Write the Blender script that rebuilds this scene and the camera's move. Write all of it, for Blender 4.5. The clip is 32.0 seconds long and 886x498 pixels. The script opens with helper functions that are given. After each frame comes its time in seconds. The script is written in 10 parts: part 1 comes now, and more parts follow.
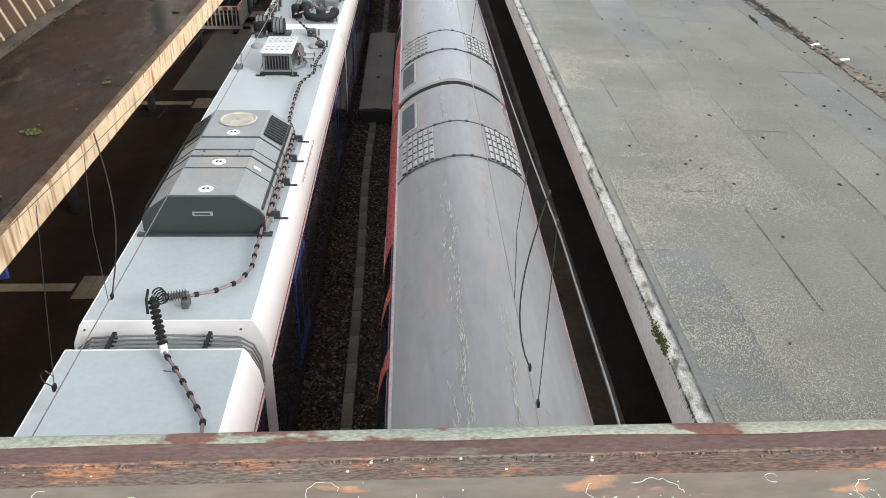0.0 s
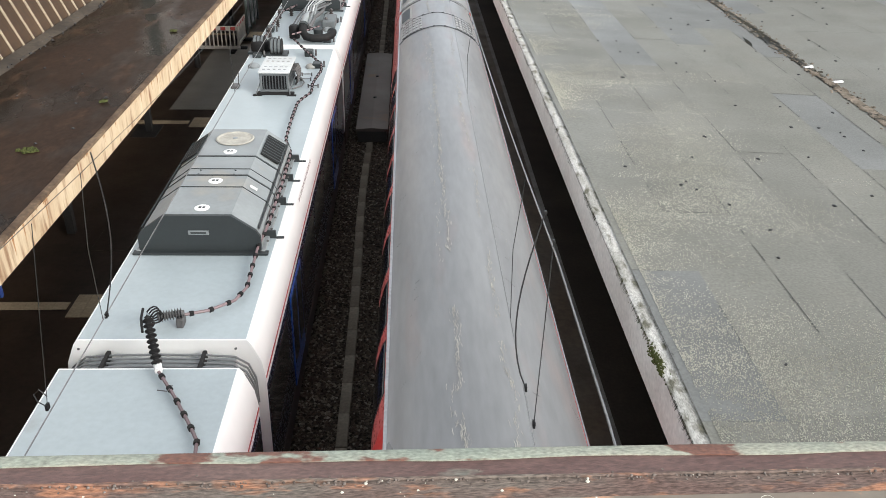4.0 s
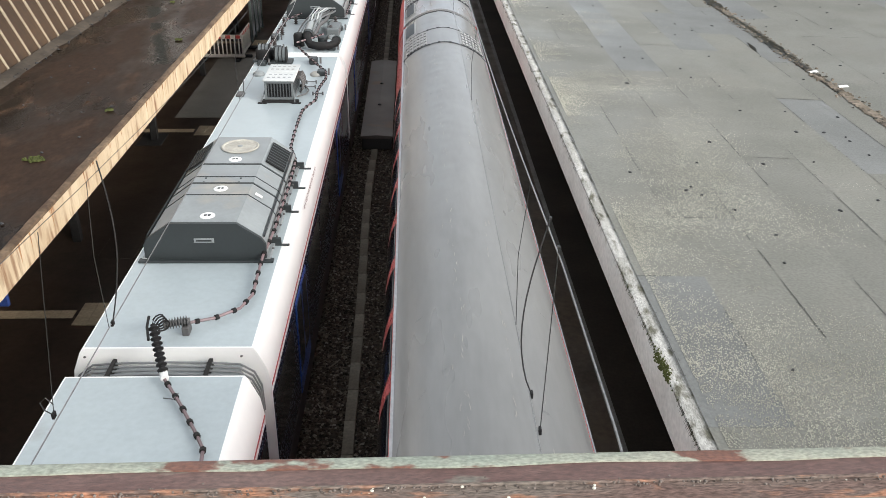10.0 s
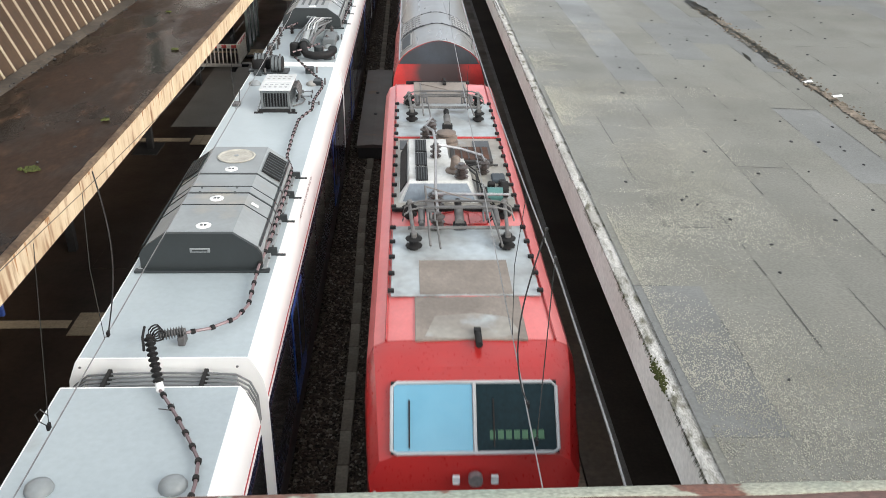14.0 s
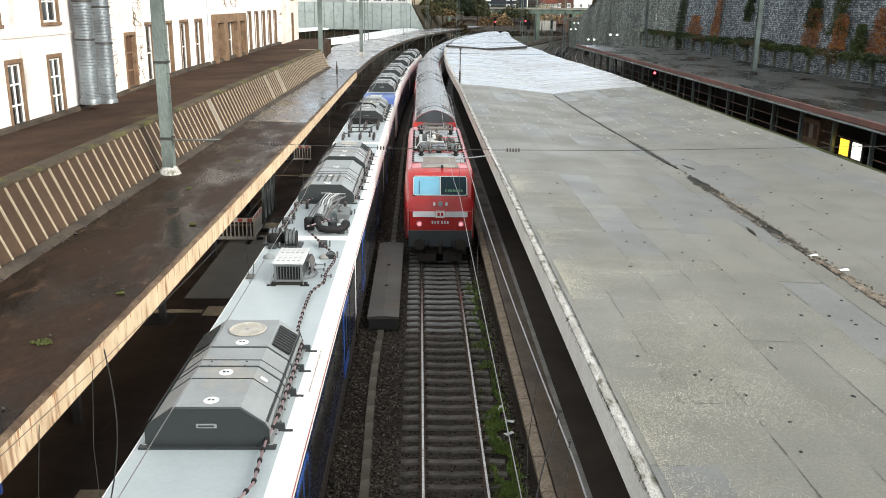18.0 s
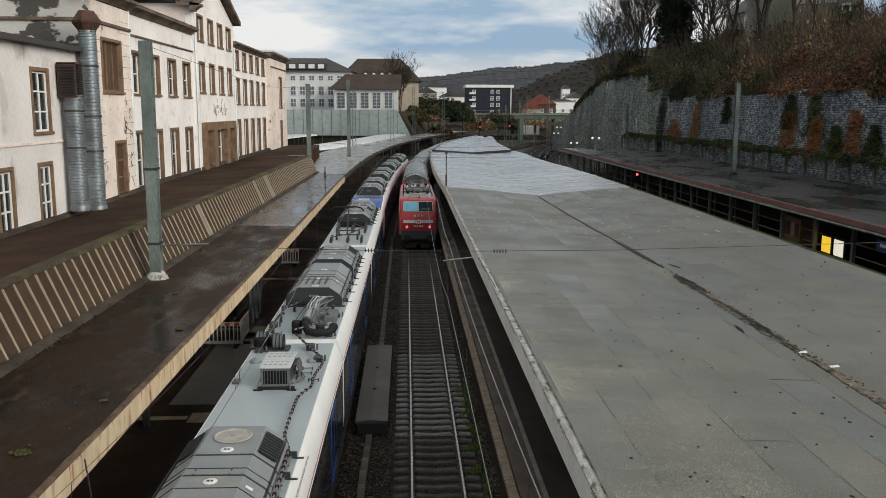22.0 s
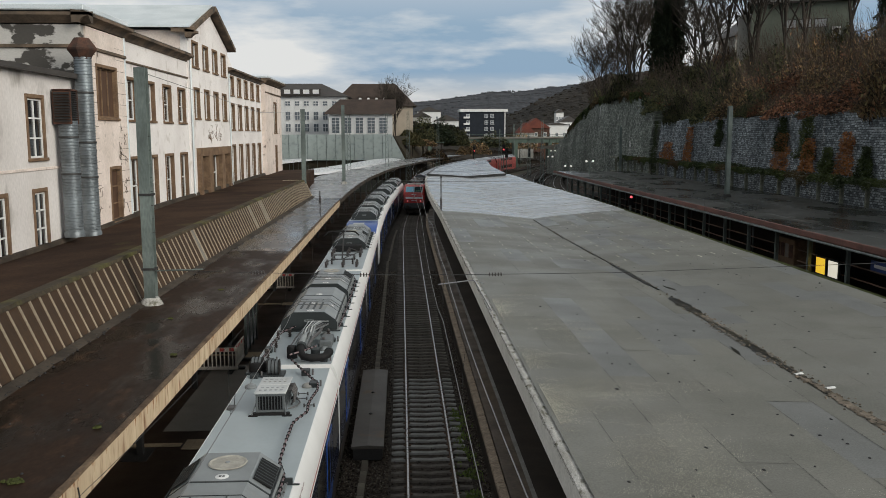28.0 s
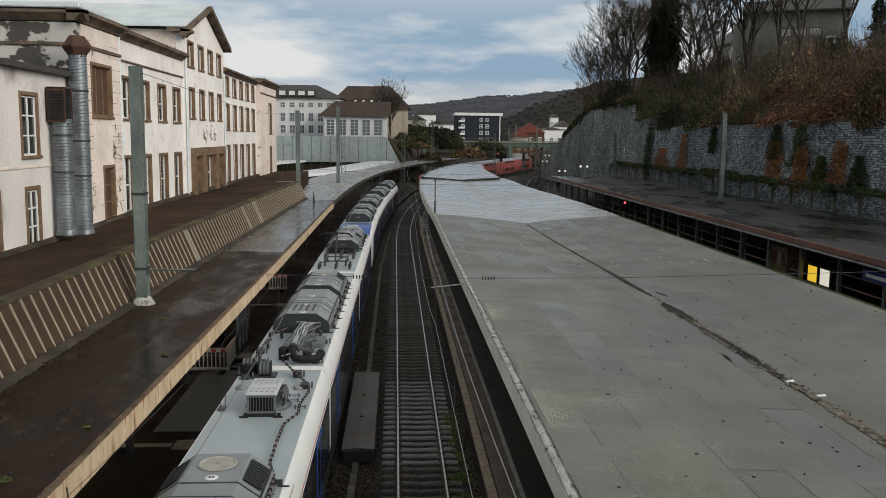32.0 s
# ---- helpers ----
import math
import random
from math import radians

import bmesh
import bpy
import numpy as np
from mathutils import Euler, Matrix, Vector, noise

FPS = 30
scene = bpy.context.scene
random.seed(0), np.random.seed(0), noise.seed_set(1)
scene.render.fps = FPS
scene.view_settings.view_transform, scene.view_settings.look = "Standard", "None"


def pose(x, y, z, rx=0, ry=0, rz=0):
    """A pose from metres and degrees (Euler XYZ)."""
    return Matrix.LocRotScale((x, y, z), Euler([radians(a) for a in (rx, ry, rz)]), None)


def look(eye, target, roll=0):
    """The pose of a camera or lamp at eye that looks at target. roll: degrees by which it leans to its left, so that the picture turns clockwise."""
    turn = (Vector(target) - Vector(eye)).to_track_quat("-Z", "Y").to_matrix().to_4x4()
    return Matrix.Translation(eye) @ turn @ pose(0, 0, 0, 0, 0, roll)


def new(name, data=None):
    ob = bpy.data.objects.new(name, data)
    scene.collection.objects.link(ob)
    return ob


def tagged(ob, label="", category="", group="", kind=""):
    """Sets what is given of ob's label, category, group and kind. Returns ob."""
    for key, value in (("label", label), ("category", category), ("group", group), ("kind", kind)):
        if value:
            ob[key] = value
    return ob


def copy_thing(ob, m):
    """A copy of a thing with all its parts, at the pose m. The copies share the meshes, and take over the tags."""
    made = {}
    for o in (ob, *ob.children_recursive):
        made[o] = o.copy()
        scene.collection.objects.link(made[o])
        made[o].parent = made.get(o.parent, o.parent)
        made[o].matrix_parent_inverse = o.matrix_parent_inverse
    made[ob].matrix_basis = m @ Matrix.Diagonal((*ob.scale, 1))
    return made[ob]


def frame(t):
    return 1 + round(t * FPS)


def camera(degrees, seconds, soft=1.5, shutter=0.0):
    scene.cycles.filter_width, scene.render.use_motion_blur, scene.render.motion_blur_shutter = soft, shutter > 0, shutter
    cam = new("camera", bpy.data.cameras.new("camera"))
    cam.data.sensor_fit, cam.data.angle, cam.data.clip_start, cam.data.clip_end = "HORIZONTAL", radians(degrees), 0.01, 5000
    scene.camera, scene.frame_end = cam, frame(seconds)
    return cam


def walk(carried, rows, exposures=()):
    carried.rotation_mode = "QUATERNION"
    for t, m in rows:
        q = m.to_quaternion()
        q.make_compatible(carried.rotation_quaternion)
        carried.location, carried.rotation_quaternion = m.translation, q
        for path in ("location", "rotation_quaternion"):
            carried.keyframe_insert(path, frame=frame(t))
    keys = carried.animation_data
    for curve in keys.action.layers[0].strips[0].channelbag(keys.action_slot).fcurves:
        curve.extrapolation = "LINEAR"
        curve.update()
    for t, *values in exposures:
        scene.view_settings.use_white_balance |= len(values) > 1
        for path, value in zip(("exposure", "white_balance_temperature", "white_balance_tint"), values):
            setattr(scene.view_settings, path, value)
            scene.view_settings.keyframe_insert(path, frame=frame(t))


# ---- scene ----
cam = camera(54.5, 32.0, soft=0.6, shutter=0.3)
PATH = [
    (0, pose(0.019, -0.045, 10.686, 60.550, -0.856, -1.889)),
    (0.5, pose(0.019, -0.045, 10.686, 60.771, -0.904, -1.777)),
    (1, pose(0.019, -0.045, 10.686, 61.063, -0.833, -1.688)),
    (1.5, pose(0.019, -0.045, 10.686, 61.375, -0.862, -1.548)),
    (2, pose(0.019, -0.045, 10.686, 61.559, -0.808, -1.558)),
    (2.5, pose(0.019, -0.045, 10.686, 61.633, -0.927, -1.589)),
    (3, pose(0.019, -0.045, 10.686, 61.804, -0.957, -1.691)),
    (3.5, pose(0.019, -0.045, 10.686, 61.872, -1.071, -1.861)),
    (5.5, pose(0.019, -0.045, 10.686, 61.836, -1.120, -2.376)),
    (6, pose(0.019, -0.045, 10.686, 61.895, -1.052, -2.391)),
    (6.5, pose(0.019, -0.045, 10.686, 62.029, -1.036, -2.339)),
    (7, pose(0.019, -0.045, 10.686, 62.151, -1.071, -2.246)),
    (7.5, pose(0.019, -0.045, 10.686, 62.095, -1.051, -2.219)),
    (8, pose(0.019, -0.045, 10.686, 62.070, -1.063, -2.056)),
    (8.5, pose(0.019, -0.045, 10.686, 62.115, -0.972, -1.977)),
    (9, pose(0.019, -0.045, 10.686, 62.124, -0.883, -1.830)),
    (9.5, pose(0.019, -0.045, 10.686, 62.161, -0.764, -1.808)),
    (10, pose(0.019, -0.045, 10.686, 62.308, -0.754, -1.855)),
    (10.5, pose(0.019, -0.045, 10.686, 62.481, -0.689, -1.902)),
    (11, pose(0.019, -0.045, 10.686, 62.526, -0.727, -1.887)),
    (11.5, pose(0.019, -0.045, 10.686, 62.583, -0.705, -1.838)),
    (12, pose(0.019, -0.045, 10.686, 62.658, -0.762, -1.736)),
    (12.5, pose(0.019, -0.045, 10.686, 62.615, -0.733, -1.770)),
    (13, pose(0.019, -0.045, 10.686, 62.593, -0.779, -1.855)),
    (13.5, pose(0.019, -0.045, 10.686, 62.501, -0.817, -1.919)),
    (15.5, pose(0.000, 0.000, 10.800, 67.177, -0.838, -2.749)),
    (16, pose(0.000, 0.000, 10.800, 68.948, -0.799, -2.590)),
    (16.5, pose(0.000, 0.000, 10.800, 70.281, -0.741, -2.312)),
    (17, pose(0.000, 0.000, 10.800, 71.563, -0.734, -1.888)),
    (17.5, pose(0.000, 0.000, 10.800, 72.899, -0.748, -1.600)),
    (18, pose(0.000, 0.000, 10.800, 74.053, -0.702, -1.477)),
    (18.5, pose(0.000, 0.000, 10.800, 75.185, -0.628, -1.636)),
    (19, pose(0.000, 0.000, 10.800, 76.153, -0.580, -1.828)),
    (19.5, pose(0.000, 0.000, 10.800, 77.118, -0.448, -1.907)),
    (20, pose(0.000, 0.000, 10.800, 78.011, -0.322, -1.985)),
    (20.5, pose(0.000, 0.000, 10.800, 78.733, -0.188, -2.079)),
    (21, pose(0.000, 0.000, 10.800, 79.373, -0.185, -2.131)),
    (21.5, pose(0.000, 0.000, 10.800, 80.107, -0.161, -2.255)),
    (22, pose(0.000, 0.000, 10.800, 80.804, -0.172, -2.413)),
    (22.5, pose(0.000, 0.000, 10.800, 81.368, -0.167, -2.479)),
    (23, pose(0.000, 0.000, 10.800, 81.801, -0.103, -2.438)),
    (23.5, pose(0.000, 0.000, 10.800, 81.958, 0.007, -2.441)),
    (24, pose(0.000, 0.000, 10.800, 81.966, 0.096, -2.435)),
    (24.5, pose(0.000, 0.000, 10.800, 81.982, 0.141, -2.503)),
    (25, pose(0.000, 0.000, 10.800, 82.076, 0.124, -2.587)),
    (25.5, pose(0.000, 0.000, 10.800, 82.086, 0.122, -2.676)),
    (27.5, pose(0.000, 0.000, 10.800, 82.266, 0.195, -2.745)),
    (28, pose(0.000, 0.000, 10.800, 82.385, 0.160, -2.784)),
    (28.5, pose(0.000, 0.000, 10.800, 82.463, 0.065, -2.860)),
    (29, pose(0.000, 0.000, 10.800, 82.472, 0.036, -2.912)),
    (29.5, pose(0.000, 0.000, 10.800, 82.453, 0.015, -2.920)),
    (30, pose(0.000, 0.000, 10.800, 82.441, -0.000, -2.908)),
    (30.5, pose(0.000, 0.000, 10.800, 82.481, -0.092, -2.860)),
    (31, pose(0.000, 0.000, 10.800, 82.489, -0.283, -2.883)),
    (31.5, pose(0.000, 0.000, 10.800, 82.559, -0.475, -2.973)),
    (32, pose(0.000, 0.000, 10.800, 82.601, -0.645, -3.125)),
]
EXPOSURES = [(0, 0.96, 6400, 9), (13.5, 0.96, 6400, 9), (15.5, 1.0, 6500, 9), (17, 1.05, 6550, 8), (19, 0.87, 6580, 7),
             (21, 0.22, 6600, 7), (23, -0.28, 6550, 7), (32, -0.29, 6550, 7)]
walk(cam, PATH, EXPOSURES)

# ---- sky and sun ----
SUN_EL, SUN_ROT = radians(21), radians(128)
world = bpy.data.worlds.new("overcast_sky")
scene.world = world
world.use_nodes = True
wn, wl = world.node_tree.nodes, world.node_tree.links
wn.clear()
w_out, w_bg = wn.new("ShaderNodeOutputWorld"), wn.new("ShaderNodeBackground")
w_sky = wn.new("ShaderNodeTexSky")
w_sky.sky_type, w_sky.sun_disc, w_sky.sun_elevation, w_sky.sun_rotation = "NISHITA", False, SUN_EL, SUN_ROT
w_sky.air_density, w_sky.dust_density = 1.0, 2.0
w_tc, w_map = wn.new("ShaderNodeTexCoord"), wn.new("ShaderNodeMapping")
w_map.inputs["Scale"].default_value = (2.0, 2.0, 9.0)
w_map.inputs["Location"].default_value = (0.35, 0.1, 0.2)
w_noise = wn.new("ShaderNodeTexNoise")
w_noise.inputs["Scale"].default_value, w_noise.inputs["Detail"].default_value, w_noise.inputs["Roughness"].default_value = 1.6, 7, 0.55
w_ramp = wn.new("ShaderNodeValToRGB")
w_ramp.color_ramp.elements[0].position, w_ramp.color_ramp.elements[0].color = 0.485, (0, 0, 0, 1)
w_ramp.color_ramp.elements[1].position, w_ramp.color_ramp.elements[1].color = 0.64, (0.95, 0.95, 0.95, 1)
# colour of the cloud base by height above the horizon
w_sep, w_el = wn.new("ShaderNodeSeparateXYZ"), wn.new("ShaderNodeValToRGB")
for k, (at_, c) in enumerate(((0.0, (1.05, 1.02, 1.04)), (0.045, (0.95, 1.0, 1.08)), (0.07, (0.50, 0.72, 1.0)), (0.12, (0.52, 0.74, 1.0)), (0.17, (0.86, 0.98, 1.16)), (0.4, (0.80, 0.83, 0.86)), (1.0, (0.72, 0.76, 0.80)))):
    e = w_el.color_ramp.elements[k] if k < 2 else w_el.color_ramp.elements.new(at_)
    e.position, e.color = at_, (*c, 1)
w_cloud = wn.new("ShaderNodeMix")
w_cloud.data_type = "RGBA"
w_cloud.inputs[7].default_value = (1.47, 1.45, 1.45, 1)
w_mul = wn.new("ShaderNodeVectorMath")
w_mul.operation = "SCALE"
w_mul.inputs[3].default_value = 0.06
w_mix = wn.new("ShaderNodeMix")
w_mix.data_type = "RGBA"
w_mix.inputs[0].default_value = 0.88
wl.new(w_tc.outputs["Generated"], w_map.inputs[0])
wl.new(w_map.outputs[0], w_noise.inputs["Vector"])
wl.new(w_noise.outputs["Fac"], w_ramp.inputs[0])
wl.new(w_sky.outputs[0], w_mul.inputs[0])
wl.new(w_mul.outputs[0], w_mix.inputs[6])
wl.new(w_tc.outputs["Generated"], w_sep.inputs[0])
wl.new(w_sep.outputs[2], w_el.inputs[0])
wl.new(w_el.outputs[0], w_cloud.inputs[6])
wl.new(w_ramp.outputs[0], w_cloud.inputs[0])
wl.new(w_cloud.outputs[2], w_mix.inputs[7])
wl.new(w_mix.outputs[2], w_bg.inputs[0])
w_bg.inputs[1].default_value = 0.72
wl.new(w_bg.outputs[0], w_out.inputs[0])

sun = new("sun", bpy.data.lights.new("sun", "SUN"))
sun.data.energy, sun.data.angle, sun.data.color = 3.2, radians(35), (1.0, 0.95, 0.88)
sun.matrix_world = look((0, 0, 0), (-math.sin(SUN_ROT) * math.cos(SUN_EL), -math.cos(SUN_ROT) * math.cos(SUN_EL), -math.sin(SUN_EL)))
sun.location = (0, -40, 60)


# ---- materials ----
def mat(name, a, b=None, rough=0.6, metal=0.0, big=0.6, fine=18.0, bump=0.12, spread=(0.35, 0.65), stretch=(1, 1, 1), grain=0.25,
        coat=0.0, rough2=None, third=None, third_at=(0.6, 0.68), third_scale=4.0, emit=None, random=0.0, trans=0.0, depth=0.02, spec=None):
    """Two colours mixed by broad stains, fine grain over both, an optional third for patches of wear."""
    m = bpy.data.materials.new(name)
    m.use_nodes = True
    n, l = m.node_tree.nodes, m.node_tree.links
    p = n["Principled BSDF"]
    b = b or tuple(c * 0.75 for c in a)
    tc, mp = n.new("ShaderNodeTexCoord"), n.new("ShaderNodeMapping")
    mp.inputs["Scale"].default_value = stretch
    l.new(tc.outputs["Object"], mp.inputs[0])

    def tex(scale, detail=4.0):
        t = n.new("ShaderNodeTexNoise")
        t.inputs["Scale"].default_value, t.inputs["Detail"].default_value = scale, detail
        l.new(mp.outputs[0], t.inputs["Vector"])
        return t.outputs["Fac"]

    def remap(sock, lo, hi, to0=0.0, to1=1.0):
        r = n.new("ShaderNodeMapRange")
        for k, v in zip((1, 2, 3, 4), (lo, hi, to0, to1)):
            r.inputs[k].default_value = v
        l.new(sock, r.inputs[0])
        return r.outputs[0]

    def blend(fac, c0, c1, kind="MIX"):
        x = n.new("ShaderNodeMix")
        x.data_type, x.blend_type = "RGBA", kind
        for sock, v in ((x.inputs[0], fac), (x.inputs[6], c0), (x.inputs[7], c1)):
            if isinstance(v, bpy.types.NodeSocket):
                l.new(v, sock)
            else:
                sock.default_value = v if isinstance(v, float) else (*v, 1)
        return x.outputs[2]

    broad, small = tex(big), tex(fine, 6.0)
    stain = remap(broad, *spread)
    col = blend(stain, a, b)
    if third:
        col = blend(remap(tex(third_scale, 6.0), *third_at), col, third)
    g = remap(small, 0.25, 0.75, 1 - grain, 1 + grain)
    if random:
        oi = n.new("ShaderNodeObjectInfo")
        mu = n.new("ShaderNodeMath")
        mu.operation = "MULTIPLY"
        l.new(g, mu.inputs[0])
        l.new(remap(oi.outputs["Random"], 0, 1, 1 - random, 1 + random), mu.inputs[1])
        g = mu.outputs[0]
    sc = n.new("ShaderNodeVectorMath")
    sc.operation = "SCALE"
    l.new(col, sc.inputs[0])
    l.new(g, sc.inputs[3])
    l.new(sc.outputs[0], p.inputs["Base Color"])
    p.inputs["Metallic"].default_value = metal
    if rough2 is None:
        l.new(remap(small, 0.3, 0.7, max(rough - 0.06, 0.02), min(rough + 0.06, 1)), p.inputs["Roughness"])
    else:
        l.new(remap(stain, 0, 1, rough, rough2), p.inputs["Roughness"])
    if spec is not None:
        p.inputs["Specular IOR Level"].default_value = spec
    elif rough >= 0.75:
        p.inputs["Specular IOR Level"].default_value = 0.2
    p.inputs["Coat Weight"].default_value = coat
    p.inputs["Coat Roughness"].default_value = 0.12
    if bump:
        bp = n.new("ShaderNodeBump")
        bp.inputs["Strength"].default_value, bp.inputs["Distance"].default_value = bump, depth
        l.new(small, bp.inputs["Height"])
        l.new(bp.outputs[0], p.inputs["Normal"])
    if emit:
        p.inputs["Emission Color"].default_value, p.inputs["Emission Strength"].default_value = (*emit[:3], 1), emit[3]
    if trans:
        p.inputs["Transmission Weight"].default_value = trans
    return m


M = dict(
    ballast=mat("ballast", (0.044, 0.035, 0.027), (0.024, 0.019, 0.015), rough=0.8, big=0.3, fine=9, bump=0.9, grain=0.6, depth=0.06),
    earth=mat("earth", (0.09, 0.085, 0.07), (0.06, 0.065, 0.045), rough=0.95, big=0.02, fine=0.6, bump=0.3, grain=0.4),
    rail=mat("rail_steel", (0.42, 0.41, 0.40), (0.30, 0.29, 0.28), rough=0.28, metal=0.9, big=2, bump=0.02, grain=0.12),
    rail_side=mat("rusty_rail_side", (0.10, 0.065, 0.045), (0.06, 0.042, 0.032), rough=0.8, grain=0.4),
    sleeper=mat("concrete_sleeper", (0.130, 0.117, 0.104), (0.072, 0.063, 0.054), rough=0.8, big=3, fine=30, grain=0.35, random=0.2),
    trough=mat("cable_trough_lid", (0.155, 0.138, 0.112), (0.10, 0.088, 0.070), rough=0.85, big=0.8, fine=14, grain=0.3, random=0.12),
    kerb=mat("platform_kerb_stone", (0.33, 0.262, 0.20), (0.20, 0.155, 0.115), rough=0.75, big=1.3, fine=12, bump=0.35, grain=0.4,
             third=(0.07, 0.09, 0.03), third_at=(0.6, 0.72)),
    slab=mat("wet_platform_slab", (0.125, 0.094, 0.068), (0.075, 0.057, 0.042), rough=0.32, rough2=0.7, big=0.5, fine=10, grain=0.3,
             third=(0.10, 0.052, 0.025), third_at=(0.64, 0.78), third_scale=0.7),
    line=mat("safety_line", (0.26, 0.25, 0.235), (0.17, 0.16, 0.15), rough=0.7, big=2, fine=20, grain=0.25),
    asphalt=mat("platform_asphalt", (0.048, 0.038, 0.030), (0.030, 0.024, 0.019), rough=0.8, grain=0.3),
    floor_l=mat("wet_brown_platform", (0.060, 0.038, 0.025), (0.034, 0.022, 0.015), rough=0.3, rough2=0.62, big=0.35, fine=8, grain=0.3,
                third=(0.10, 0.05, 0.03), third_at=(0.66, 0.76), third_scale=0.9),
    tactile=mat("tactile_strip", (0.46, 0.36, 0.24), (0.34, 0.26, 0.17), rough=0.7, grain=0.2, random=0.08),
    canopy=mat("grey_roofing_felt", (0.180, 0.184, 0.171), (0.129, 0.132, 0.122), rough=0.5, rough2=0.72, big=0.22, fine=22, grain=0.26, bump=0.25,
               third=(0.160, 0.158, 0.130), third_at=(0.5, 0.62), third_scale=0.28),
    # pale base colour holds the sky's reflection on top of the wet gloss
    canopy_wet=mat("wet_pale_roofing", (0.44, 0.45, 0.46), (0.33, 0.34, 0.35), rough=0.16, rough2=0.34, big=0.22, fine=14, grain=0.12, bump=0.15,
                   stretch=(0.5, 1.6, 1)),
    grit=mat("pale_grit", (0.50, 0.485, 0.42), (0.36, 0.35, 0.30), rough=0.9, grain=0.2),
    felt_silt=mat("grey_gutter_silt", (0.13, 0.125, 0.11), (0.075, 0.07, 0.06), rough=0.8, big=2.5, fine=14, grain=0.4, bump=0.4),
    tar=mat("black_bird_droppings", (0.02, 0.02, 0.022), rough=0.5),
    puddle=mat("dirty_gutter_water", (0.010, 0.0095, 0.006), (0.035, 0.032, 0.022), rough=0.3, rough2=0.6, spec=0.06, spread=(0.5, 0.62), big=2.2, fine=12, grain=0.4),
    sediment=mat("pale_gutter_sediment", (0.24, 0.20, 0.16), (0.11, 0.092, 0.07), rough=0.85, big=3, fine=12, bump=0.7, grain=0.5, third=(0.045, 0.04, 0.032), third_at=(0.52, 0.60), third_scale=5),
    plaster=mat("weathered_edge_plaster", (0.54, 0.53, 0.505), (0.32, 0.312, 0.285), rough=0.85, big=2.2, fine=38, bump=0.8, grain=0.5, stretch=(1.6, 0.6, 1),
                third=(0.13, 0.125, 0.095), third_at=(0.52, 0.66), third_scale=4.2, depth=0.012),
    fascia=mat("pale_concrete_fascia", (0.70, 0.69, 0.65), (0.60, 0.585, 0.545), rough=0.8, big=0.9, fine=14, grain=0.14,
               third=(0.25, 0.20, 0.12), third_at=(0.66, 0.8), third_scale=1.2),
    moss=mat("moss", (0.075, 0.085, 0.026), (0.045, 0.052, 0.018), rough=0.95, fine=40, bump=0.8, grain=0.5),
    grass=mat("track_weeds", (0.17, 0.24, 0.06), (0.10, 0.14, 0.04), rough=0.9, big=2, fine=30, grain=0.5),
    roof_l=mat("wet_brown_roofing_felt", (0.030, 0.0175, 0.0115), (0.011, 0.0075, 0.0055), spread=(0.44, 0.62), rough=0.5, rough2=0.16, spec=0.045, big=0.5, fine=9, grain=0.35, bump=0.18,
               third=(0.048, 0.027, 0.017), third_at=(0.56, 0.70), third_scale=1.7, stretch=(1.4, 0.6, 1)),
    # roof_mid and roof_pale: sky reflection put into the lighter base colours
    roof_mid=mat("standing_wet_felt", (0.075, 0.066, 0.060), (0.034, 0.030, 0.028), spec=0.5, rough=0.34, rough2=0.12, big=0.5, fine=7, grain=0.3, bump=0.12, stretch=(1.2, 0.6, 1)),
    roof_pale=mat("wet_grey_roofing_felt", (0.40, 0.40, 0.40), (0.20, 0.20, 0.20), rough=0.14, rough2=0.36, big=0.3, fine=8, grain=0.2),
    cream=mat("cream_painted_fascia", (0.60, 0.485, 0.335), (0.47, 0.355, 0.23), rough=0.7, big=0.8, fine=14, grain=0.12,
              third=(0.20, 0.095, 0.042), third_at=(0.53, 0.72), third_scale=2.0, stretch=(1, 3.0, 0.45)),
    rust_edge=mat("rusty_sheet_edge", (0.075, 0.048, 0.032), (0.17, 0.12, 0.08), rough=0.85, big=1.5, fine=12, grain=0.35),
    screed=mat("dusty_concrete_strip", (0.070, 0.056, 0.043), (0.036, 0.029, 0.023), rough=0.85, big=0.7, fine=9, grain=0.35, bump=0.4),
    glazing=mat("weathered_slanted_panel", (0.070, 0.043, 0.026), (0.038, 0.024, 0.016), spec=0.2, rough=0.6, big=0.8, fine=9, grain=0.25, random=0.12),
    rib=mat("pale_glazing_bar", (0.42, 0.36, 0.27), (0.26, 0.21, 0.155), rough=0.6, grain=0.2),
    terrace=mat("brown_terrace_felt", (0.056, 0.030, 0.017), (0.030, 0.0165, 0.010), rough=0.85, rough2=0.95, spec=0.12, big=0.25, fine=7, grain=0.3, third=(0.075, 0.060, 0.026), third_at=(0.60, 0.74), third_scale=0.3),
    steel=mat("galvanised_mast_steel", (0.20, 0.24, 0.225), (0.095, 0.115, 0.108), rough=0.6, metal=0.35, big=1.1, fine=14, grain=0.25, stretch=(1, 1, 0.35)),
    dark_steel=mat("dark_steel", (0.055, 0.055, 0.055), (0.035, 0.033, 0.032), rough=0.55, metal=0.3),
    wire=mat("overhead_wire", (0.06, 0.06, 0.06), rough=0.45, metal=0.5, bump=0),
    wire_pale=mat("worn_contact_wire", (0.30, 0.30, 0.30), rough=0.35, metal=0.7, bump=0),
    insulator=mat("brown_insulator", (0.045, 0.036, 0.033), rough=0.3, coat=0.4),
)


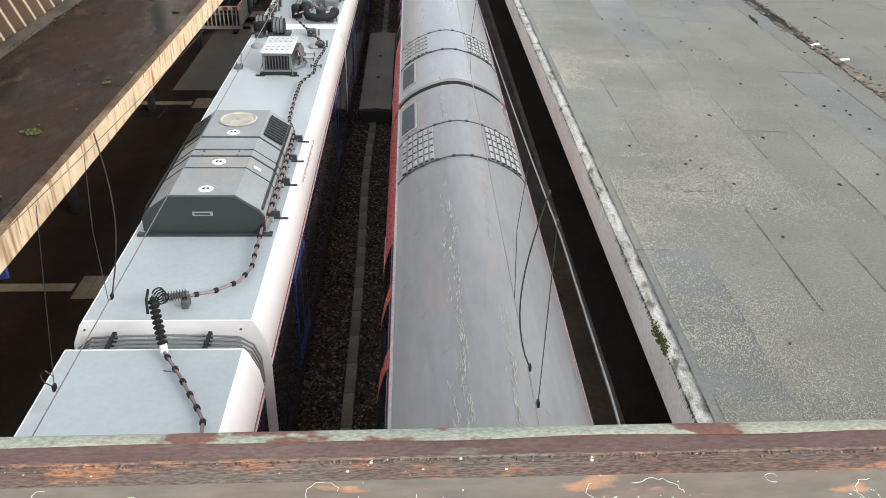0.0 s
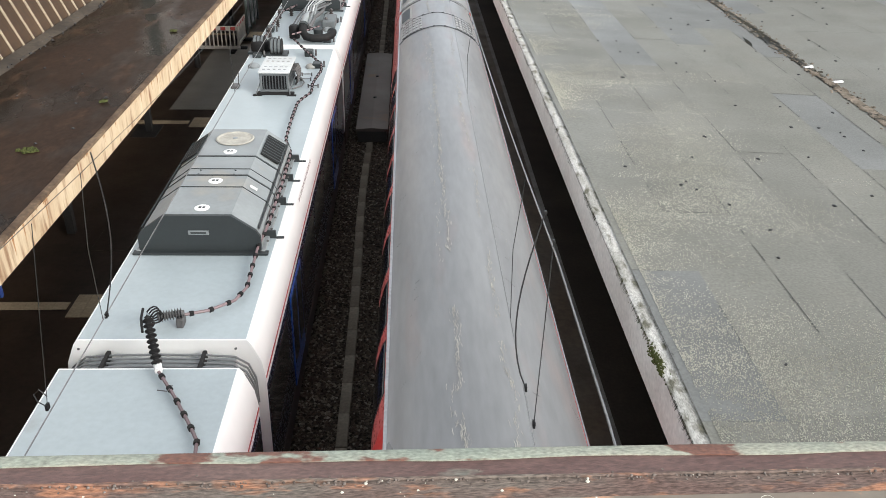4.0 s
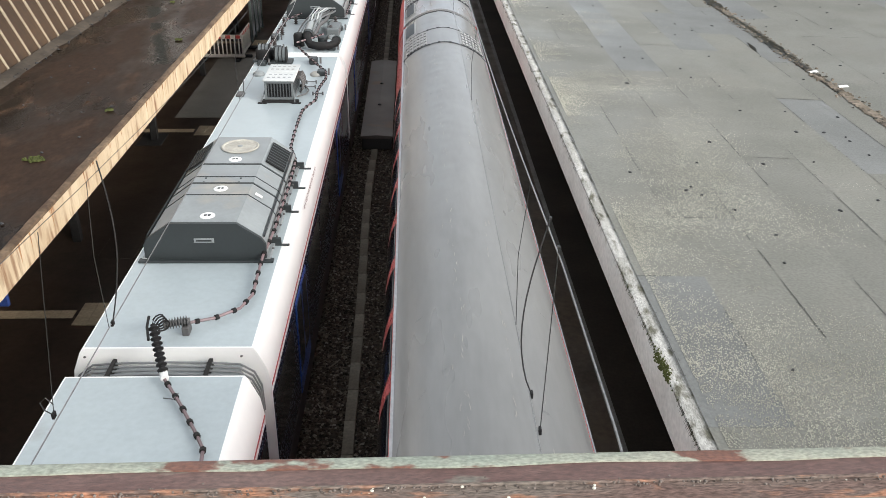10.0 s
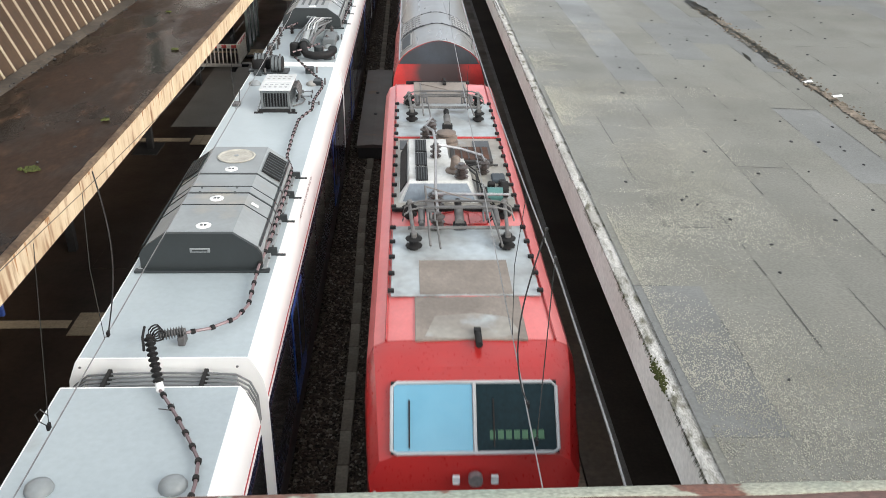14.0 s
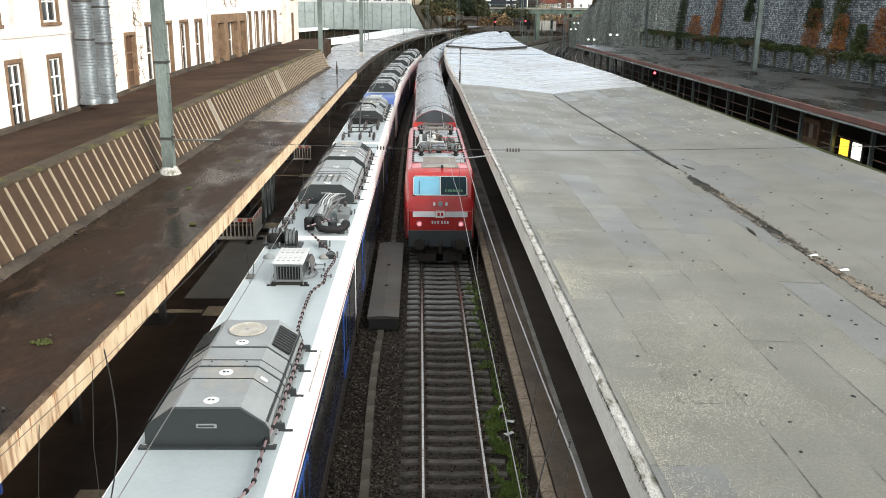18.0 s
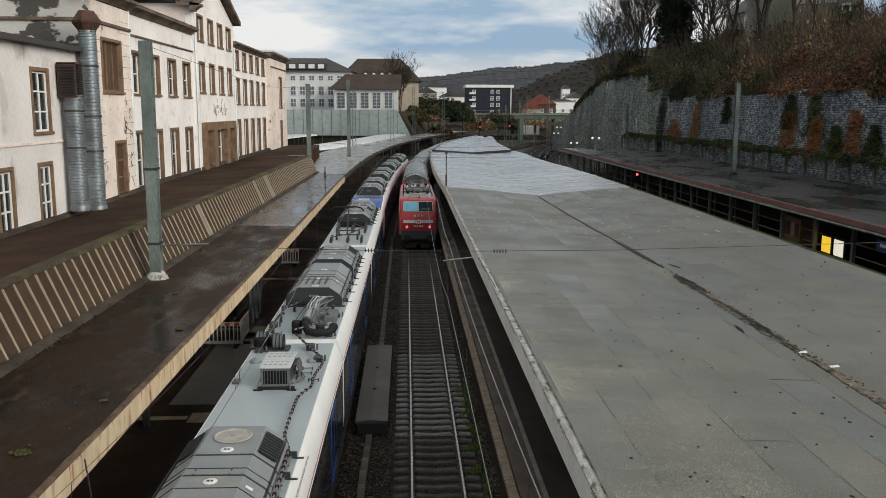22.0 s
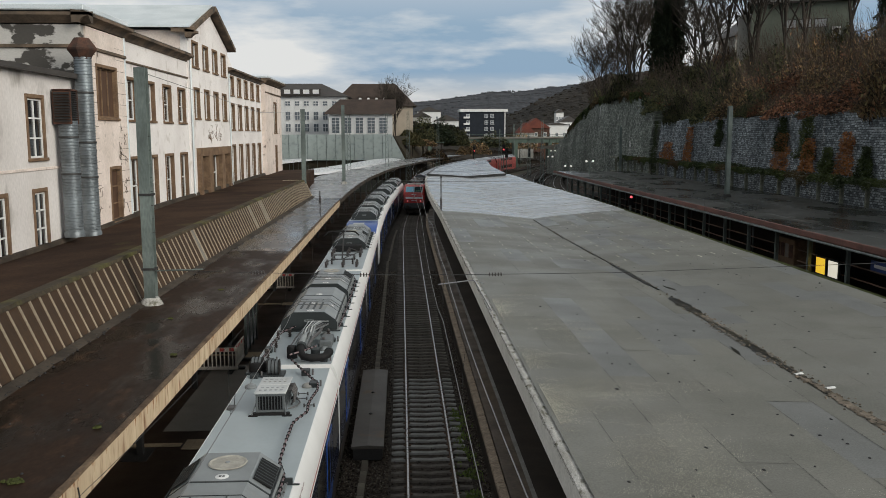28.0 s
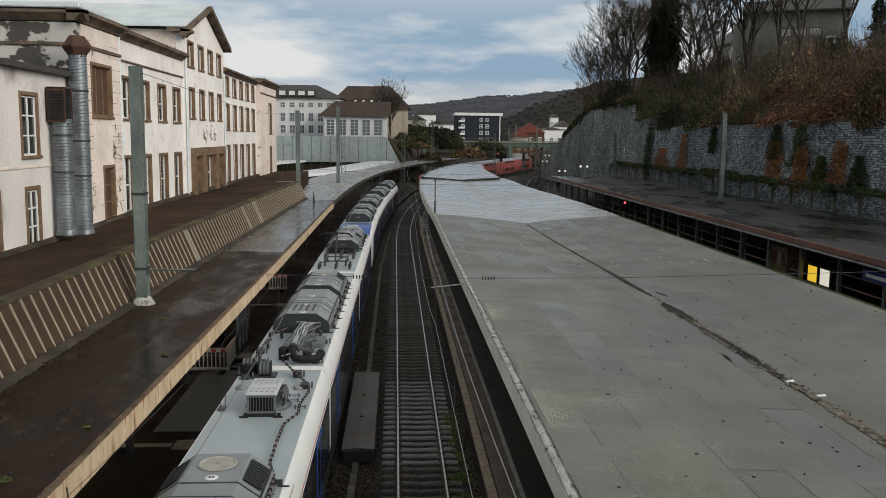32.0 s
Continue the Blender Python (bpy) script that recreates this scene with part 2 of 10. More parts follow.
# ---- building helpers ----
class Geo:
    """Collects vertices and faces of one part."""

    def __init__(self):
        self.v, self.f = [], []

    def add(self, verts, faces):
        o = len(self.v)
        self.v += [tuple(p) for p in verts]
        self.f += [tuple(i + o for i in q) for q in faces]
        return self

    def box(self, x0, x1, y0, y1, z0, z1, c=0.0):
        if c <= 0:
            vs = [(x, y, z) for x in (x0, x1) for y in (y0, y1) for z in (z0, z1)]
            return self.add(vs, [(0, 1, 3, 2), (4, 6, 7, 5), (0, 4, 5, 1), (2, 3, 7, 6), (0, 2, 6, 4), (1, 5, 7, 3)])
        c = min(c, abs(x1 - x0) * 0.45, abs(y1 - y0) * 0.45, abs(z1 - z0) * 0.45)

        def ring(x0, x1, y0, y1, z, k):
            return [(x0 + k, y0, z), (x1 - k, y0, z), (x1, y0 + k, z), (x1, y1 - k, z), (x1 - k, y1, z), (x0 + k, y1, z), (x0, y1 - k, z), (x0, y0 + k, z)]
        rings = ring(x0 + c, x1 - c, y0 + c, y1 - c, z0, c * 0.5) + ring(x0, x1, y0, y1, z0 + c, c) + ring(x0, x1, y0, y1, z1 - c, c) + ring(x0 + c, x1 - c, y0 + c, y1 - c, z1, c * 0.5)
        fs = [tuple(range(7, -1, -1)), tuple(range(24, 32))]
        for k in range(3):
            for i in range(8):
                fs.append((k * 8 + i, k * 8 + (i + 1) % 8, k * 8 + 8 + (i + 1) % 8, k * 8 + 8 + i))
        return self.add(rings, fs)

    def prism(self, outline, axis, a, b):
        """An outline of 2D points drawn out along an axis: 'x' takes (y, z), 'y' takes (x, z), 'z' takes (x, y)."""
        n = len(outline)
        put = {"x": lambda p, t: (t, p[0], p[1]), "y": lambda p, t: (p[0], t, p[1]), "z": lambda p, t: (p[0], p[1], t)}[axis]
        vs = [put(p, a) for p in outline] + [put(p, b) for p in outline]
        fs = [tuple(range(n - 1, -1, -1)), tuple(range(n, 2 * n))] + [(i, (i + 1) % n, n + (i + 1) % n, n + i) for i in range(n)]
        return self.add(vs, fs)

    def rod(self, p, q, r0, r1=None, n=8, caps=True):
        p, q = Vector(p), Vector(q)
        r1 = r0 if r1 is None else r1
        d = (q - p).normalized()
        u = d.orthogonal().normalized()
        w = d.cross(u)
        vs = []
        for c, r in ((p, r0), (q, r1)):
            for i in range(n):
                a = 2 * math.pi * i / n
                vs.append(c + (u * math.cos(a) + w * math.sin(a)) * r)
        fs = [(i, (i + 1) % n, n + (i + 1) % n, n + i) for i in range(n)]
        if caps:
            fs += [tuple(range(n - 1, -1, -1)), tuple(range(n, 2 * n))]
        return self.add(vs, fs)

    def tube(self, pts, r, n=6):
        pts = [Vector(p) for p in pts]
        vs = []
        for k, c in enumerate(pts):
            d = (pts[min(k + 1, len(pts) - 1)] - pts[max(k - 1, 0)]).normalized()
            ref = Vector((0, 0, 1)) if abs(d.z) < 0.9 else Vector((1, 0, 0))
            u = d.cross(ref).normalized()
            w = d.cross(u)
            vs += [c + (u * math.cos(2 * math.pi * i / n) + w * math.sin(2 * math.pi * i / n)) * r for i in range(n)]
        fs = [(k * n + i, k * n + (i + 1) % n, (k + 1) * n + (i + 1) % n, (k + 1) * n + i) for k in range(len(pts) - 1) for i in range(n)]
        m = (len(pts) - 1) * n
        fs += [tuple(range(n - 1, -1, -1)), tuple(range(m, m + n))]
        return self.add(vs, fs)

    def lathe(self, base, rings, n=12):
        """rings of (radius, height) about the vertical through base."""
        x, y, z = base
        vs = [(x + r * math.cos(2 * math.pi * i / n), y + r * math.sin(2 * math.pi * i / n), z + h) for r, h in rings for i in range(n)]
        fs = [(k * n + i, k * n + (i + 1) % n, (k + 1) * n + (i + 1) % n, (k + 1) * n + i) for k in range(len(rings) - 1) for i in range(n)]
        m = (len(rings) - 1) * n
        return self.add(vs, fs + [tuple(range(n - 1, -1, -1)), tuple(range(m, m + n))])

    def loft(self, sections, closed=True, caps=True):
        n = len(sections[0])
        vs = [p for s in sections for p in s]
        span = n if closed else n - 1
        fs = [(k * n + i, k * n + (i + 1) % n, (k + 1) * n + (i + 1) % n, (k + 1) * n + i) for k in range(len(sections) - 1) for i in range(span)]
        if caps and closed:
            m = (len(sections) - 1) * n
            fs += [tuple(range(n - 1, -1, -1)), tuple(range(m, m + n))]
        return self.add(vs, fs)

    def sweep(self, profile, path, closed=True):
        """profile of (aside, height) carried along path of (x, y, heading)."""
        return self.loft([[(x + u * math.cos(h), y - u * math.sin(h), z) for u, z in profile] for x, y, h in path], closed)

    def quad(self, a, b, c, d):
        return self.add([a, b, c, d], [(0, 1, 2, 3)])

    def mesh(self, name, material, smooth=40):
        me = bpy.data.meshes.new(name)
        me.from_pydata(self.v, [], self.f)
        me.materials.append(material)
        bm = bmesh.new()
        bm.from_mesh(me)
        bmesh.ops.recalc_face_normals(bm, faces=bm.faces)
        bm.to_mesh(me)
        bm.free()
        if smooth:
            me.polygons.foreach_set("use_smooth", [True] * len(me.polygons))
            me.set_sharp_from_angle(angle=radians(smooth))
        return me


def thing(name, label, category, at=(0, 0, 0), turn=0.0, group="", kind=""):
    ob = new(name)
    ob.empty_display_size = 0.3
    ob.matrix_basis = pose(*at, 0, 0, turn)
    return tagged(ob, label, category, group, kind)


def part(name, geo, material, parent, label="", smooth=40, at=None, kind=""):
    """Links geo (a Geo or a ready mesh) as one mesh under parent."""
    ob = new(name, geo if isinstance(geo, bpy.types.Mesh) else geo.mesh(name, material, smooth))
    ob.parent = parent
    if at is not None:
        ob.matrix_basis = at if isinstance(at, Matrix) else pose(*at)
    return tagged(ob, label, kind=kind)


def single(name, geo, material, label, category="", group="", kind="", smooth=40):
    ob = new(name, geo.mesh(name, material, smooth))
    return tagged(ob, label, category, group, kind)


def smoothline(knots, step=1.0):
    """(y, x) knots to a smooth list of (x, y, heading)."""
    ys, xs = [k[0] for k in knots], [k[1] for k in knots]
    fine = np.arange(ys[0], ys[-1] + 1e-6, step)
    x = np.interp(fine, ys, xs)
    w = max(int(6 / step), 1)
    pad = np.concatenate([x[0] - (x[1] - x[0]) * np.arange(w, 0, -1), x, x[-1] + (x[-1] - x[-2]) * np.arange(1, w + 1)])
    x = np.convolve(pad, np.ones(2 * w + 1) / (2 * w + 1), "valid")
    h = np.arctan2(np.gradient(x), np.gradient(fine))
    return [(float(a), float(b), float(c)) for a, b, c in zip(x, fine, h)]


# the through track: straight, then a right-hand curve that tightens
TRACK = []
_x, _y, _h = 0.88, -180.0, 0.0
for _i in range(2400):
    TRACK.append((_x, _y, _h))
    _s = -180 + _i * 0.25
    _h += 0.25 * (0 if _s < 88 else 1 / 490 if _s < 195 else 1 / 330 if _s < 235 else -1 / 3000)
    _x, _y = _x + 0.25 * math.sin(_h), _y + 0.25 * math.cos(_h)


def on_track(s):
    i = (s + 180) * 4
    k = min(max(int(i), 0), len(TRACK) - 2)
    f = i - k
    return tuple(TRACK[k][j] * (1 - f) + TRACK[k + 1][j] * f for j in range(3))


def run(s0, s1, step, aside=0.0):
    out = []
    for s in np.arange(s0, s1 + 1e-6, step):
        x, y, h = on_track(s)
        out.append((x + aside * math.cos(h), y - aside * math.sin(h), h))
    return out


SIDE = smoothline([(-30, -3.53), (10, -3.53), (26, -3.48), (42, -3.36), (58, -3.28), (74, -3.2), (90, -2.95), (101, -2.55), (120, -1.6), (139, -0.5), (170, 2.2), (210, 7.5)])


def on_side(y):
    k = min(max(int(y + 30), 0), len(SIDE) - 2)
    f = y + 30 - k
    return tuple(SIDE[k][j] * (1 - f) + SIDE[k + 1][j] * f for j in range(3))


def off(line, aside):
    return [(x + aside * math.cos(h), y - aside * math.sin(h), h) for x, y, h in line]


rnd = random.Random(4)

# ---- ground and tracks ----
g = Geo()
nx, ny = 40, 40
gx = [-3000 + 6000 * i / nx for i in range(nx + 1)]
gy = [-600 + 4600 * j / ny for j in range(ny + 1)]
g.add([(x, y, -0.62) for y in gy for x in gx], [(j * (nx + 1) + i, j * (nx + 1) + i + 1, (j + 1) * (nx + 1) + i + 1, (j + 1) * (nx + 1) + i) for j in range(ny) for i in range(nx)])
single("ground", g, M["earth"], "dark bare earth and scrub ground around the railway", "ground", kind="structure")


def rail_geo(line, aside):
    head = [(-0.035, -0.03), (-0.028, 0.0), (0.028, 0.0), (0.035, -0.03)]
    web = [(-0.035, -0.03), (0.035, -0.03), (0.012, -0.05), (0.012, -0.135), (0.07, -0.15), (0.07, -0.17), (-0.07, -0.17), (-0.07, -0.15), (-0.012, -0.135), (-0.012, -0.05)]
    return Geo().sweep([(u + aside, z) for u, z in head], line), Geo().sweep([(u + aside, z - 0.001) for u, z in web], line)


def sleeper_geo():
    s = Geo()
    ys = [-1.3, -0.95, -0.55, 0, 0.55, 0.95, 1.3]
    tops = [-0.20, -0.172, -0.178, -0.205, -0.178, -0.172, -0.20]
    s.loft([[(x, -0.14, -0.38), (x, 0.14, -0.38), (x, 0.13, z - 0.05), (x, 0.09, z), (x, -0.09, z), (x, -0.13, z - 0.05)] for x, z in zip(ys, tops)])
    return s


def clip_geo():
    c = Geo()
    for a in (-0.75, 0.75):
        for d in (-0.1, 0.1):
            c.box(a + d - 0.035, a + d + 0.035, -0.05, 0.05, -0.18, -0.135, 0.01)
    return c


M["sleeper_new"] = mat("newer_grey_sleeper", (0.25, 0.25, 0.24), (0.17, 0.168, 0.158), rough=0.75, big=3, fine=30, grain=0.2, random=0.12)
SLEEPER_NEW, PALE_SLEEPERS = sleeper_geo().mesh("sleeper", M["sleeper_new"]), (27.9, 38.3)
SLEEPER, CLIPS = sleeper_geo().mesh("sleeper", M["sleeper"]), clip_geo().mesh("rail_clips", M["rail_side"])
bed = Geo().sweep([(-2.9, -0.26), (-2.0, -0.25), (2.0, -0.25), (2.0, -0.61), (-2.9, -0.61)], run(-20, 330, 2.0))
track_bed = single("track_bed", bed, M["ballast"], "brown-grey crushed stone ballast bed of the railway", "ballast bed", kind="structure")
main_track = thing("railway_track", "straight railway track with worn steel rails on concrete sleepers", "railway track", kind="structure")
for a in (-0.75, 0.75):
    head, web = rail_geo(run(-20, 330, 2.0), a)
    r = part("rail", head, M["rail"], main_track, "bright worn running rail")
    part("rail_web", web, M["rail_side"], r)
for i in range(235):
    x, y, h = on_track(6 + 0.6 * i)
    sl = part("sleeper", SLEEPER, None, main_track, at=pose(x, y, rnd.uniform(-0.012, 0.006), 0, 0, -math.degrees(h) + rnd.uniform(-0.5, 0.5)))
    if PALE_SLEEPERS[0] < y < PALE_SLEEPERS[1]:
        sl.data = SLEEPER_NEW
    if i < 60:
        part("rail_fastening", CLIPS, None, sl)

SIDE_LINE = [p for p in SIDE if p[1] >= -20]
bed = Geo().sweep([(-1.9, -0.27), (0.9, -0.27), (0.9, -0.61), (-1.9, -0.61)], SIDE_LINE)
single("track_bed", bed, M["ballast"], "shadowed ballast bed under the parked train", "ballast bed", kind="structure")
side_track = thing("railway_track", "railway track under the white regional train", "railway track", kind="structure")
for a in (-0.75, 0.75):
    head, web = rail_geo(SIDE_LINE, a)
    part("rail_web", web, M["rail_side"], part("rail", head, M["rail"], side_track))

# loose stones on the bed between the two trains, as real pieces
cnt = 120000
sx = np.random.uniform(-2.25, 2.72, cnt)
sy = 7 + 62 * np.random.uniform(0, 1, cnt) ** 2.1
size = np.random.uniform(0.022, 0.054, cnt)
unit = np.array([(1, 0, 0), (-0.9, 0.2, 0), (0, 1, 0.1), (0.1, -1, 0), (0.1, 0.1, 0.75), (0, 0, -0.7)])
tri = np.array([(0, 2, 4), (2, 1, 4), (1, 3, 4), (3, 0, 4)])
ang = np.random.uniform(0, 6.283, cnt)
ca, sa = np.cos(ang)[:, None], np.sin(ang)[:, None]
jit = unit[None] * np.random.uniform(0.6, 1.3, (cnt, 6, 1)) * size[:, None, None]
px = jit[..., 0] * ca - jit[..., 1] * sa + sx[:, None]
py = jit[..., 0] * sa + jit[..., 1] * ca + sy[:, None]
inner = np.abs(sx - 0.88) < 1.4
pz = jit[..., 2] + (np.random.uniform(-0.262, -0.238, cnt) - np.where(inner, 0.02, 0.0))[:, None]
me = bpy.data.meshes.new("ballast_stones")
me.from_pydata(np.stack([px, py, pz], -1).reshape(-1, 3).tolist(), [], (tri[None] + 6 * np.arange(cnt)[:, None, None]).reshape(-1, 3).tolist())


def crushed(name, dim):
    """Stones each with a tone of their own, from near black to pale grey."""
    m = bpy.data.materials.new(name)
    m.use_nodes = True
    n, l = m.node_tree.nodes, m.node_tree.links
    geo_, ramp = n.new("ShaderNodeNewGeometry"), n.new("ShaderNodeValToRGB")
    for k, (at, c) in enumerate(((0.0, (0.016, 0.013, 0.011)), (0.35, (0.050, 0.038, 0.030)), (0.68, (0.105, 0.080, 0.062)), (0.9, (0.22, 0.19, 0.155)), (1.0, (0.34, 0.31, 0.27)))):
        e = ramp.color_ramp.elements[k] if k < 2 else ramp.color_ramp.elements.new(at)
        e.position, e.color = at, (*(v * dim for v in c), 1)
    l.new(geo_.outputs["Random Per Island"], ramp.inputs[0])
    l.new(ramp.outputs[0], n["Principled BSDF"].inputs["Base Color"])
    n["Principled BSDF"].inputs["Roughness"].default_value = 0.7
    n["Principled BSDF"].inputs["Specular IOR Level"].default_value = 0.12
    return m


me.materials.append(crushed("crushed_stone", 0.58))
me.materials.append(crushed("stone_black_with_brake_dust", 0.20))
me.polygons.foreach_set("material_index", np.repeat(inner.astype(np.int32), 4))
tagged(new("ballast_stones", me), "loose brown and grey crushed stones between the tracks", "ballast", kind="stuff")

# weeds along the platform foot
wg = Geo()
for i in range(11000):
    y = rnd.gauss(17.5, 3.6) if i % 4 else rnd.uniform(8, 34)
    x = 1.86 + rnd.gauss(0.28, 0.17)
    if noise.noise(Vector((x * 2.2, y * 1.1, 3))) < -0.05 or x > 2.72 or y < 8:
        continue
    hgt, lean = rnd.uniform(0.04, 0.13), rnd.uniform(-0.06, 0.06)
    w = rnd.uniform(0.012, 0.030)
    wg.add([(x - w, y, -0.21), (x + w, y + rnd.uniform(-0.02, 0.02), -0.21), (x + lean, y + lean, -0.21 + hgt)], [(0, 1, 2)])
single("track_weeds", wg, M["grass"], "low green weeds growing in the ballast by the kerb", "weeds", kind="stuff", smooth=0)

# cable trough of short concrete lids
trough = thing("cable_trough", "row of weathered concrete cable trough lids in the ballast", "cable trough", kind="structure")
LID = Geo().box(-0.11, 0.11, -0.485, 0.485, -0.27, -0.13, 0.012).mesh("trough_lid", M["trough"])
for i in range(95):
    y = 6 + i * 0.98
    if 27.6 < y < 38.2:
        continue
    x = -1.22 - 0.14 * math.exp(-((y - 24) / 5) ** 2) + (on_side(y)[0] + 3.3 if y > 74 else 0)
    part("trough_lid", LID, None, trough, at=pose(x, y, rnd.uniform(-0.008, 0.008), rnd.uniform(-0.4, 0.4), 0, rnd.uniform(-0.6, 0.6)))

# long low service box between the tracks
M["box"] = mat("grey_service_box_lid", (0.115, 0.105, 0.094), (0.075, 0.064, 0.054), rough=0.65, big=0.5, fine=9, grain=0.2, third=(0.13, 0.085, 0.05), third_at=(0.62, 0.75), third_scale=0.8)
sbox = thing("service_box", "long low dark grey box standing on the ballast between the tracks", "service box", at=(-1.23, 28.1, -0.2))
part("box_body", Geo().box(-0.50, 0.50, 0.06, 9.5, 0, 0.42, 0.01), M["dark_steel"], sbox)
part("box_lid", Geo().loft([[(-0.55, y, 0.42), (-0.55, y, 0.5), (0, y, 0.55), (0.55, y, 0.5), (0.55, y, 0.42)] for y in (0.0, 9.6)]), M["box"], sbox, "weathered grey lid stained with rust", smooth=0)
for y in (3.3, 6.0):
    part("lifting_eye", Geo().lathe((0, y, 0.55), [(0.07, 0), (0.07, 0.04), (0.03, 0.06)], 8), M["dark_steel"], sbox)

# ---- right platform and its canopy ----
line_r = [p for p in TRACK[::8] if 2 <= p[1] <= 205]
plat = thing("platform_middle", "narrow island platform in deep shade below the wide flat canopy", "platform", kind="structure")
part("platform_wall", Geo().sweep([(1.9, -0.6), (1.9, 0.58), (2.0, 0.58), (2.0, -0.6)], line_r), M["asphalt"], plat)
KERB = Geo().box(-0.14, 0.14, -0.735, 0.735, 0.58, 0.765, 0.03).mesh("kerb_stone", M["kerb"])
for i in range(70):
    x, y, h = on_track(5 + 1.5 * i)
    part("kerb_stone", KERB, None, plat, at=pose(x + 1.93 * math.cos(h), y - 1.93 * math.sin(h), rnd.uniform(-0.01, 0.01), 0, 0, -math.degrees(h)))
part("platform_slabs", Geo().sweep([(2.09, 0.3), (2.09, 0.75), (2.70, 0.755), (2.70, 0.3)], line_r), M["slab"], plat, "wet dark brown platform slabs")
part("safety_line", Geo().sweep([(2.70, 0.3), (2.70, 0.765), (2.83, 0.765), (2.83, 0.3)], line_r), M["line"], plat, "worn pale safety line")
part("platform_floor", Geo().sweep([(2.83, 0.3), (2.83, 0.757), (17.4, 0.757), (17.4, -0.6), (17.2, -0.6), (17.2, 0.3)], [p for p in line_r if p[1] < 150]), M["asphalt"], plat)
# unseen walls added under the canopy, only to keep the space there dark
part("stair_wall", Geo().box(6.2, 6.5, 2, 132, 0.75, 4.1).box(14.4, 14.7, 2, 132, 0.75, 4.1), M["asphalt"], plat)


def canopy_half(y, raised=False):
    """Left edge, valley and right edge of the wide canopy at y; its far part carries a second, raised roof."""
    lx = float(np.interp(y, [2, 70, 76, 83, 94, 109, 117, 124, 141, 160, 181, 186], [3.12, 3.14, 3.07, 2.97, 2.88, 3.0, 3.28, 3.95, 5.55, 8.8, 13.5, 16.0]))
    rx = float(np.interp(y, [2, 70, 84, 95, 106, 119, 124], [18.5, 18.62, 18.5, 17.8, 16.6, 16.05, 15.7]))
    if raised:
        rx = float(np.interp(y, [121, 129, 150, 177, 186], [14.7, 14.9, 15.6, 17.8, 17.9]))
    return lx, (lx + rx) / 2 - (0.09 if y < 70 else 0), rx


def valley_at(y):
    """Depth of the valley below the canopy's edges."""
    return float(np.interp(y, [0, 35, 42, 57, 71, 117, 124], [0.24, 0.24, 0.36, 0.62, 0.72, 0.36, 0.33]))


def climb(y):
    """Rise of the canopy towards its far end."""
    return float(np.interp(y, [84, 97, 112, 121, 124], [0.0, 0.10, 0.34, 0.48, 0.50]))


canopy = thing("canopy_middle", "wide shallow canopy roof of grey felt with a central valley gutter", "platform canopy", kind="structure")


def deck(y0, y1, step, lift, valley):
    s = []
    ys = list(np.arange(y0, y1, step)) + [y1]
    for y in ys:
        lx, mx, rx = canopy_half(y, lift > 0.5)
        up = lift if lift > 0.5 else lift + climb(y)
        e, v = 4.5 + up, 4.5 + up - (valley or valley_at(y))
        top = [(lx + 0.22, y, e)] + [(lx + 0.22 + (mx - lx - 0.22) * k / 8, y, e + (v - e) * (k / 8) ** 1.3 + 0.012 * math.sin(y * 0.7 + k)) for k in range(1, 9)]
        top += [(mx + (rx - mx) * k / 8, y, v + (e - v) * (k / 8) ** 0.8 + 0.012 * math.sin(y * 0.6 + k * 1.7)) for k in range(1, 9)]
        s.append(top + [(rx, y, 4.12 + up), (mx, y, min(4.12 + up, v - 0.12)), (lx + 0.22, y, 4.12 + up)])
    return Geo().loft(s)


part("roof_deck", deck(2.0, 70.6, 1.4, 0.0, 0), M["canopy"], canopy, "flat grey roofing felt with pale grit washed over it")
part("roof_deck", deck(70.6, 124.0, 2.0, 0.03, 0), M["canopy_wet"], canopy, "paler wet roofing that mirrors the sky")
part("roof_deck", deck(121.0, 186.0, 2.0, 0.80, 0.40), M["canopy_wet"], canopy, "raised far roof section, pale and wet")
# front beam of the raised section
fb = Geo()
lx, mx, rx = canopy_half(121.1, True)
fb.loft([[(x, 120.7, z), (x, 121.0, z), (x, 121.0, z - 0.26), (x, 120.7, z - 0.26)] for x, z in ((lx - 0.1, 5.29), (mx, 4.92), (rx, 5.29))])
part("roof_edge_beam", fb, M["dark_steel"], canopy)
edge = [(canopy_half(y)[0], y, 0.0) for y in np.arange(2, 84.1, 1.0)]
climb_edge = [(canopy_half(y)[0], y, climb(y)) for y in np.arange(84, 124.1, 2.0)]
far_edge = [(canopy_half(y)[0], y, 0.0) for y in np.arange(121, 186.1, 1.0)]
part("far_fascia", Geo().sweep([(-0.02, 4.80), (-0.02, 5.32), (0.26, 5.32), (0.26, 4.80)], far_edge), M["dark_steel"], canopy)
part("fascia", Geo().loft([[(x, y, 3.86 + u), (x, y, 4.47 + u), (x + 0.12, y, 4.47 + u), (x + 0.12, y, 3.86 + u)] for x, y, u in climb_edge]), M["fascia"], canopy)
part("far_rim", Geo().loft([[(x - 0.01, y, 4.43 + u), (x - 0.01, y, 4.53 + u), (x + 0.26, y, 4.53 + u), (x + 0.26, y, 4.43 + u)] for x, y, u in climb_edge]), M["plaster"], canopy)
part("fascia", Geo().sweep([(0.0, 3.86), (0.0, 4.47), (0.12, 4.47), (0.12, 3.86)], edge), M["fascia"], canopy, "pale concrete fascia streaked with damp")
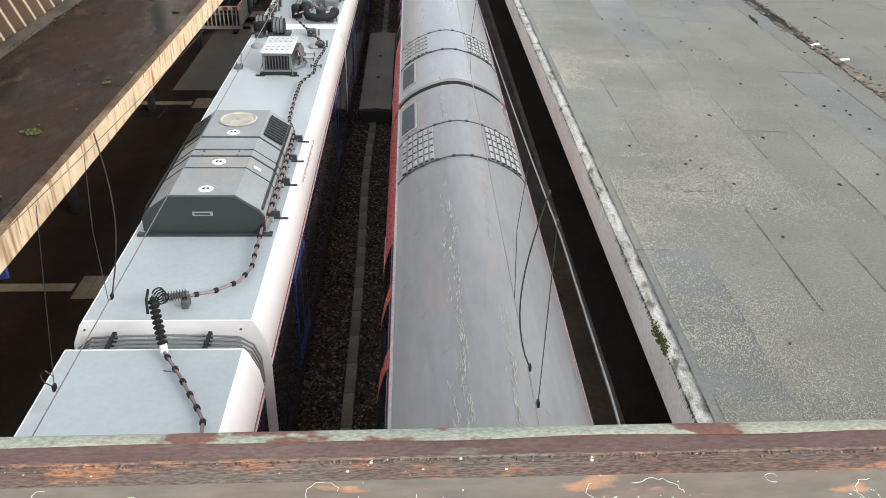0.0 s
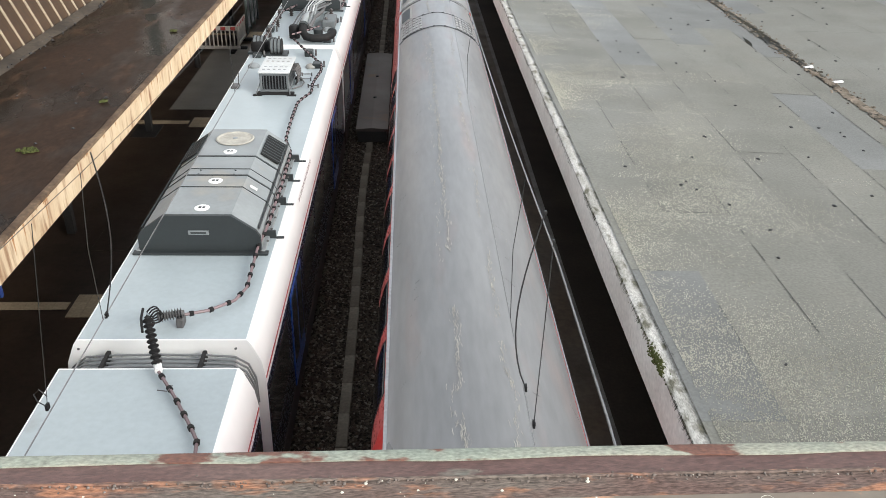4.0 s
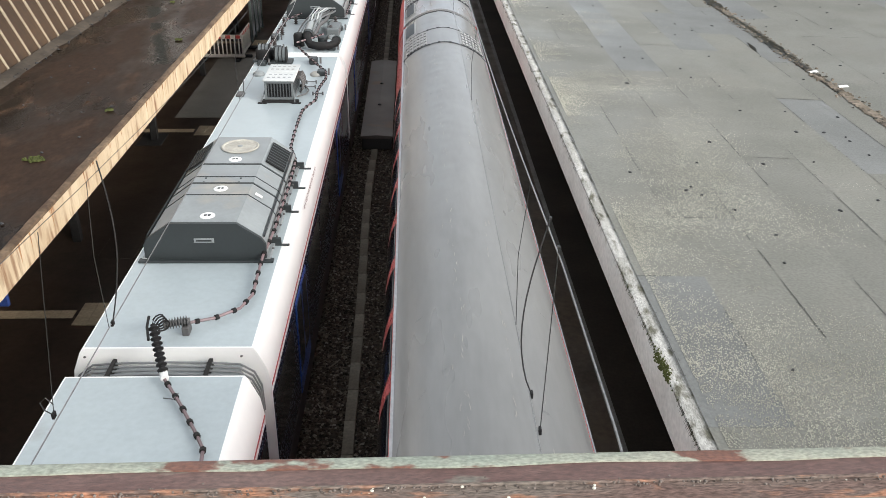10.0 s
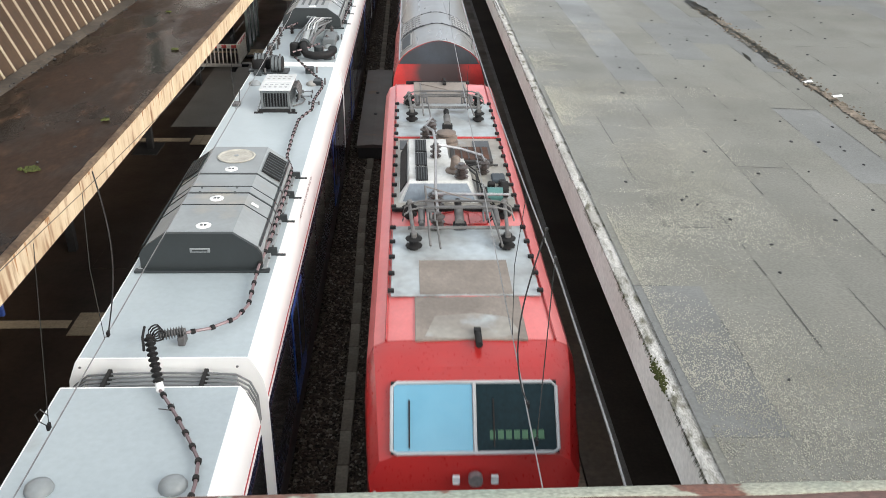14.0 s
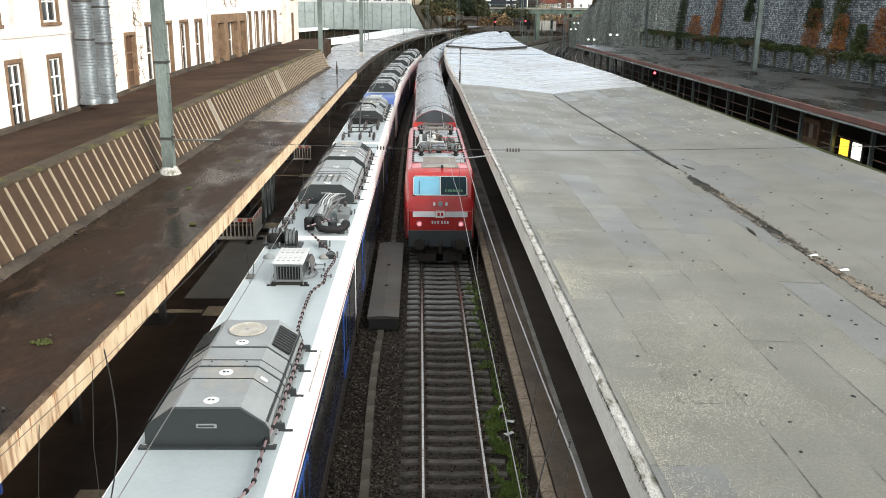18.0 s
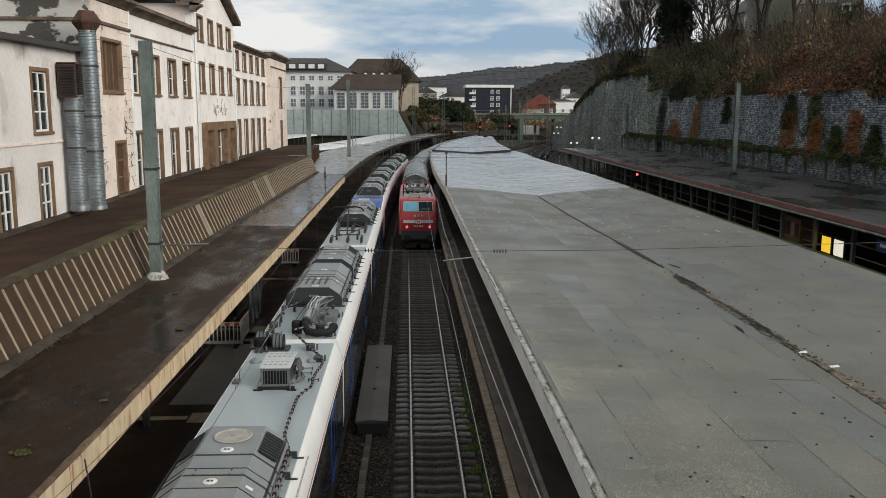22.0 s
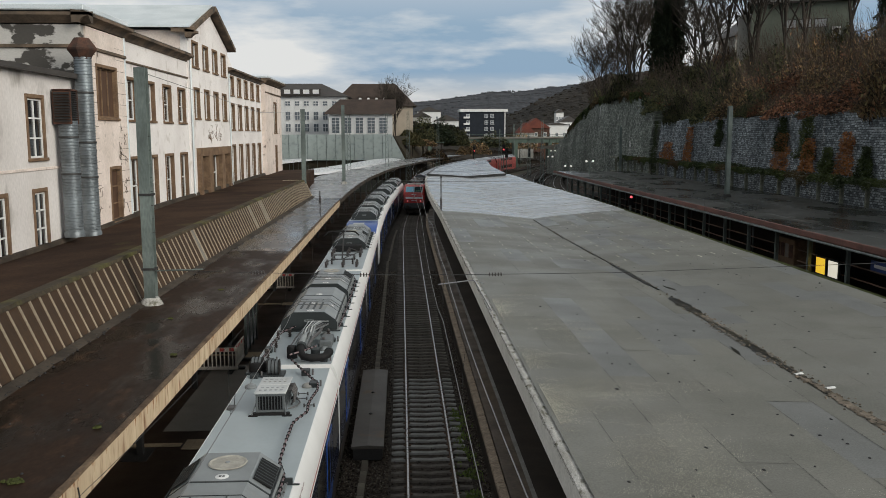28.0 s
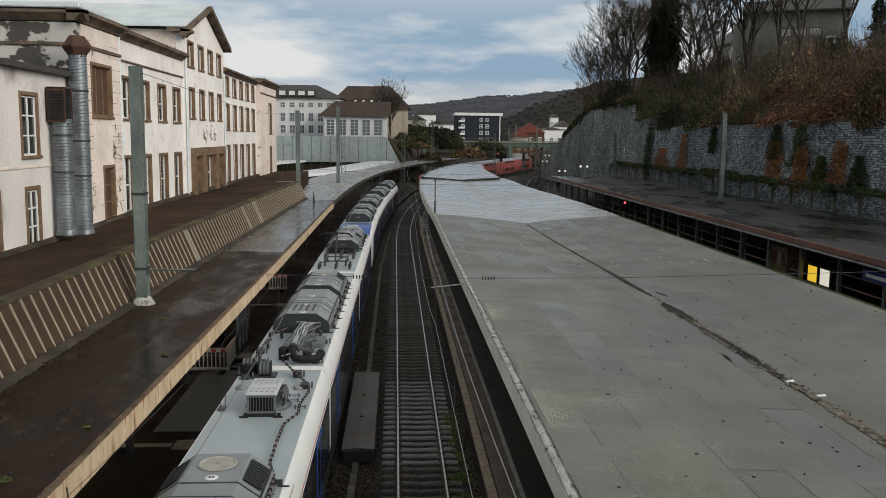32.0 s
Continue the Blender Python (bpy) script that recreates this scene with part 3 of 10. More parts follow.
# crumbling plaster rim, uneven
M["lichen"] = mat("dark_lichen", (0.075, 0.08, 0.04), (0.035, 0.035, 0.025), rough=0.95, fine=30, grain=0.4)
def crumble(y, seed):
    """Broken edge: long bays with ragged bites."""
    return 0.5 * noise.noise(Vector((y * 0.9, seed, 0))) + 0.35 * noise.noise(Vector((y * 3.1, seed, 2))) + 0.3 * noise.noise(Vector((y * 8.7, seed, 4))) + 0.2 * noise.noise(Vector((y * 23.0, seed, 6)))


rim_s = []
rim_y = list(np.arange(2, 32, 0.03)) + list(np.arange(32, 76.5, 0.09))
for y in rim_y:
    lx = canopy_half(y)[0]
    c1, c2 = crumble(y, 1.0), crumble(y, 8.0)
    row = [(lx - 0.004, y, 4.43), (lx - 0.010 + 0.010 * c2, y, 4.478 + 0.010 * c1)]
    for k in range(1, 7):
        u = k / 6.5
        row.append((lx + u * (0.25 + 0.10 * c1), y, 4.497 + 0.012 * noise.noise(Vector((k * 1.9, y * 7.0, 3))) + 0.007 * noise.noise(Vector((k * 4.1, y * 21.0, 5))) - 0.010 * u))
    row += [(lx + 0.265 + 0.105 * c1, y, 4.470), (lx + 0.1, y, 4.43)]
    rim_s.append(row)
part("plaster_rim", Geo().loft(rim_s), M["plaster"], canopy, "crumbling whitish rim spotted with black lichen", smooth=35)
# dark lichen hanging off the outer edge of the rim
lich = Geo()
for k in range(2600):
    y = 4 + 62 * rnd.random() ** 1.5
    if noise.noise(Vector((y * 0.8, 9, 0))) + 0.5 * noise.noise(Vector((y * 3.0, 9, 0))) < rnd.uniform(-0.3, 0.3):
        continue
    x, w, d = canopy_half(y)[0] - 0.03, rnd.uniform(0.003, 0.010), rnd.uniform(0.015, 0.075)
    lich.add([(x + 0.02, y - w, 4.50), (x + 0.02, y + w, 4.50), (x - 0.012, y + w * 0.3, 4.48 - d), (x - 0.005, y - w * 0.6, 4.48 - d * 0.5)], [(0, 1, 2, 3)])
part("rim_lichen", lich, M["lichen"], canopy, "dark green lichen hanging from the rim", smooth=0, kind="stuff")
tuft = Geo()
for k in range(420):
    y = rnd.gauss(8.62, 0.17)
    x = canopy_half(y)[0] + rnd.gauss(0.0, 0.03)
    tuft.lathe((x, y, 4.47 + rnd.uniform(-0.03, 0.02)), [(0.012, 0), (0.010, 0.012), (0.003, 0.024)], 5)
part("moss_tuft", tuft, M["moss"], canopy, "tuft of green moss on the rim", kind="stuff")
part("far_rim", Geo().sweep([(-0.01, 4.43), (-0.01, 4.53), (0.26, 4.53), (0.26, 4.43)], [e for e in edge if e[1] > 76]), M["plaster"], canopy)
mossy = []
for y in np.arange(2, 124, 0.5):
    r, u = canopy_half(y)[2], climb(y)
    mossy.append([(r - 0.12 + 0.05 * noise.noise(Vector((y, 3, 0))), y, 4.49 + u), (r - 0.03, y, 4.56 + u + 0.02 * noise.noise(Vector((y * 3, 1, 0)))), (r + 0.07, y, 4.5 + u), (r + 0.07, y, 4.3 + u)])
part("moss_edge", Geo().loft(mossy), M["moss"], canopy, "mossy far roof edge")
for y in np.arange(6, 184, 8.0):
    part("canopy_post", Geo().box(canopy_half(y)[1] - 0.2, canopy_half(y)[1] + 0.2, y - 0.2, y + 0.2, 0.7, min(4.15, 4.35 - valley_at(y)), 0.02), M["dark_steel"], canopy)

# seams, scars and droppings of the felt
def roof_z(x, y):
    lx, mx, rx = canopy_half(y)
    k = (x - lx - 0.22) / (mx - lx - 0.22) if x < mx else (rx - x) / (rx - mx)
    k = min(max(k, 0), 1)
    return 4.5 + climb(y) - valley_at(y) * (k ** 1.3 if x < mx else 1 - (1 - k) ** 0.8)


M["seam_dark"] = mat("dark_felt_lap", (0.082, 0.083, 0.078), (0.058, 0.058, 0.055), rough=0.7)
M["felt_blue"] = mat("blue_grey_felt_sheet", (0.152, 0.156, 0.150), (0.128, 0.131, 0.125), rough=0.36, rough2=0.54, big=0.35, fine=24, grain=0.2, bump=0.2, random=0.07)
M["felt_green"] = mat("green_grey_felt_sheet", (0.168, 0.166, 0.144), (0.136, 0.135, 0.116), rough=0.40, rough2=0.58, big=0.3, fine=24, grain=0.24, bump=0.22, random=0.08, third=(0.162, 0.158, 0.136), third_at=(0.52, 0.66), third_scale=0.5)
STRIPS = [3.30] + [4.30 + 1.125 * k for k in range(6)] + [10.60, 10.84] + [11.95 + 1.1 * k for k in range(6)] + [18.36]
seams = Geo()
for i, (xa, xb) in enumerate(zip(STRIPS, STRIPS[1:])):
    if 10.5 < xa < 10.8:
        continue
    y, nth = 2.2, 0
    while y < 70:
        yb = min(y + rnd.uniform(3.2, 7.5), 70.4)
        if yb > 68.5:
            yb = 70.4
        lift = 0.0145 + 0.0015 * ((i + nth) % 2)
        cols, rows_ = 4, max(int((yb - y) / 0.7), 2)
        g = Geo()
        vs = []
        for q in range(rows_ + 1):
            for p in range(cols + 1):
                x, yy = xa + 0.0012 + (xb - xa - 0.0024) * p / cols, y + (yb - y - 0.002) * q / rows_
                vs.append((x, yy, roof_z(x, yy) + lift))
        g.add(vs, [(q * (cols + 1) + p, q * (cols + 1) + p + 1, (q + 1) * (cols + 1) + p + 1, (q + 1) * (cols + 1) + p) for q in range(rows_) for p in range(cols)])
        part("felt_sheet", g, M["felt_blue"] if rnd.random() < 0.22 else M["felt_green"], canopy)
        # open lap along the side of the sheet and across its end
        yy = y
        while yy < yb - 0.2:
            l, w = rnd.uniform(0.25, 2.2), rnd.uniform(0.004, 0.011)
            if rnd.random() < (0.52 if yy < 24 else 0.30):
                za, zb = roof_z(xa, yy) + 0.021, roof_z(xa, min(yy + l, yb)) + 0.021
                jx = rnd.uniform(-0.012, 0.012)
                seams.quad((xa + jx - w, yy, za), (xa + jx + w, yy, za), (xa + w * 0.4, min(yy + l, yb), zb), (xa - w * 0.4, min(yy + l, yb), zb))
                for k in range(int(l / 0.12)):
                    tx, ty = xa + rnd.uniform(-0.03, 0.03), yy + rnd.uniform(0, l)
                    seams.quad((tx - 0.012, ty, roof_z(tx, ty) + 0.0215), (tx + 0.012, ty, roof_z(tx, ty) + 0.0215), (tx + 0.006, ty + 0.03, roof_z(tx, ty) + 0.0215), (tx - 0.008, ty + 0.02, roof_z(tx, ty) + 0.0215))
            yy += l + rnd.uniform(0.05, 0.9)
        if rnd.random() < (0.55 if y < 20 else 0.2):
            w, part_ = rnd.uniform(0.005, 0.011), rnd.uniform(0.4, 1.0)
            seams.quad((xa, yb - w, roof_z(xa, yb) + 0.0215), (xa + (xb - xa) * part_, yb - w, roof_z(xa + (xb - xa) * part_, yb) + 0.0215), (xa + (xb - xa) * part_, yb + w, roof_z(xa + (xb - xa) * part_, yb) + 0.0215), (xa, yb + w, roof_z(xa, yb) + 0.0215))
        y, nth = yb, nth + 1
part("felt_seams", seams, M["seam_dark"], canopy, "open dark laps between the felt sheets", smooth=0, kind="stuff")
laps = Geo()
for i in range(15):
    x = 3.9 + 0.98 * i
    for j in range(16):
        y = 44 + 1.7 * j + 0.5 * (i % 2) + rnd.uniform(-0.2, 0.2)
        if rnd.random() < 0.35 or y > 70.2:
            continue
        w, l = rnd.uniform(0.02, 0.045), rnd.uniform(0.25, 0.7)
        z = max(roof_z(x - w, y), roof_z(x + w, y), roof_z(x, y + l)) + 0.02
        laps.box(x - w, x + w, y, y + l, z - 0.02, z + 0.004)
part("felt_laps", laps, M["grit"], canopy, "short pale marks along the felt laps", smooth=0, kind="stuff")
M["wet_lap"] = mat("grey_lap_of_wet_roofing", (0.34, 0.345, 0.35), (0.27, 0.275, 0.28), rough=0.35, grain=0.15)
ripple = Geo()
for j in range(27):
    y = 72.0 + 1.85 * j + rnd.uniform(-0.6, 0.6)
    lx, mx, rx = canopy_half(y)
    xa, xb = (lx + 0.4, rx - 0.3) if j % 3 == 0 else ((mx - rnd.uniform(0, 2), rx - 0.3) if j % 3 == 1 else (lx + 0.4, mx + rnd.uniform(-1, 3)))
    slant = rnd.uniform(-0.05, 0.12)
    row = []
    for x in np.arange(xa, xb, 0.45):
        yy = min(max(y + slant * (x - mx) + 0.3 * noise.noise(Vector((x * 0.5, j, 0))), 71), 120)
        z, w = roof_z(x, yy) + 0.046, 0.05 + 0.04 * noise.noise(Vector((x * 0.8, j, 5)))
        row.append([(x, yy - w, z - 0.03), (x, yy, z + 0.008), (x, yy + w, z - 0.03)])
    ripple.loft(row)
part("sheet_joints", ripple, M["wet_lap"], canopy, "lapped joints across the wet roofing", kind="stuff")
drop = Geo()
spots = [(8.3, 29.3), (8.4, 27.4), (8.0, 25.9), (5.4, 24.1), (5.8, 23.0), (6.3, 23.0), (8.3, 23.5), (7.1, 22.1), (7.15, 21.3), (7.67, 20.6), (7.54, 18.7), (8.62, 18.76), (6.15, 16.55), (4.93, 14.0), (5.06, 14.15),
         (5.16, 13.8), (5.55, 13.2), (6.86, 15.4), (7.96, 15.6), (9.32, 17.15), (9.29, 16.9), (9.75, 18.5), (8.95, 17.4), (9.33, 16.1), (7.46, 13.3), (8.38, 13.8), (11.74, 22.8), (5.92, 12.26), (4.69, 8.5), (5.68, 11.3), (14.2, 29.9), (15.7, 30.2)]
spots += [(rnd.uniform(9.5 if k % 3 else 3.8, 18.2), 13 + 52 * rnd.random() ** 1.2) for k in range(110)]
for k, (x, y) in enumerate(spots):
    r = rnd.uniform(0.030, 0.056) if k < 32 else rnd.uniform(0.022, 0.060)
    a, e = rnd.uniform(0, 3.14), rnd.uniform(0.55, 0.9)
    z = roof_z(x, y) + 0.012
    ring = [(x + r * rnd.uniform(0.8, 1.15) * (math.cos(q) * math.cos(a) - e * math.sin(q) * math.sin(a)), y + r * (math.cos(q) * math.sin(a) + e * math.sin(q) * math.cos(a))) for q in np.linspace(0, 5.6, 9)]
    drop.loft([[(px, py, z) for px, py in ring], [(px, py, z + 0.014) for px, py in ring], [(x + (px - x) * 0.55, y + (py - y) * 0.55, z + 0.026) for px, py in ring]])
part("roof_droppings", drop, M["tar"], canopy, "small black lumps scattered on the felt", kind="stuff")
gcount = 110000
gr = Geo()
gv, gf = [], []
while len(gf) < gcount:
    x, y = 3.42 + 6.2 * rnd.random() ** 1.5, 6.5 + 27 * rnd.random() ** 1.35
    n1 = noise.noise(Vector((x * 0.45, y * 0.42, 2.0)))
    dens = 0.95 * n1 + 0.5 * noise.noise(Vector((x * 0.5, y * 2.4, 5.0))) + 0.25 * noise.noise(Vector((x * 2.6, y * 5.0, 8.0))) + 0.22 - 0.15 * max(x - 5.0, 0) - 0.020 * (y - 9)
    if dens < rnd.uniform(-0.25, 0.75):
        continue
    s, a = rnd.uniform(0.005, 0.0125), rnd.uniform(0, 6.28)
    z, o = roof_z(x, y) + 0.02, len(gv)
    gv += [(x + s * math.cos(a + q), y + s * 1.2 * math.sin(a + q), z) for q in (0, 2.1, 4.2)] + [(x, y, z + 0.012)]
    gf += [(o, o + 1, o + 3), (o + 1, o + 2, o + 3), (o + 2, o, o + 3)]
gr.v, gr.f = gv, gf
me = bpy.data.meshes.new("roof_grit")
me.from_pydata(gr.v, [], gr.f)
me.materials.append(M["grit"])
ob = new("roof_grit", me)
ob.parent = canopy
tagged(ob, "pale grit washed into drifts on the felt", kind="stuff")

# valley gutter: water, silt and debris
def blob_strip(y0, y1, width, lift, wob, seed):
    s = []
    for y in np.arange(y0, y1, 0.12):
        m = canopy_half(y)[1] + 0.03 * noise.noise(Vector((y * 0.9, seed, 0))) + 0.05 * noise.noise(Vector((y * 0.5, seed, 3)))
        z = 4.5 - valley_at(y) + lift
        t = (y - y0) / (y1 - y0)
        n1, n2 = noise.noise(Vector((y * 1.1, seed + 3, 0))), noise.noise(Vector((y * 4.7, seed + 5, 0)))
        w = width * (math.sin(math.pi * min(max(t, 0.03), 0.97)) ** 0.5) * max(0.6 + wob * (0.8 * n1 + 0.6 * n2), 0.06)
        s.append([(m - w * (1 + 0.4 * n2), y, z), (m - w * 0.6, y, z + 0.012), (m + w * 0.6, y, z + 0.012), (m + w * (1 - 0.4 * n2), y, z), (m, y, z - 0.05)])
    return Geo().loft(s)


rub = Geo()
for i in range(1500):
    y = 6 + (26 if i < 1250 else 60) * rnd.random() ** 1.1
    x = canopy_half(y)[1] + rnd.gauss(0, 0.13 if y < 36 else 0.07)
    r = rnd.uniform(0.010, 0.045)
    rub.lathe((x, y, 4.525 - valley_at(y)), [(r, 0), (r * rnd.uniform(0.8, 1.1), r * 0.5), (r * 0.4, r * 0.9)], 6)
part("gutter_rubble", rub, M["sediment"], canopy, "small stones and leaf litter in the valley gutter", smooth=0, kind="stuff")
part("gutter_silt", blob_strip(6, 22.6, 0.30, 0.036, 0.5, 1), M["sediment"], canopy, "pale silt lying in the valley gutter")
part("gutter_silt", blob_strip(22.0, 30.0, 0.34, 0.034, 0.7, 4), M["felt_silt"], canopy, "grey silt at the puddle's edge")
part("gutter_puddle", blob_strip(21.8, 29.0, 0.24, 0.040, 0.9, 2), M["puddle"], canopy, "dirty water standing in the valley gutter")
part("gutter_puddle", blob_strip(29.9, 33.4, 0.42, 0.040, 0.8, 5), M["puddle"], canopy)
part("gutter_puddle", blob_strip(35.2, 43.5, 0.20, 0.040, 0.8, 8), M["puddle"], canopy)
part("gutter_puddle", blob_strip(44.5, 57.0, 0.06, 0.040, 0.9, 10), M["puddle"], canopy)
part("gutter_silt", blob_strip(43.0, 70.0, 0.09, 0.036, 0.5, 12), M["felt_silt"], canopy)
part("puddle_tail", Geo().loft([[(9.95 + 0.02 * k - w, 24.3 + 0.2 * k, roof_z(9.95, 24.9) + 0.024), (9.95 + 0.02 * k + w, 24.3 + 0.2 * k, roof_z(9.95, 24.9) + 0.024), (9.95 + 0.02 * k, 24.3 + 0.2 * k, 4.2)] for k, w in enumerate((0.01, 0.05, 0.07, 0.06, 0.03, 0.01))]), M["puddle"], canopy)
part("puddle_tail", Geo().loft([[(11.42 - 0.04 * k - w, 34.8 + 0.22 * k, roof_z(11.3, 35.3) + 0.024), (11.42 - 0.04 * k + w, 34.8 + 0.22 * k, roof_z(11.3, 35.3) + 0.024), (11.42 - 0.04 * k, 34.8 + 0.22 * k, 4.2)] for k, w in enumerate((0.01, 0.06, 0.10, 0.07, 0.03, 0.01))]), M["puddle"], canopy)
M["litter"] = mat("white_litter", (0.75, 0.75, 0.74), rough=0.6)
for x, y, a in ((10.75, 22.25, 20), (10.95, 20.9, 10), (2.42, 20.6, 30), (2.52, 21.3, -20), (2.3, 22.1, 60)):
    zz = roof_z(x, y) + 0.03 if x > 3.5 else -0.2
    lit = Geo().loft([[(-0.13, -0.06, 0), (0.13, -0.06, 0.01), (0.13, -0.06, 0.025), (-0.13, -0.06, 0.02)], [(-0.12, 0.0, 0.02), (0.12, 0.0, 0.04), (0.12, 0, 0.055), (-0.12, 0, 0.04)], [(-0.13, 0.06, 0), (0.11, 0.06, 0.0), (0.11, 0.06, 0.02), (-0.13, 0.06, 0.02)]])
    ob = single("litter", lit, M["litter"], "crumpled scrap of white paper litter", "litter", group="scraps of litter")
    ob.matrix_basis = pose(x, y, zz, 0, 0, a)


# ---- left platform, canopy, slanted panels and terrace ----
FRONT = smoothline([(0, -6.5), (11.8, -6.24), (25, -6.18), (50, -6.12), (80, -6.12), (100, -5.85), (112, -5.5), (129, -4.7), (156, -2.4), (170, -0.6), (195, 3.6), (221, 8.6), (240, 13.3), (262, 19.5)])
BACK = smoothline([(0, -10.1), (20.6, -9.95), (35.6, -9.82), (46, -9.65), (65.7, -9.42), (87, -9.1), (92, -9.05)])


def front_x(y):
    return float(np.interp(y, [p[1] for p in FRONT], [p[0] for p in FRONT]))


def back_x(y):
    return float(np.interp(y, [p[1] for p in BACK], [p[0] for p in BACK]))


plat_l = thing("platform_left", "dark wet brown side platform below a brown canopy", "platform", kind="structure")
pl = [p for p in SIDE if 0 <= p[1] <= 150]
part("platform_floor", Geo().sweep([(-12.5, 0.3), (-12.5, 0.755), (-2.0, 0.755), (-2.0, 0.3)], pl), M["floor_l"], plat_l, "wet brown platform floor")
part("platform_kerb", Geo().sweep([(-2.0, -0.6), (-2.0, 0.775), (-1.68, 0.775), (-1.68, 0.6), (-1.75, -0.6)], pl), M["kerb"], plat_l)
part("rear_wall", Geo().box(-10.4, -10.2, 0, 118, 0.7, 4.4), M["asphalt"], plat_l)
TACT = Geo().box(-0.15, 0.15, -0.15, 0.15, 0.75, 0.768, 0.004).mesh("tactile_tile", M["tactile"])
for y0 in (15.9, 27.4, 39.0, 51.0):
    for k in range(9):
        part("tactile_tile", TACT, None, plat_l, at=pose(-9.8 + 0.3 * k, y0, 0, 0, 0, 0))
    for i in range(2):
        for j in range(3):
            part("tactile_tile", TACT, None, plat_l, at=pose(-7.02 + 0.305 * i, y0 - 0.3 + 0.305 * j, 0.002, 0, 0, 0))
M["concrete"] = mat("pale_concrete", (0.27, 0.245, 0.215), (0.2, 0.18, 0.16), rough=0.75, grain=0.15, big=0.5)
part("lift_slab", Geo().box(-8.2, -6.55, 28.7, 37.2, 0.7, 0.775, 0.01), M["concrete"], plat_l, "pale concrete floor patch")
part("floor_hatch", Geo().box(-8.8, -8.0, 26.0, 27.1, 0.7, 0.772, 0.008), M["dark_steel"], plat_l)
part("floor_hatch", Geo().box(-7.6, -6.7, 18.4, 19.6, 0.7, 0.765, 0.008), M["floor_l"], plat_l)
M["navy"] = mat("blue_sign_board", (0.03, 0.06, 0.22), rough=0.4)
M["white"] = mat("white_enamel", (0.78, 0.78, 0.77), (0.7, 0.7, 0.69), rough=0.4, grain=0.06)
sg = thing("platform_sign", "blue enamel platform sign hanging below a canopy", "sign", at=(-7.6, 13.0, 2.75))
part("sign_board", Geo().box(-1.1, 0.6, -0.04, 0.04, 0, 0.55, 0.01), M["navy"], sg)
part("sign_letters", Geo().box(-0.2, 0.4, -0.05, -0.042, 0.2, 0.36).box(-0.9, -0.35, -0.05, -0.042, 0.2, 0.36), M["white"], sg)
for x in (-0.9, 0.4):
    part("sign_hanger", Geo().rod((x, 0, 0.55), (x, 0, 1.25), 0.02), M["dark_steel"], sg)

can_l = thing("canopy_left", "long narrow platform canopy with wet brown roofing felt and cream fascia", "platform canopy", kind="structure")
ys = np.arange(1, 92.1, 1.0)


def left_deck(ya, yb):
    s = []
    for y in np.arange(ya, yb + 0.01, 1.0):
        f, b = front_x(y), back_x(y) if y < 90 else -8.0 + (y - 90) * 0.02
        if y > 88:
            b = float(np.interp(y, [88, 96, 130, 160, 200, 237, 262], [-9.1, -12.5, -12.5, -9.5, -4.0, 6.5, 14.5]))
        n = 6
        s.append([(f + 0.02 + (b - f) * k / n, y, 4.50 + 0.05 * (k / n) - 0.015 * math.sin(k / n * 3.14) + 0.008 * math.sin(y * 0.9 + k)) for k in range(n + 1)] + [(b, y, 4.1), (f + 0.02, y, 4.1)])
    return Geo().loft(s)


part("roof_deck", left_deck(1, 47), M["roof_l"], can_l, "wet brown roofing felt with dark patches")
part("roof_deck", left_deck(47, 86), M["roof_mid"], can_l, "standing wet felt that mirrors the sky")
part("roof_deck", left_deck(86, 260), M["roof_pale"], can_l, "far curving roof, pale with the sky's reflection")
part("fascia", Geo().sweep([(0.06, 3.94), (0.09, 4.47), (0.15, 4.47), (0.15, 3.94)], [p for p in FRONT if 0 < p[1] < 84]), M["cream"], can_l, "cream fascia streaked with rust")
part("far_fascia", Geo().sweep([(0.06, 4.1), (0.09, 4.47), (0.15, 4.47), (0.15, 4.1)], [p for p in FRONT if p[1] >= 83]), M["screed"], can_l, "darker fascia along the curve")
rusty = Geo()
for k in range(230):
    y = 4 + 76 * rnd.random() ** 1.3
    f, w, d = front_x(y) + 0.152, rnd.uniform(0.01, 0.045), rnd.uniform(0.03, 0.16) if rnd.random() < 0.75 else rnd.uniform(0.2, 0.42)
    rusty.add([(f, y - w, 4.462), (f, y + w * rnd.uniform(0.4, 1.3), 4.462), (front_x(y + w) + 0.152, y + w * 0.3, 4.462 - d * 0.6), (f, y + w * rnd.uniform(-0.2, 0.2), 4.462 - d), (f, y - w * 0.5, 4.462 - d * 0.45)], [(0, 4, 3, 2, 1)])
M["rust_run"] = mat("rust_run", (0.23, 0.105, 0.045), (0.42, 0.25, 0.13), rough=0.8, big=3.5, fine=30, grain=0.3)
part("rust_stain", rusty, M["rust_run"], can_l, "brown rust runs below the roof edge", smooth=0, kind="stuff")
lip = []
for i in range(320):
    y = 0.5 + i * 0.26
    f = front_x(y)
    n1 = noise.noise(Vector((y * 2.3, 4, 0)))
    lip.append([(f + 0.03 + 0.03 * n1, y, 4.515), (f + 0.07, y, 4.522 + 0.004 * n1), (f + 0.15, y, 4.51 + 0.004 * n1), (f + 0.16, y, 4.46), (f - 0.02, y, 4.46)])
part("edge_flashing", Geo().loft(lip), M["rust_edge"], can_l, "rusty pale edge flashing")
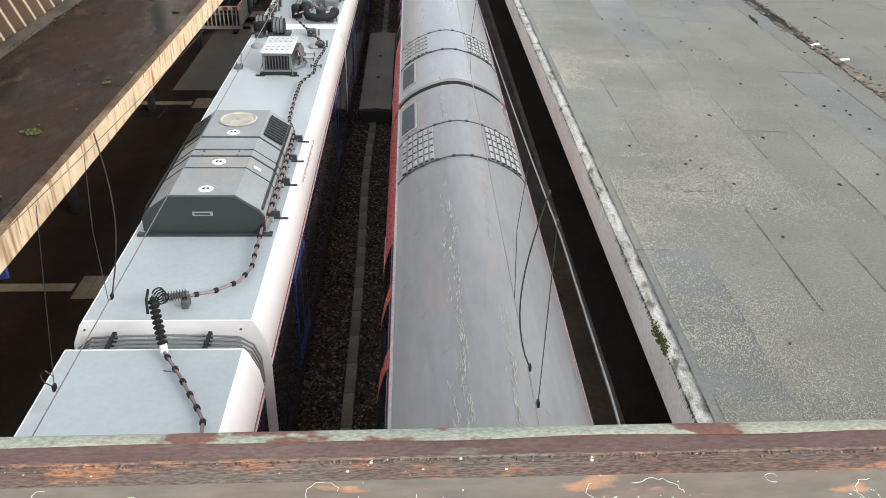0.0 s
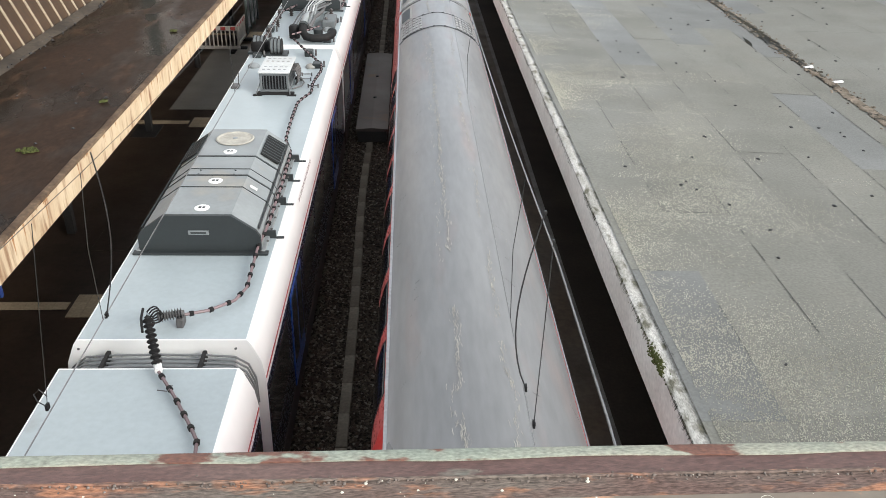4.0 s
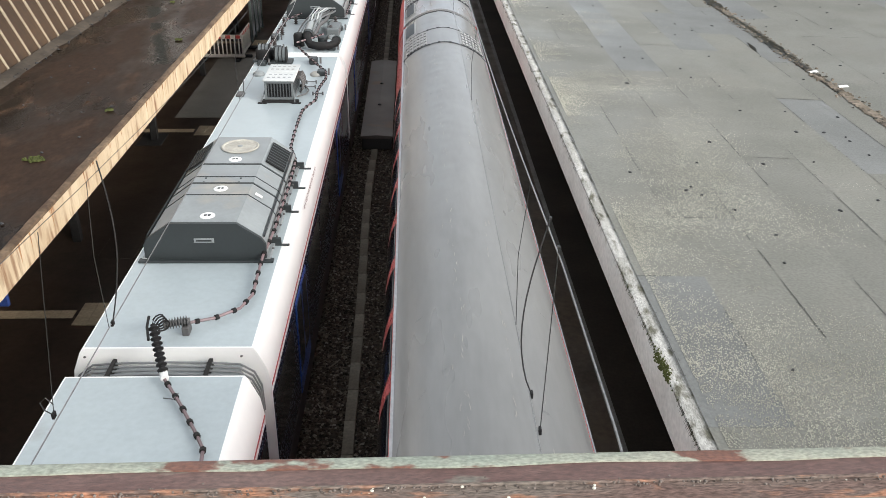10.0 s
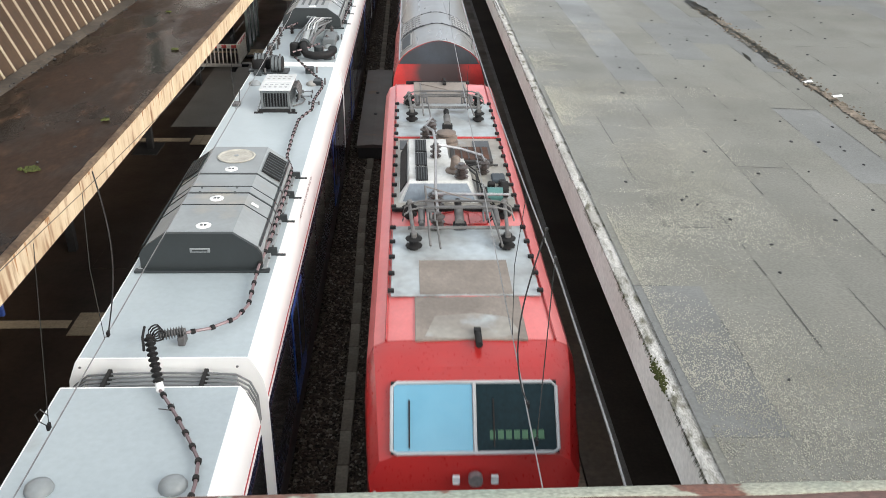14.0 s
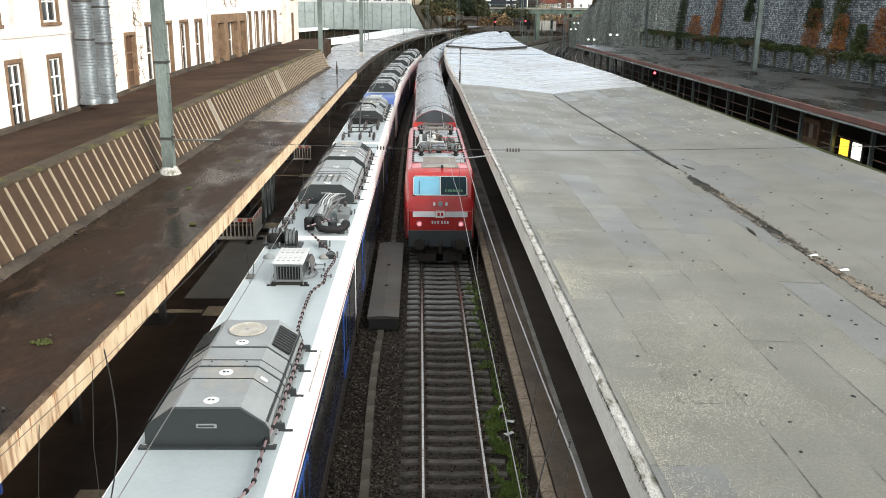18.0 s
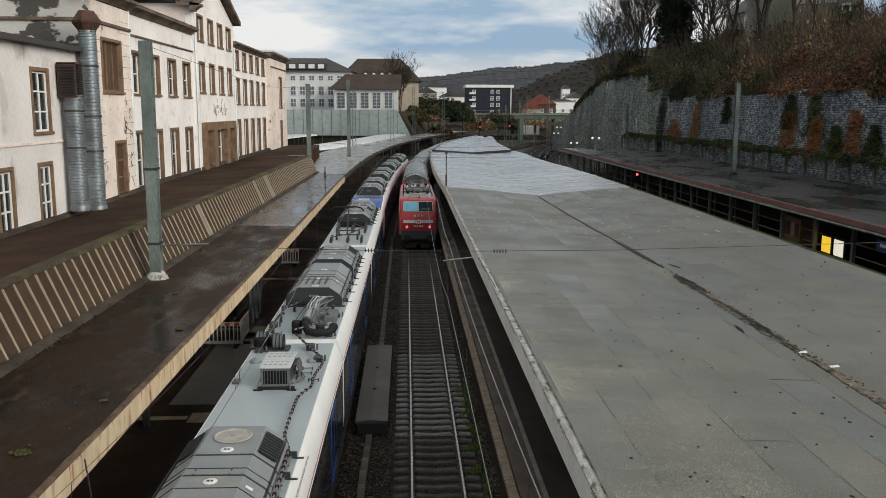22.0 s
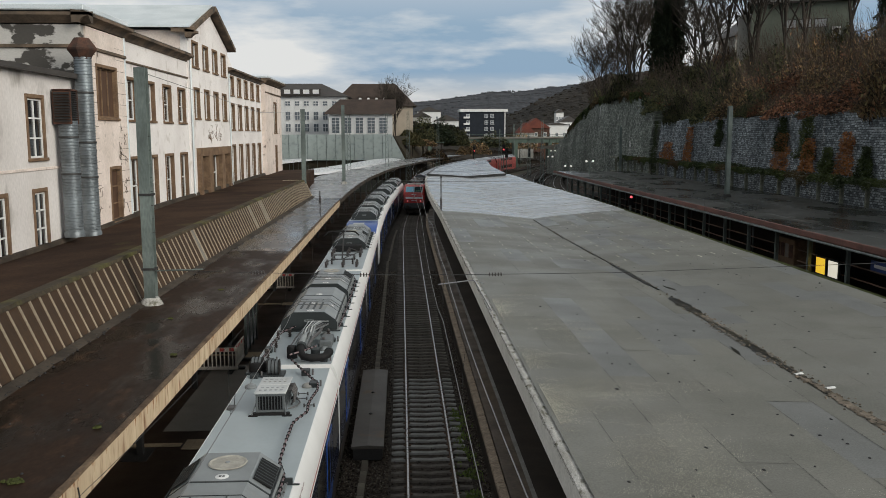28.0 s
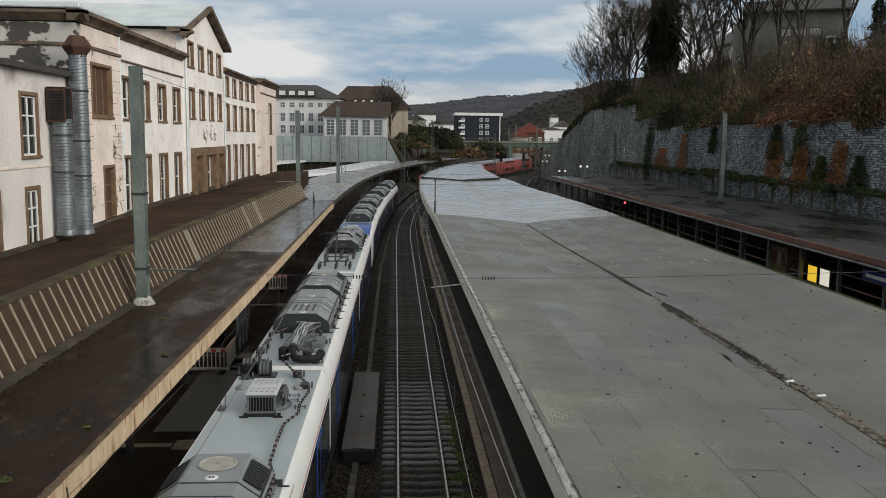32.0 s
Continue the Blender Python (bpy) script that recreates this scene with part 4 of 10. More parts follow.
part("rear_screed", Geo().loft([[(back_x(y), y, 4.5), (back_x(y) + 0.05, y, 4.64), (back_x(y) + 0.36 + 0.10 * noise.noise(Vector((y * 1.3, 0, 0))) + 0.05 * noise.noise(Vector((y * 5.0, 0, 0))), y, 4.57), (back_x(y) + 0.42, y, 4.5)] for y in np.arange(1, 88, 0.5)]), M["screed"], can_l, "rough mortar strip along the back of the roof")
for y in np.arange(5, 258, 7.2):
    xx = front_x(y)
    part("canopy_post", Geo().box(xx - 2.25, xx - 2.05, y - 0.1, y + 0.1, 0.7, 4.12, 0.015), M["dark_steel"], can_l)
    part("canopy_bracket", Geo().prism([(xx - 2.05, 4.1), (xx + 0.0, 4.1), (xx + 0.0, 4.0), (xx - 2.05, 3.6)], "y", y - 0.06, y + 0.06), M["dark_steel"], can_l)
mossg = Geo()
for cx, cy, r in ((-7.15, 15.4, 0.15), (-6.64, 18.3, 0.06), (-8.3, 15.0, 0.08), (-7.4, 35.0, 0.07), (-8.0, 29.5, 0.06), (-6.6, 24.5, 0.06)):
    for k in range(34):
        a, d = rnd.uniform(0, 6.28), r * math.sqrt(rnd.random())
        mossg.lathe((cx + d * math.cos(a) * 1.4, cy + d * math.sin(a), 4.515), [(0.035, 0), (0.03, 0.02), (0.012, 0.04)], 6)
part("moss_tufts", mossg, M["moss"], can_l, "small green moss tufts", kind="stuff")
leafg = Geo()
for k in range(70):
    y = 12 + 60 * rnd.random() ** 1.2
    x = front_x(y) - rnd.uniform(0.3, 3.2)
    leafg.lathe((x, y, 4.52), [(rnd.uniform(0.015, 0.045), 0), (0.02, 0.02)], 5)
for k in range(420):
    y = 8 + 74 * rnd.random() ** 1.3
    leafg.lathe((back_x(y) + rnd.uniform(0.12, 0.5), y, 4.56), [(rnd.uniform(0.015, 0.06), 0), (0.02, 0.03)], 5)
part("roof_debris", leafg, M["tar"], can_l, kind="stuff")

# slanted glazing, panel by panel
slant = thing("slanted_glazing", "long slanted band of weathered brown panels with pale upright bars", "glazing band", kind="structure")
RISE, RUN = 1.58, 0.68
PANEL = Geo().loft([[(0, -0.315, 0), (0, 0.315, 0), (-0.05, 0.315, -0.03), (-0.05, -0.315, -0.03)], [(-RUN, -0.315, RISE), (-RUN, 0.315, RISE), (-RUN - 0.05, 0.315, RISE - 0.03), (-RUN - 0.05, -0.315, RISE - 0.03)]]).mesh("panel", M["glazing"], 0)
PALE = mat("pale_glazing_panel", (0.26, 0.235, 0.20), (0.19, 0.17, 0.145), rough=0.5, grain=0.2, random=0.1)
PANEL_PALE = PANEL.copy()
PANEL_PALE.materials.clear()
PANEL_PALE.materials.append(PALE)
BAR = Geo().loft([[(0.04, -0.020, -0.02), (0.04, 0.020, -0.02), (-0.02, 0.020, -0.05), (-0.02, -0.020, -0.05)], [(-RUN + 0.04, -0.020, RISE), (-RUN + 0.04, 0.020, RISE), (-RUN - 0.02, 0.020, RISE - 0.03), (-RUN - 0.02, -0.020, RISE - 0.03)]]).mesh("glazing_bar", M["rib"], 0)
for i in range(130):
    y = 1.5 + 0.665 * i
    x = back_x(y)
    ang = -math.degrees(math.atan2(back_x(y + 1) - back_x(y - 1), 2))
    part("panel", PANEL_PALE if i in (62, 84, 90, 91) else PANEL, None, slant, at=pose(x, y, 4.62, rnd.uniform(-0.5, 0.5), 0, ang))
    part("glazing_bar", BAR, None, slant, at=pose(x + 0.01, y + 0.3325, 4.63, rnd.uniform(-1.2, 1.2), 0, ang))
part("gable_end", Geo().prism([(-9.1, 4.6), (-9.1 - RUN, 4.62 + RISE), (-12, 4.62 + RISE), (-12, 4.6)], "y", 88.0, 88.3), M["rib"], slant)
TZ = 6.2


def foot_z(y):
    """Height of the terrace along the facade."""
    return TZ - float(np.interp(y, [0, 40, 46, 58, 116], [0.50, 0.48, 0.40, 0.14, 0.10]))


M["mossy_screed"] = mat("mossy_mortar_edge", (0.085, 0.068, 0.045), (0.045, 0.036, 0.026), rough=0.9, big=0.7, fine=9, grain=0.35, bump=0.4, third=(0.105, 0.098, 0.035), third_at=(0.5, 0.66), third_scale=0.6)
terr = thing("terrace", "flat brown roof terrace in front of the old station building", "roof terrace", kind="structure")
part("terrace_roof", Geo().loft([[(-16.4, y, 4.0), (-16.4, y, foot_z(y)), (back_x(y) - RUN - 0.3, y, TZ - 0.02), (back_x(y) - RUN - 0.3, y, 4.0)] for y in np.arange(0, 88.5, 4.0)] + [[(-16.4, 116, 4.0), (-16.4, 116, TZ - 0.1), (-11.6, 116, TZ - 0.02), (-11.6, 116, 4.0)]]), M["terrace"], terr)
part("terrace_edge", Geo().loft([[(back_x(y) - RUN - 0.42, y, TZ - 0.05), (back_x(y) - RUN - 0.38, y, TZ + 0.06), (back_x(y) - RUN + 0.06, y, TZ + 0.08), (back_x(y) - RUN + 0.1, y, TZ - 0.04)] for y in np.arange(0, 88.3, 1.5)]), M["mossy_screed"], terr, "rounded mortar edge with olive moss")
part("terrace_upstand", Geo().loft([[(-16.02, y, foot_z(y) - 0.1), (-16.02, y, foot_z(y) + 0.26), (-15.85, y, foot_z(y) + 0.22), (-15.78, y, foot_z(y) - 0.1)] for y in np.arange(0, 116.1, 2.0)]), M["screed"], terr)

# ---- old station building ----
M["wall_w"] = mat("off_white_render", (0.82, 0.785, 0.765), (0.72, 0.68, 0.66), rough=0.9, big=0.35, fine=9, grain=0.09, third=(0.40, 0.35, 0.30), third_at=(0.58, 0.82), third_scale=1.0)
M["wall_annex"] = mat("stained_annex_render", (0.74, 0.70, 0.68), (0.60, 0.565, 0.54), rough=0.9, big=0.3, fine=9, grain=0.1, third=(0.24, 0.215, 0.195), third_at=(0.60, 0.80), third_scale=0.6, stretch=(1, 1, 0.6))
M["shutter"] = mat("brown_wooden_shutter", (0.095, 0.048, 0.025), (0.06, 0.031, 0.018), rough=0.7, big=2, fine=16, grain=0.25, stretch=(1, 1, 0.2))
M["wall_p"] = mat("stained_pinkish_stone_render", (0.78, 0.68, 0.62), (0.64, 0.55, 0.49), rough=0.9, big=0.6, fine=8, grain=0.12, third=(0.20, 0.16, 0.13), third_at=(0.62, 0.74), third_scale=1.5)
M["wall_peel"] = mat("peeling_white_render", (0.52, 0.505, 0.48), (0.42, 0.405, 0.38), rough=0.9, big=0.5, fine=8, grain=0.1, third=(0.075, 0.07, 0.064), third_at=(0.52, 0.56), third_scale=0.9, stretch=(1, 1, 1.8))
M["sandstone"] = mat("brown_sandstone_trim", (0.22, 0.145, 0.09), (0.14, 0.09, 0.058), rough=0.85, big=1.5, fine=14, grain=0.25)
M["cornice"] = mat("blackened_cornice_stone", (0.17, 0.125, 0.09), (0.07, 0.058, 0.047), rough=0.9, big=1.0, fine=8, grain=0.3)
M["glass"] = mat("dark_window_glass", (0.02, 0.022, 0.024), rough=0.06, bump=0.02, coat=0.5)
M["zinc"] = mat("zinc_roof_sheet", (0.74, 0.79, 0.81), (0.58, 0.64, 0.66), rough=0.4, metal=0.15, big=0.4, grain=0.12)
M["duct"] = mat("galvanised_duct", (0.25, 0.285, 0.305), (0.14, 0.155, 0.165), rough=0.45, metal=0.55, big=0.9, fine=9, grain=0.15)
M["rust"] = mat("rusty_hood", (0.105, 0.052, 0.036), (0.055, 0.036, 0.029), rough=0.85, grain=0.3, big=2)
M["slate"] = mat("dark_roof_slate", (0.060, 0.052, 0.046), (0.042, 0.037, 0.034), rough=0.6, big=0.5, fine=6, grain=0.3)
FX = -16.0


def pierced(y0, y1, z0, z1, holes, x0, x1):
    """A wall along y with rectangular openings (ya, yb, za, zb) right through it."""
    g = Geo()
    cuts = sorted({y0, y1, *[c for h in holes for c in h[:2]]})
    for a, b in zip(cuts, cuts[1:]):
        zs = sorted([(h[2], h[3]) for h in holes if h[0] <= a + 1e-6 and h[1] >= b - 1e-6])
        z = z0
        for lo, hi in zs:
            if lo > z + 1e-6:
                g.box(x0, x1, a, b, z, lo)
            z = max(z, hi)
        if z1 > z + 1e-6:
            g.box(x0, x1, a, b, z, z1)
    return g


WINDOW_MESH = {}


def window(parent, ya, yb, za, zb, x=FX, bars=(2, 2), shutters=False, depth=0.25):
    depth = 0.17 if shutters else depth
    w, h = round(yb - ya, 2), round(zb - za, 2)
    key = (w, h, bars, shutters, depth)
    if key not in WINDOW_MESH:
        t = 0.17
        surround = Geo().box(-0.1, 0.05, -w / 2 - t, -w / 2 + 0.002, -0.02, h + t, 0.015).box(-0.1, 0.05, w / 2 - 0.002, w / 2 + t, -0.02, h + t, 0.015).box(-0.1, 0.06, -w / 2, w / 2, h - 0.002, h + t, 0.015)
        sill = Geo().box(-0.33, 0.12, -w / 2 - 0.2, w / 2 + 0.2, -0.14, 0.0, 0.02)
        pane = Geo().box(-depth - 0.02, -depth, -w / 2, w / 2, 0, h)
        sash = Geo().box(-depth, -depth + 0.06, -w / 2, -w / 2 + 0.09, 0, h).box(-depth, -depth + 0.06, w / 2 - 0.09, w / 2, 0, h).box(-depth, -depth + 0.06, -w / 2, w / 2, 0, 0.09).box(-depth, -depth + 0.06, -w / 2, w / 2, h - 0.09, h)
        for k in range(1, bars[0]):
            c = -w / 2 + w * k / bars[0]
            sash.box(-depth, -depth + 0.05, c - 0.04, c + 0.04, 0, h)
        for k in range(1, bars[1]):
            c = h * k / bars[1]
            sash.box(-depth, -depth + 0.05, -w / 2, w / 2, c - 0.035, c + 0.035)
        reveal = Geo().box(-depth, 0.0, -w / 2 + 0.001, -w / 2 + 0.03, 0, h).box(-depth, 0, w / 2 - 0.03, w / 2 - 0.001, 0, h).box(-depth, 0, -w / 2, w / 2, h - 0.03, h - 0.001)
        WINDOW_MESH[key] = [surround.mesh("surround", M["sandstone"]), sill.mesh("sill", M["sandstone"]), pane.mesh("pane", M["shutter"] if shutters else M["glass"]), sash.mesh("sash", M["sandstone"] if shutters else M["white"]), reveal.mesh("reveal", M["sandstone"])]
    ms = WINDOW_MESH[key]
    wi = part("window", ms[0], None, parent, at=(x, (ya + yb) / 2, za))
    for nm, m in zip(("sill", "pane", "sash", "reveal"), ms[1:]):
        part(nm, m, None, wi)


BASE = TZ - 0.15
st = thing("station_building", "long old station building with stained pale render and brown stone windows", "station building", kind="structure")
# annex in front
ax_holes = [(32.6, 34.2, 9.8, 12.4), (31.0, 32.2, BASE - 0.2, 8.3), (38.15, 39.75, 9.8, 12.4), (38.3, 39.55, BASE - 0.2, 8.3), (34.4, 35.6, BASE - 0.2, 8.3), (28.0, 29.6, 9.8, 12.4)]
part("annex_wall", pierced(20, 45.0, 4.0, 13.55, ax_holes, FX - 0.5, FX), M["wall_annex"], st, "pale render grown dark beside the ducts")
for h in ax_holes:
    window(st, *h, bars=(2, 3), depth=0.10)
part("annex_string_course", Geo().box(FX, FX + 0.05, 20, 45, 9.25, 9.38, 0.015), M["wall_p"], st)
part("annex_roof", Geo().prism([(FX + 0.45, 13.5), (FX + 0.45, 13.72), (FX - 9, 14.6), (FX - 9, 13.5)], "y", 20, 44.9), M["slate"], st, "dark low roof with a projecting eave", smooth=0)
# pavilion
part("pavilion_side", Geo().box(-40, FX - 0.02, 45.0, 45.5, 4.0, 16.3), M["wall_peel"], st, "white side wall with black peeling patches", smooth=0)
pv = [(46.9, 49.9, 11.72, 14.36), (48.3, 49.9, BASE, 8.9)]
part("pavilion_wall", pierced(45.5, 51.6, 4.0, 16.3, pv, FX - 0.5, FX + 0.05), M["wall_p"], st, "pinkish stone wall crossed by fine joints")
joints = Geo()
for z in np.arange(6.9, 16, 0.62):
    joints.box(FX + 0.046, FX + 0.053, 45.5, 46.8, z, z + 0.02).box(FX + 0.046, FX + 0.053, 50.0, 51.6, z, z + 0.02)
part("stone_joints", joints, M["cornice"], st, smooth=0)
window(st, *pv[0], x=FX + 0.05, bars=(3, 1), shutters=True)
window(st, *pv[1], x=FX + 0.05, bars=(1, 3), shutters=True)


def cornice(y0, y1, z, x=FX, deep=0.55, left=None):
    prof = [(x - 0.3, z - 0.5), (x + 0.06, z - 0.5), (x + 0.08, z - 0.42), (x + deep * 0.6, z - 0.22), (x + deep, z - 0.16), (x + deep, z), (x - 0.3, z + 0.12)]
    return Geo().prism(prof, "y", y0, y1)


part("pavilion_cornice", cornice(44.5, 51.9, 16.85, FX + 0.05), M["cornice"], st, "blackened stone cornice")
part("pavilion_side_cornice", Geo().prism([(45.2, 16.35), (44.9, 16.35), (44.5, 16.7), (44.5, 16.85), (45.2, 16.95)], "x", -40, FX + 0.6), M["cornice"], st)
part("pavilion_roof", Geo().box(-40, FX + 0.35, 44.6, 51.8, 16.95, 17.25, 0.05), M["zinc"], st, "pale blue zinc sheet roof edge")
part("string_course", Geo().box(FX + 0.05, FX + 0.16, 45.4, 51.7, 15.15, 15.32, 0.02).box(-40, FX, 44.88, 45.0, 15.15, 15.32, 0.02), M["cornice"], st)
# first wing
wy = [(52.2, 54.1), (56.3, 57.9), (60.1, 62.0), (64.1, 66.0)]
wh = [(a, b, 11.7, 14.05) for a, b in wy] + [(a, b, BASE, 9.35) for a, b in wy]
part("wing_wall", pierced(51.6, 67.0, 4.0, 16.3, wh, FX - 0.6, FX - 0.1), M["wall_w"], st, "pale render of the first wing")
for h in wh:
    window(st, *h, x=FX - 0.1, bars=(2, 2))
part("wing_cornice", cornice(51.6, 67.2, 16.75, FX - 0.1), M["cornice"], st)
part("string_course", Geo().box(FX - 0.1, FX, 51.9, 67, 15.0, 15.12, 0.02), M["cornice"], st)
part("wing_roof", Geo().prism([(FX + 0.3, 16.85), (FX - 8, 18.0), (FX - 8, 16.5), (FX, 16.5)], "y", 51.9, 67), M["slate"], st, smooth=0)
# gabled block
gh = [(a, a + 1.75, 16.05, 17.85) for a in (68.4, 72.0, 75.6, 79.2)] + [(a, a + 1.6, 12.1, 14.3) for a in (68.6, 72.1, 75.7, 79.2)] + [(69.3, 71.6, BASE, 9.1), (73.0, 76.6, BASE, 9.1), (77.9, 80.2, BASE, 9.1)]
part("gable_wall", pierced(67.0, 82.2, 4.0, 18.3, gh, FX - 0.5, FX + 0.02), M["wall_w"], st, "gabled middle block in pale render")
part("gable_top", Geo().prism([(67.0, 18.3), (82.2, 18.3), (82.2, 18.45), (74.6, 20.9), (67.0, 18.45)], "x", FX - 0.5, FX + 0.02), M["wall_w"], st)
for h in gh[:8]:
    window(st, *h, x=FX + 0.02, bars=(2, 1))
part("portal", pierced(68.6, 80.9, BASE, 9.75, gh[8:], FX + 0.02, FX + 0.35), M["sandstone"], st, "brown stone portal with three openings")
for h in gh[8:]:
    window(st, *h, x=FX + 0.02, bars=(2, 2))
for s in (-1, 1):
    part("gable_verge", Geo().loft([[(FX - 1, 74.6 + s * 8.2, 18.4), (FX + 0.7, 74.6 + s * 8.2, 18.4), (FX + 0.7, 74.6 + s * 8.2, 18.75), (FX - 1, 74.6 + s * 8.2, 18.75)], [(FX - 1, 74.6, 21.05), (FX + 0.7, 74.6, 21.05), (FX + 0.7, 74.6, 21.4), (FX - 1, 74.6, 21.4)]]), M["cornice"], st, smooth=0)
    part("gable_roof", Geo().loft([[(-44, 74.6 + s * 8.3, 18.72), (FX + 0.4, 74.6 + s * 8.3, 18.72), (FX + 0.4, 74.6 + s * 8.3, 18.82), (-44, 74.6 + s * 8.3, 18.82)], [(-44, 74.6, 21.4), (FX + 0.4, 74.6, 21.4), (FX + 0.4, 74.6, 21.5), (-44, 74.6, 21.5)]]), M["zinc"], st, "pale sheet-metal gable roof", smooth=0)
part("gable_side", Geo().box(-40, FX - 0.5, 67.0, 67.4, 16, 18.6), M["wall_p"], st)
part("gable_eave", cornice(66.4, 67.2, 18.5, FX + 0.3), M["cornice"], st)
# far wing and end tower
fy = [83.5 + 3.75 * k for k in range(5)]
fh = [(a, a + 1.7, 14.55, 16.2) for a in fy] + [(a, a + 1.7, 11.3, 13.6) for a in fy] + [(a, a + 1.7, BASE, 9.7) for a in fy]
part("far_wing_wall", pierced(82.2, 102.0, 4.0, 16.5, fh, FX - 0.6, FX - 0.1), M["wall_w"], st, "pale render of the far wing")
for h in fh:
    window(st, *h, x=FX - 0.1, bars=(2, 1))
part("far_wing_cornice", cornice(82.2, 102, 16.95, FX - 0.1), M["cornice"], st)
part("far_wing_roof", Geo().prism([(FX + 0.3, 17.0), (FX - 8, 17.6), (FX - 8, 16.5), (FX, 16.5)], "y", 82.3, 102), M["slate"], st, smooth=0)
th = [(108.5, 110.6, 11.0, 14.6), (109.0, 110.4, BASE, 9.3)]
part("tower_wall", pierced(102.0, 115.0, 4.0, 16.6, th, FX - 0.5, FX + 0.35), M["wall_p"], st, "end block with stained stone corners")
part("tower_face", Geo().box(-30, FX + 0.3, 101.7, 102.0, 4.0, 16.6), M["wall_p"], st)
for h in th:
    window(st, *h, x=FX + 0.35, bars=(2, 1))
part("tower_cornice", cornice(101.4, 115.3, 17.2, FX + 0.35, 0.7), M["cornice"], st)
part("string_course", Geo().box(FX + 0.35, FX + 0.45, 102, 115, 15.6, 15.75, 0.02), M["cornice"], st)
part("tower_roof", Geo().box(-30, FX + 0.9, 101.3, 115.4, 17.25, 17.5, 0.05), M["zinc"], st)
part("tower_dormer", Geo().prism([(104, 17.4), (113, 17.4), (113, 18.0), (108.5, 20.3), (104, 18.0)], "x", -26, -21), M["wall_w"], st)
part("building_core", Geo().box(-40, FX - 0.65, 46, 114.5, 4, 16.2), M["asphalt"], st)
for yy, xx in ((67.3, FX + 0.12), (82.0, FX + 0.14), (51.75, FX + 0.02)):
    part("downpipe", Geo().rod((xx, yy, BASE), (xx, yy, 16.4), 0.07), M["zinc"], st)


# weather scars and unreadable scrawl on the gabled block
scr = Geo()
rs = random.Random(3)
for k in range(16):
    y0, z0 = rs.uniform(72.2, 78.5), rs.uniform(10.3, 11.5)
    pts = [(FX + 0.03, y0 + rs.uniform(-0.5, 0.5) * j * 0.6, z0 + rs.uniform(-0.35, 0.35)) for j in range(5)]
    scr.tube(pts, 0.014, 4)
part("wall_scrawl", scr, M["sandstone"], st, kind="stuff")
crk = Geo()
for k in range(26):
    y0, z0 = rs.choice((46.2, 50.6, 51.0, 50.2)) + rs.uniform(-0.5, 0.5), rs.uniform(6.8, 11.2)
    pts = [(FX + 0.055, y0 + rs.uniform(-0.25, 0.25) * j * 0.5, z0 + rs.uniform(-0.25, 0.25) * j * 0.5) for j in range(5)]
    crk.tube(pts, 0.018, 4)
part("render_cracks", crk, M["cornice"], st, kind="stuff")


# ribbed ventilation ducts
def duct(y, x, z0, z1, r, label):
    d = thing("ventilation_duct", label, "ventilation duct", at=(x, y, z0), group="ducts on the facade")
    rings = []
    n = int((z1 - z0) / 0.13)
    for k in range(n):
        z = k * 0.13
        rings += [(r, z), (r + 0.025, z + 0.02), (r + 0.025, z + 0.06), (r, z + 0.08)]
    part("duct_pipe", Geo().lathe((0, 0, 0.1), rings, 20), M["duct"], d, smooth=25)
    part("duct_foot", Geo().lathe((0, 0, 0), [(r + 0.06, 0), (r + 0.06, 0.22), (r, 0.3)], 20), M["duct"], d)
    for z in (2.9, 4.6, 7.0):
        if z < z1 - z0 - 0.4:
            part("duct_clamp", Geo().lathe((0, 0, z), [(r + 0.03, 0), (r + 0.05, 0.01), (r + 0.05, 0.09), (r + 0.03, 0.1)], 20), M["dark_steel"], d)
    return d


d1 = duct(43.4, FX + 0.6, BASE - 0.26, 14.65, 0.40, "tall ribbed galvanised duct with a rusty hood on top")
part("duct_hood", Geo().lathe((0, 0, 8.66), [(0.42, 0), (0.43, 0.06), (0.70, 0.42), (0.72, 0.5), (0.40, 0.95), (0.36, 1.0)], 8), M["rust"], d1, "rusty octagonal hood", smooth=20)
d2 = duct(41.1, FX + 0.6, BASE, 11.4, 0.40, "shorter ribbed galvanised duct below a louvred box")
lb = Geo().box(-0.5, -0.46, -0.42, 0.42, 5.25, 6.8).box(-0.5, 0.34, -0.44, -0.40, 5.25, 6.8).box(-0.5, 0.34, 0.40, 0.44, 5.25, 6.8).box(-0.5, 0.34, -0.44, 0.44, 6.76, 6.84)
part("louvre_box", lb, M["rust"], d2, "rusty louvred outlet box")
for k in range(11):
    part("louvre_slat", Geo().loft([[(x, -0.44, 0), (x, -0.44, 0.03), (x, -0.52, -0.03), (x, -0.52, -0.06)] for x in (-0.42, 0.30)]), M["dark_steel"], d2, at=(0, 0, 5.42 + 0.125 * k))
LV = Geo().loft([[(0.33, -0.40, 0), (0.33, -0.40, 0.02), (0.17, -0.40, 0.10), (0.17, -0.40, 0.08)], [(0.33, 0.40, 0), (0.33, 0.40, 0.02), (0.17, 0.40, 0.10), (0.17, 0.40, 0.08)]]).mesh("louvre_slat", M["dark_steel"])
for k in range(15):
    part("louvre_slat", LV, None, d2, at=(0, 0, 5.3 + 0.098 * k))


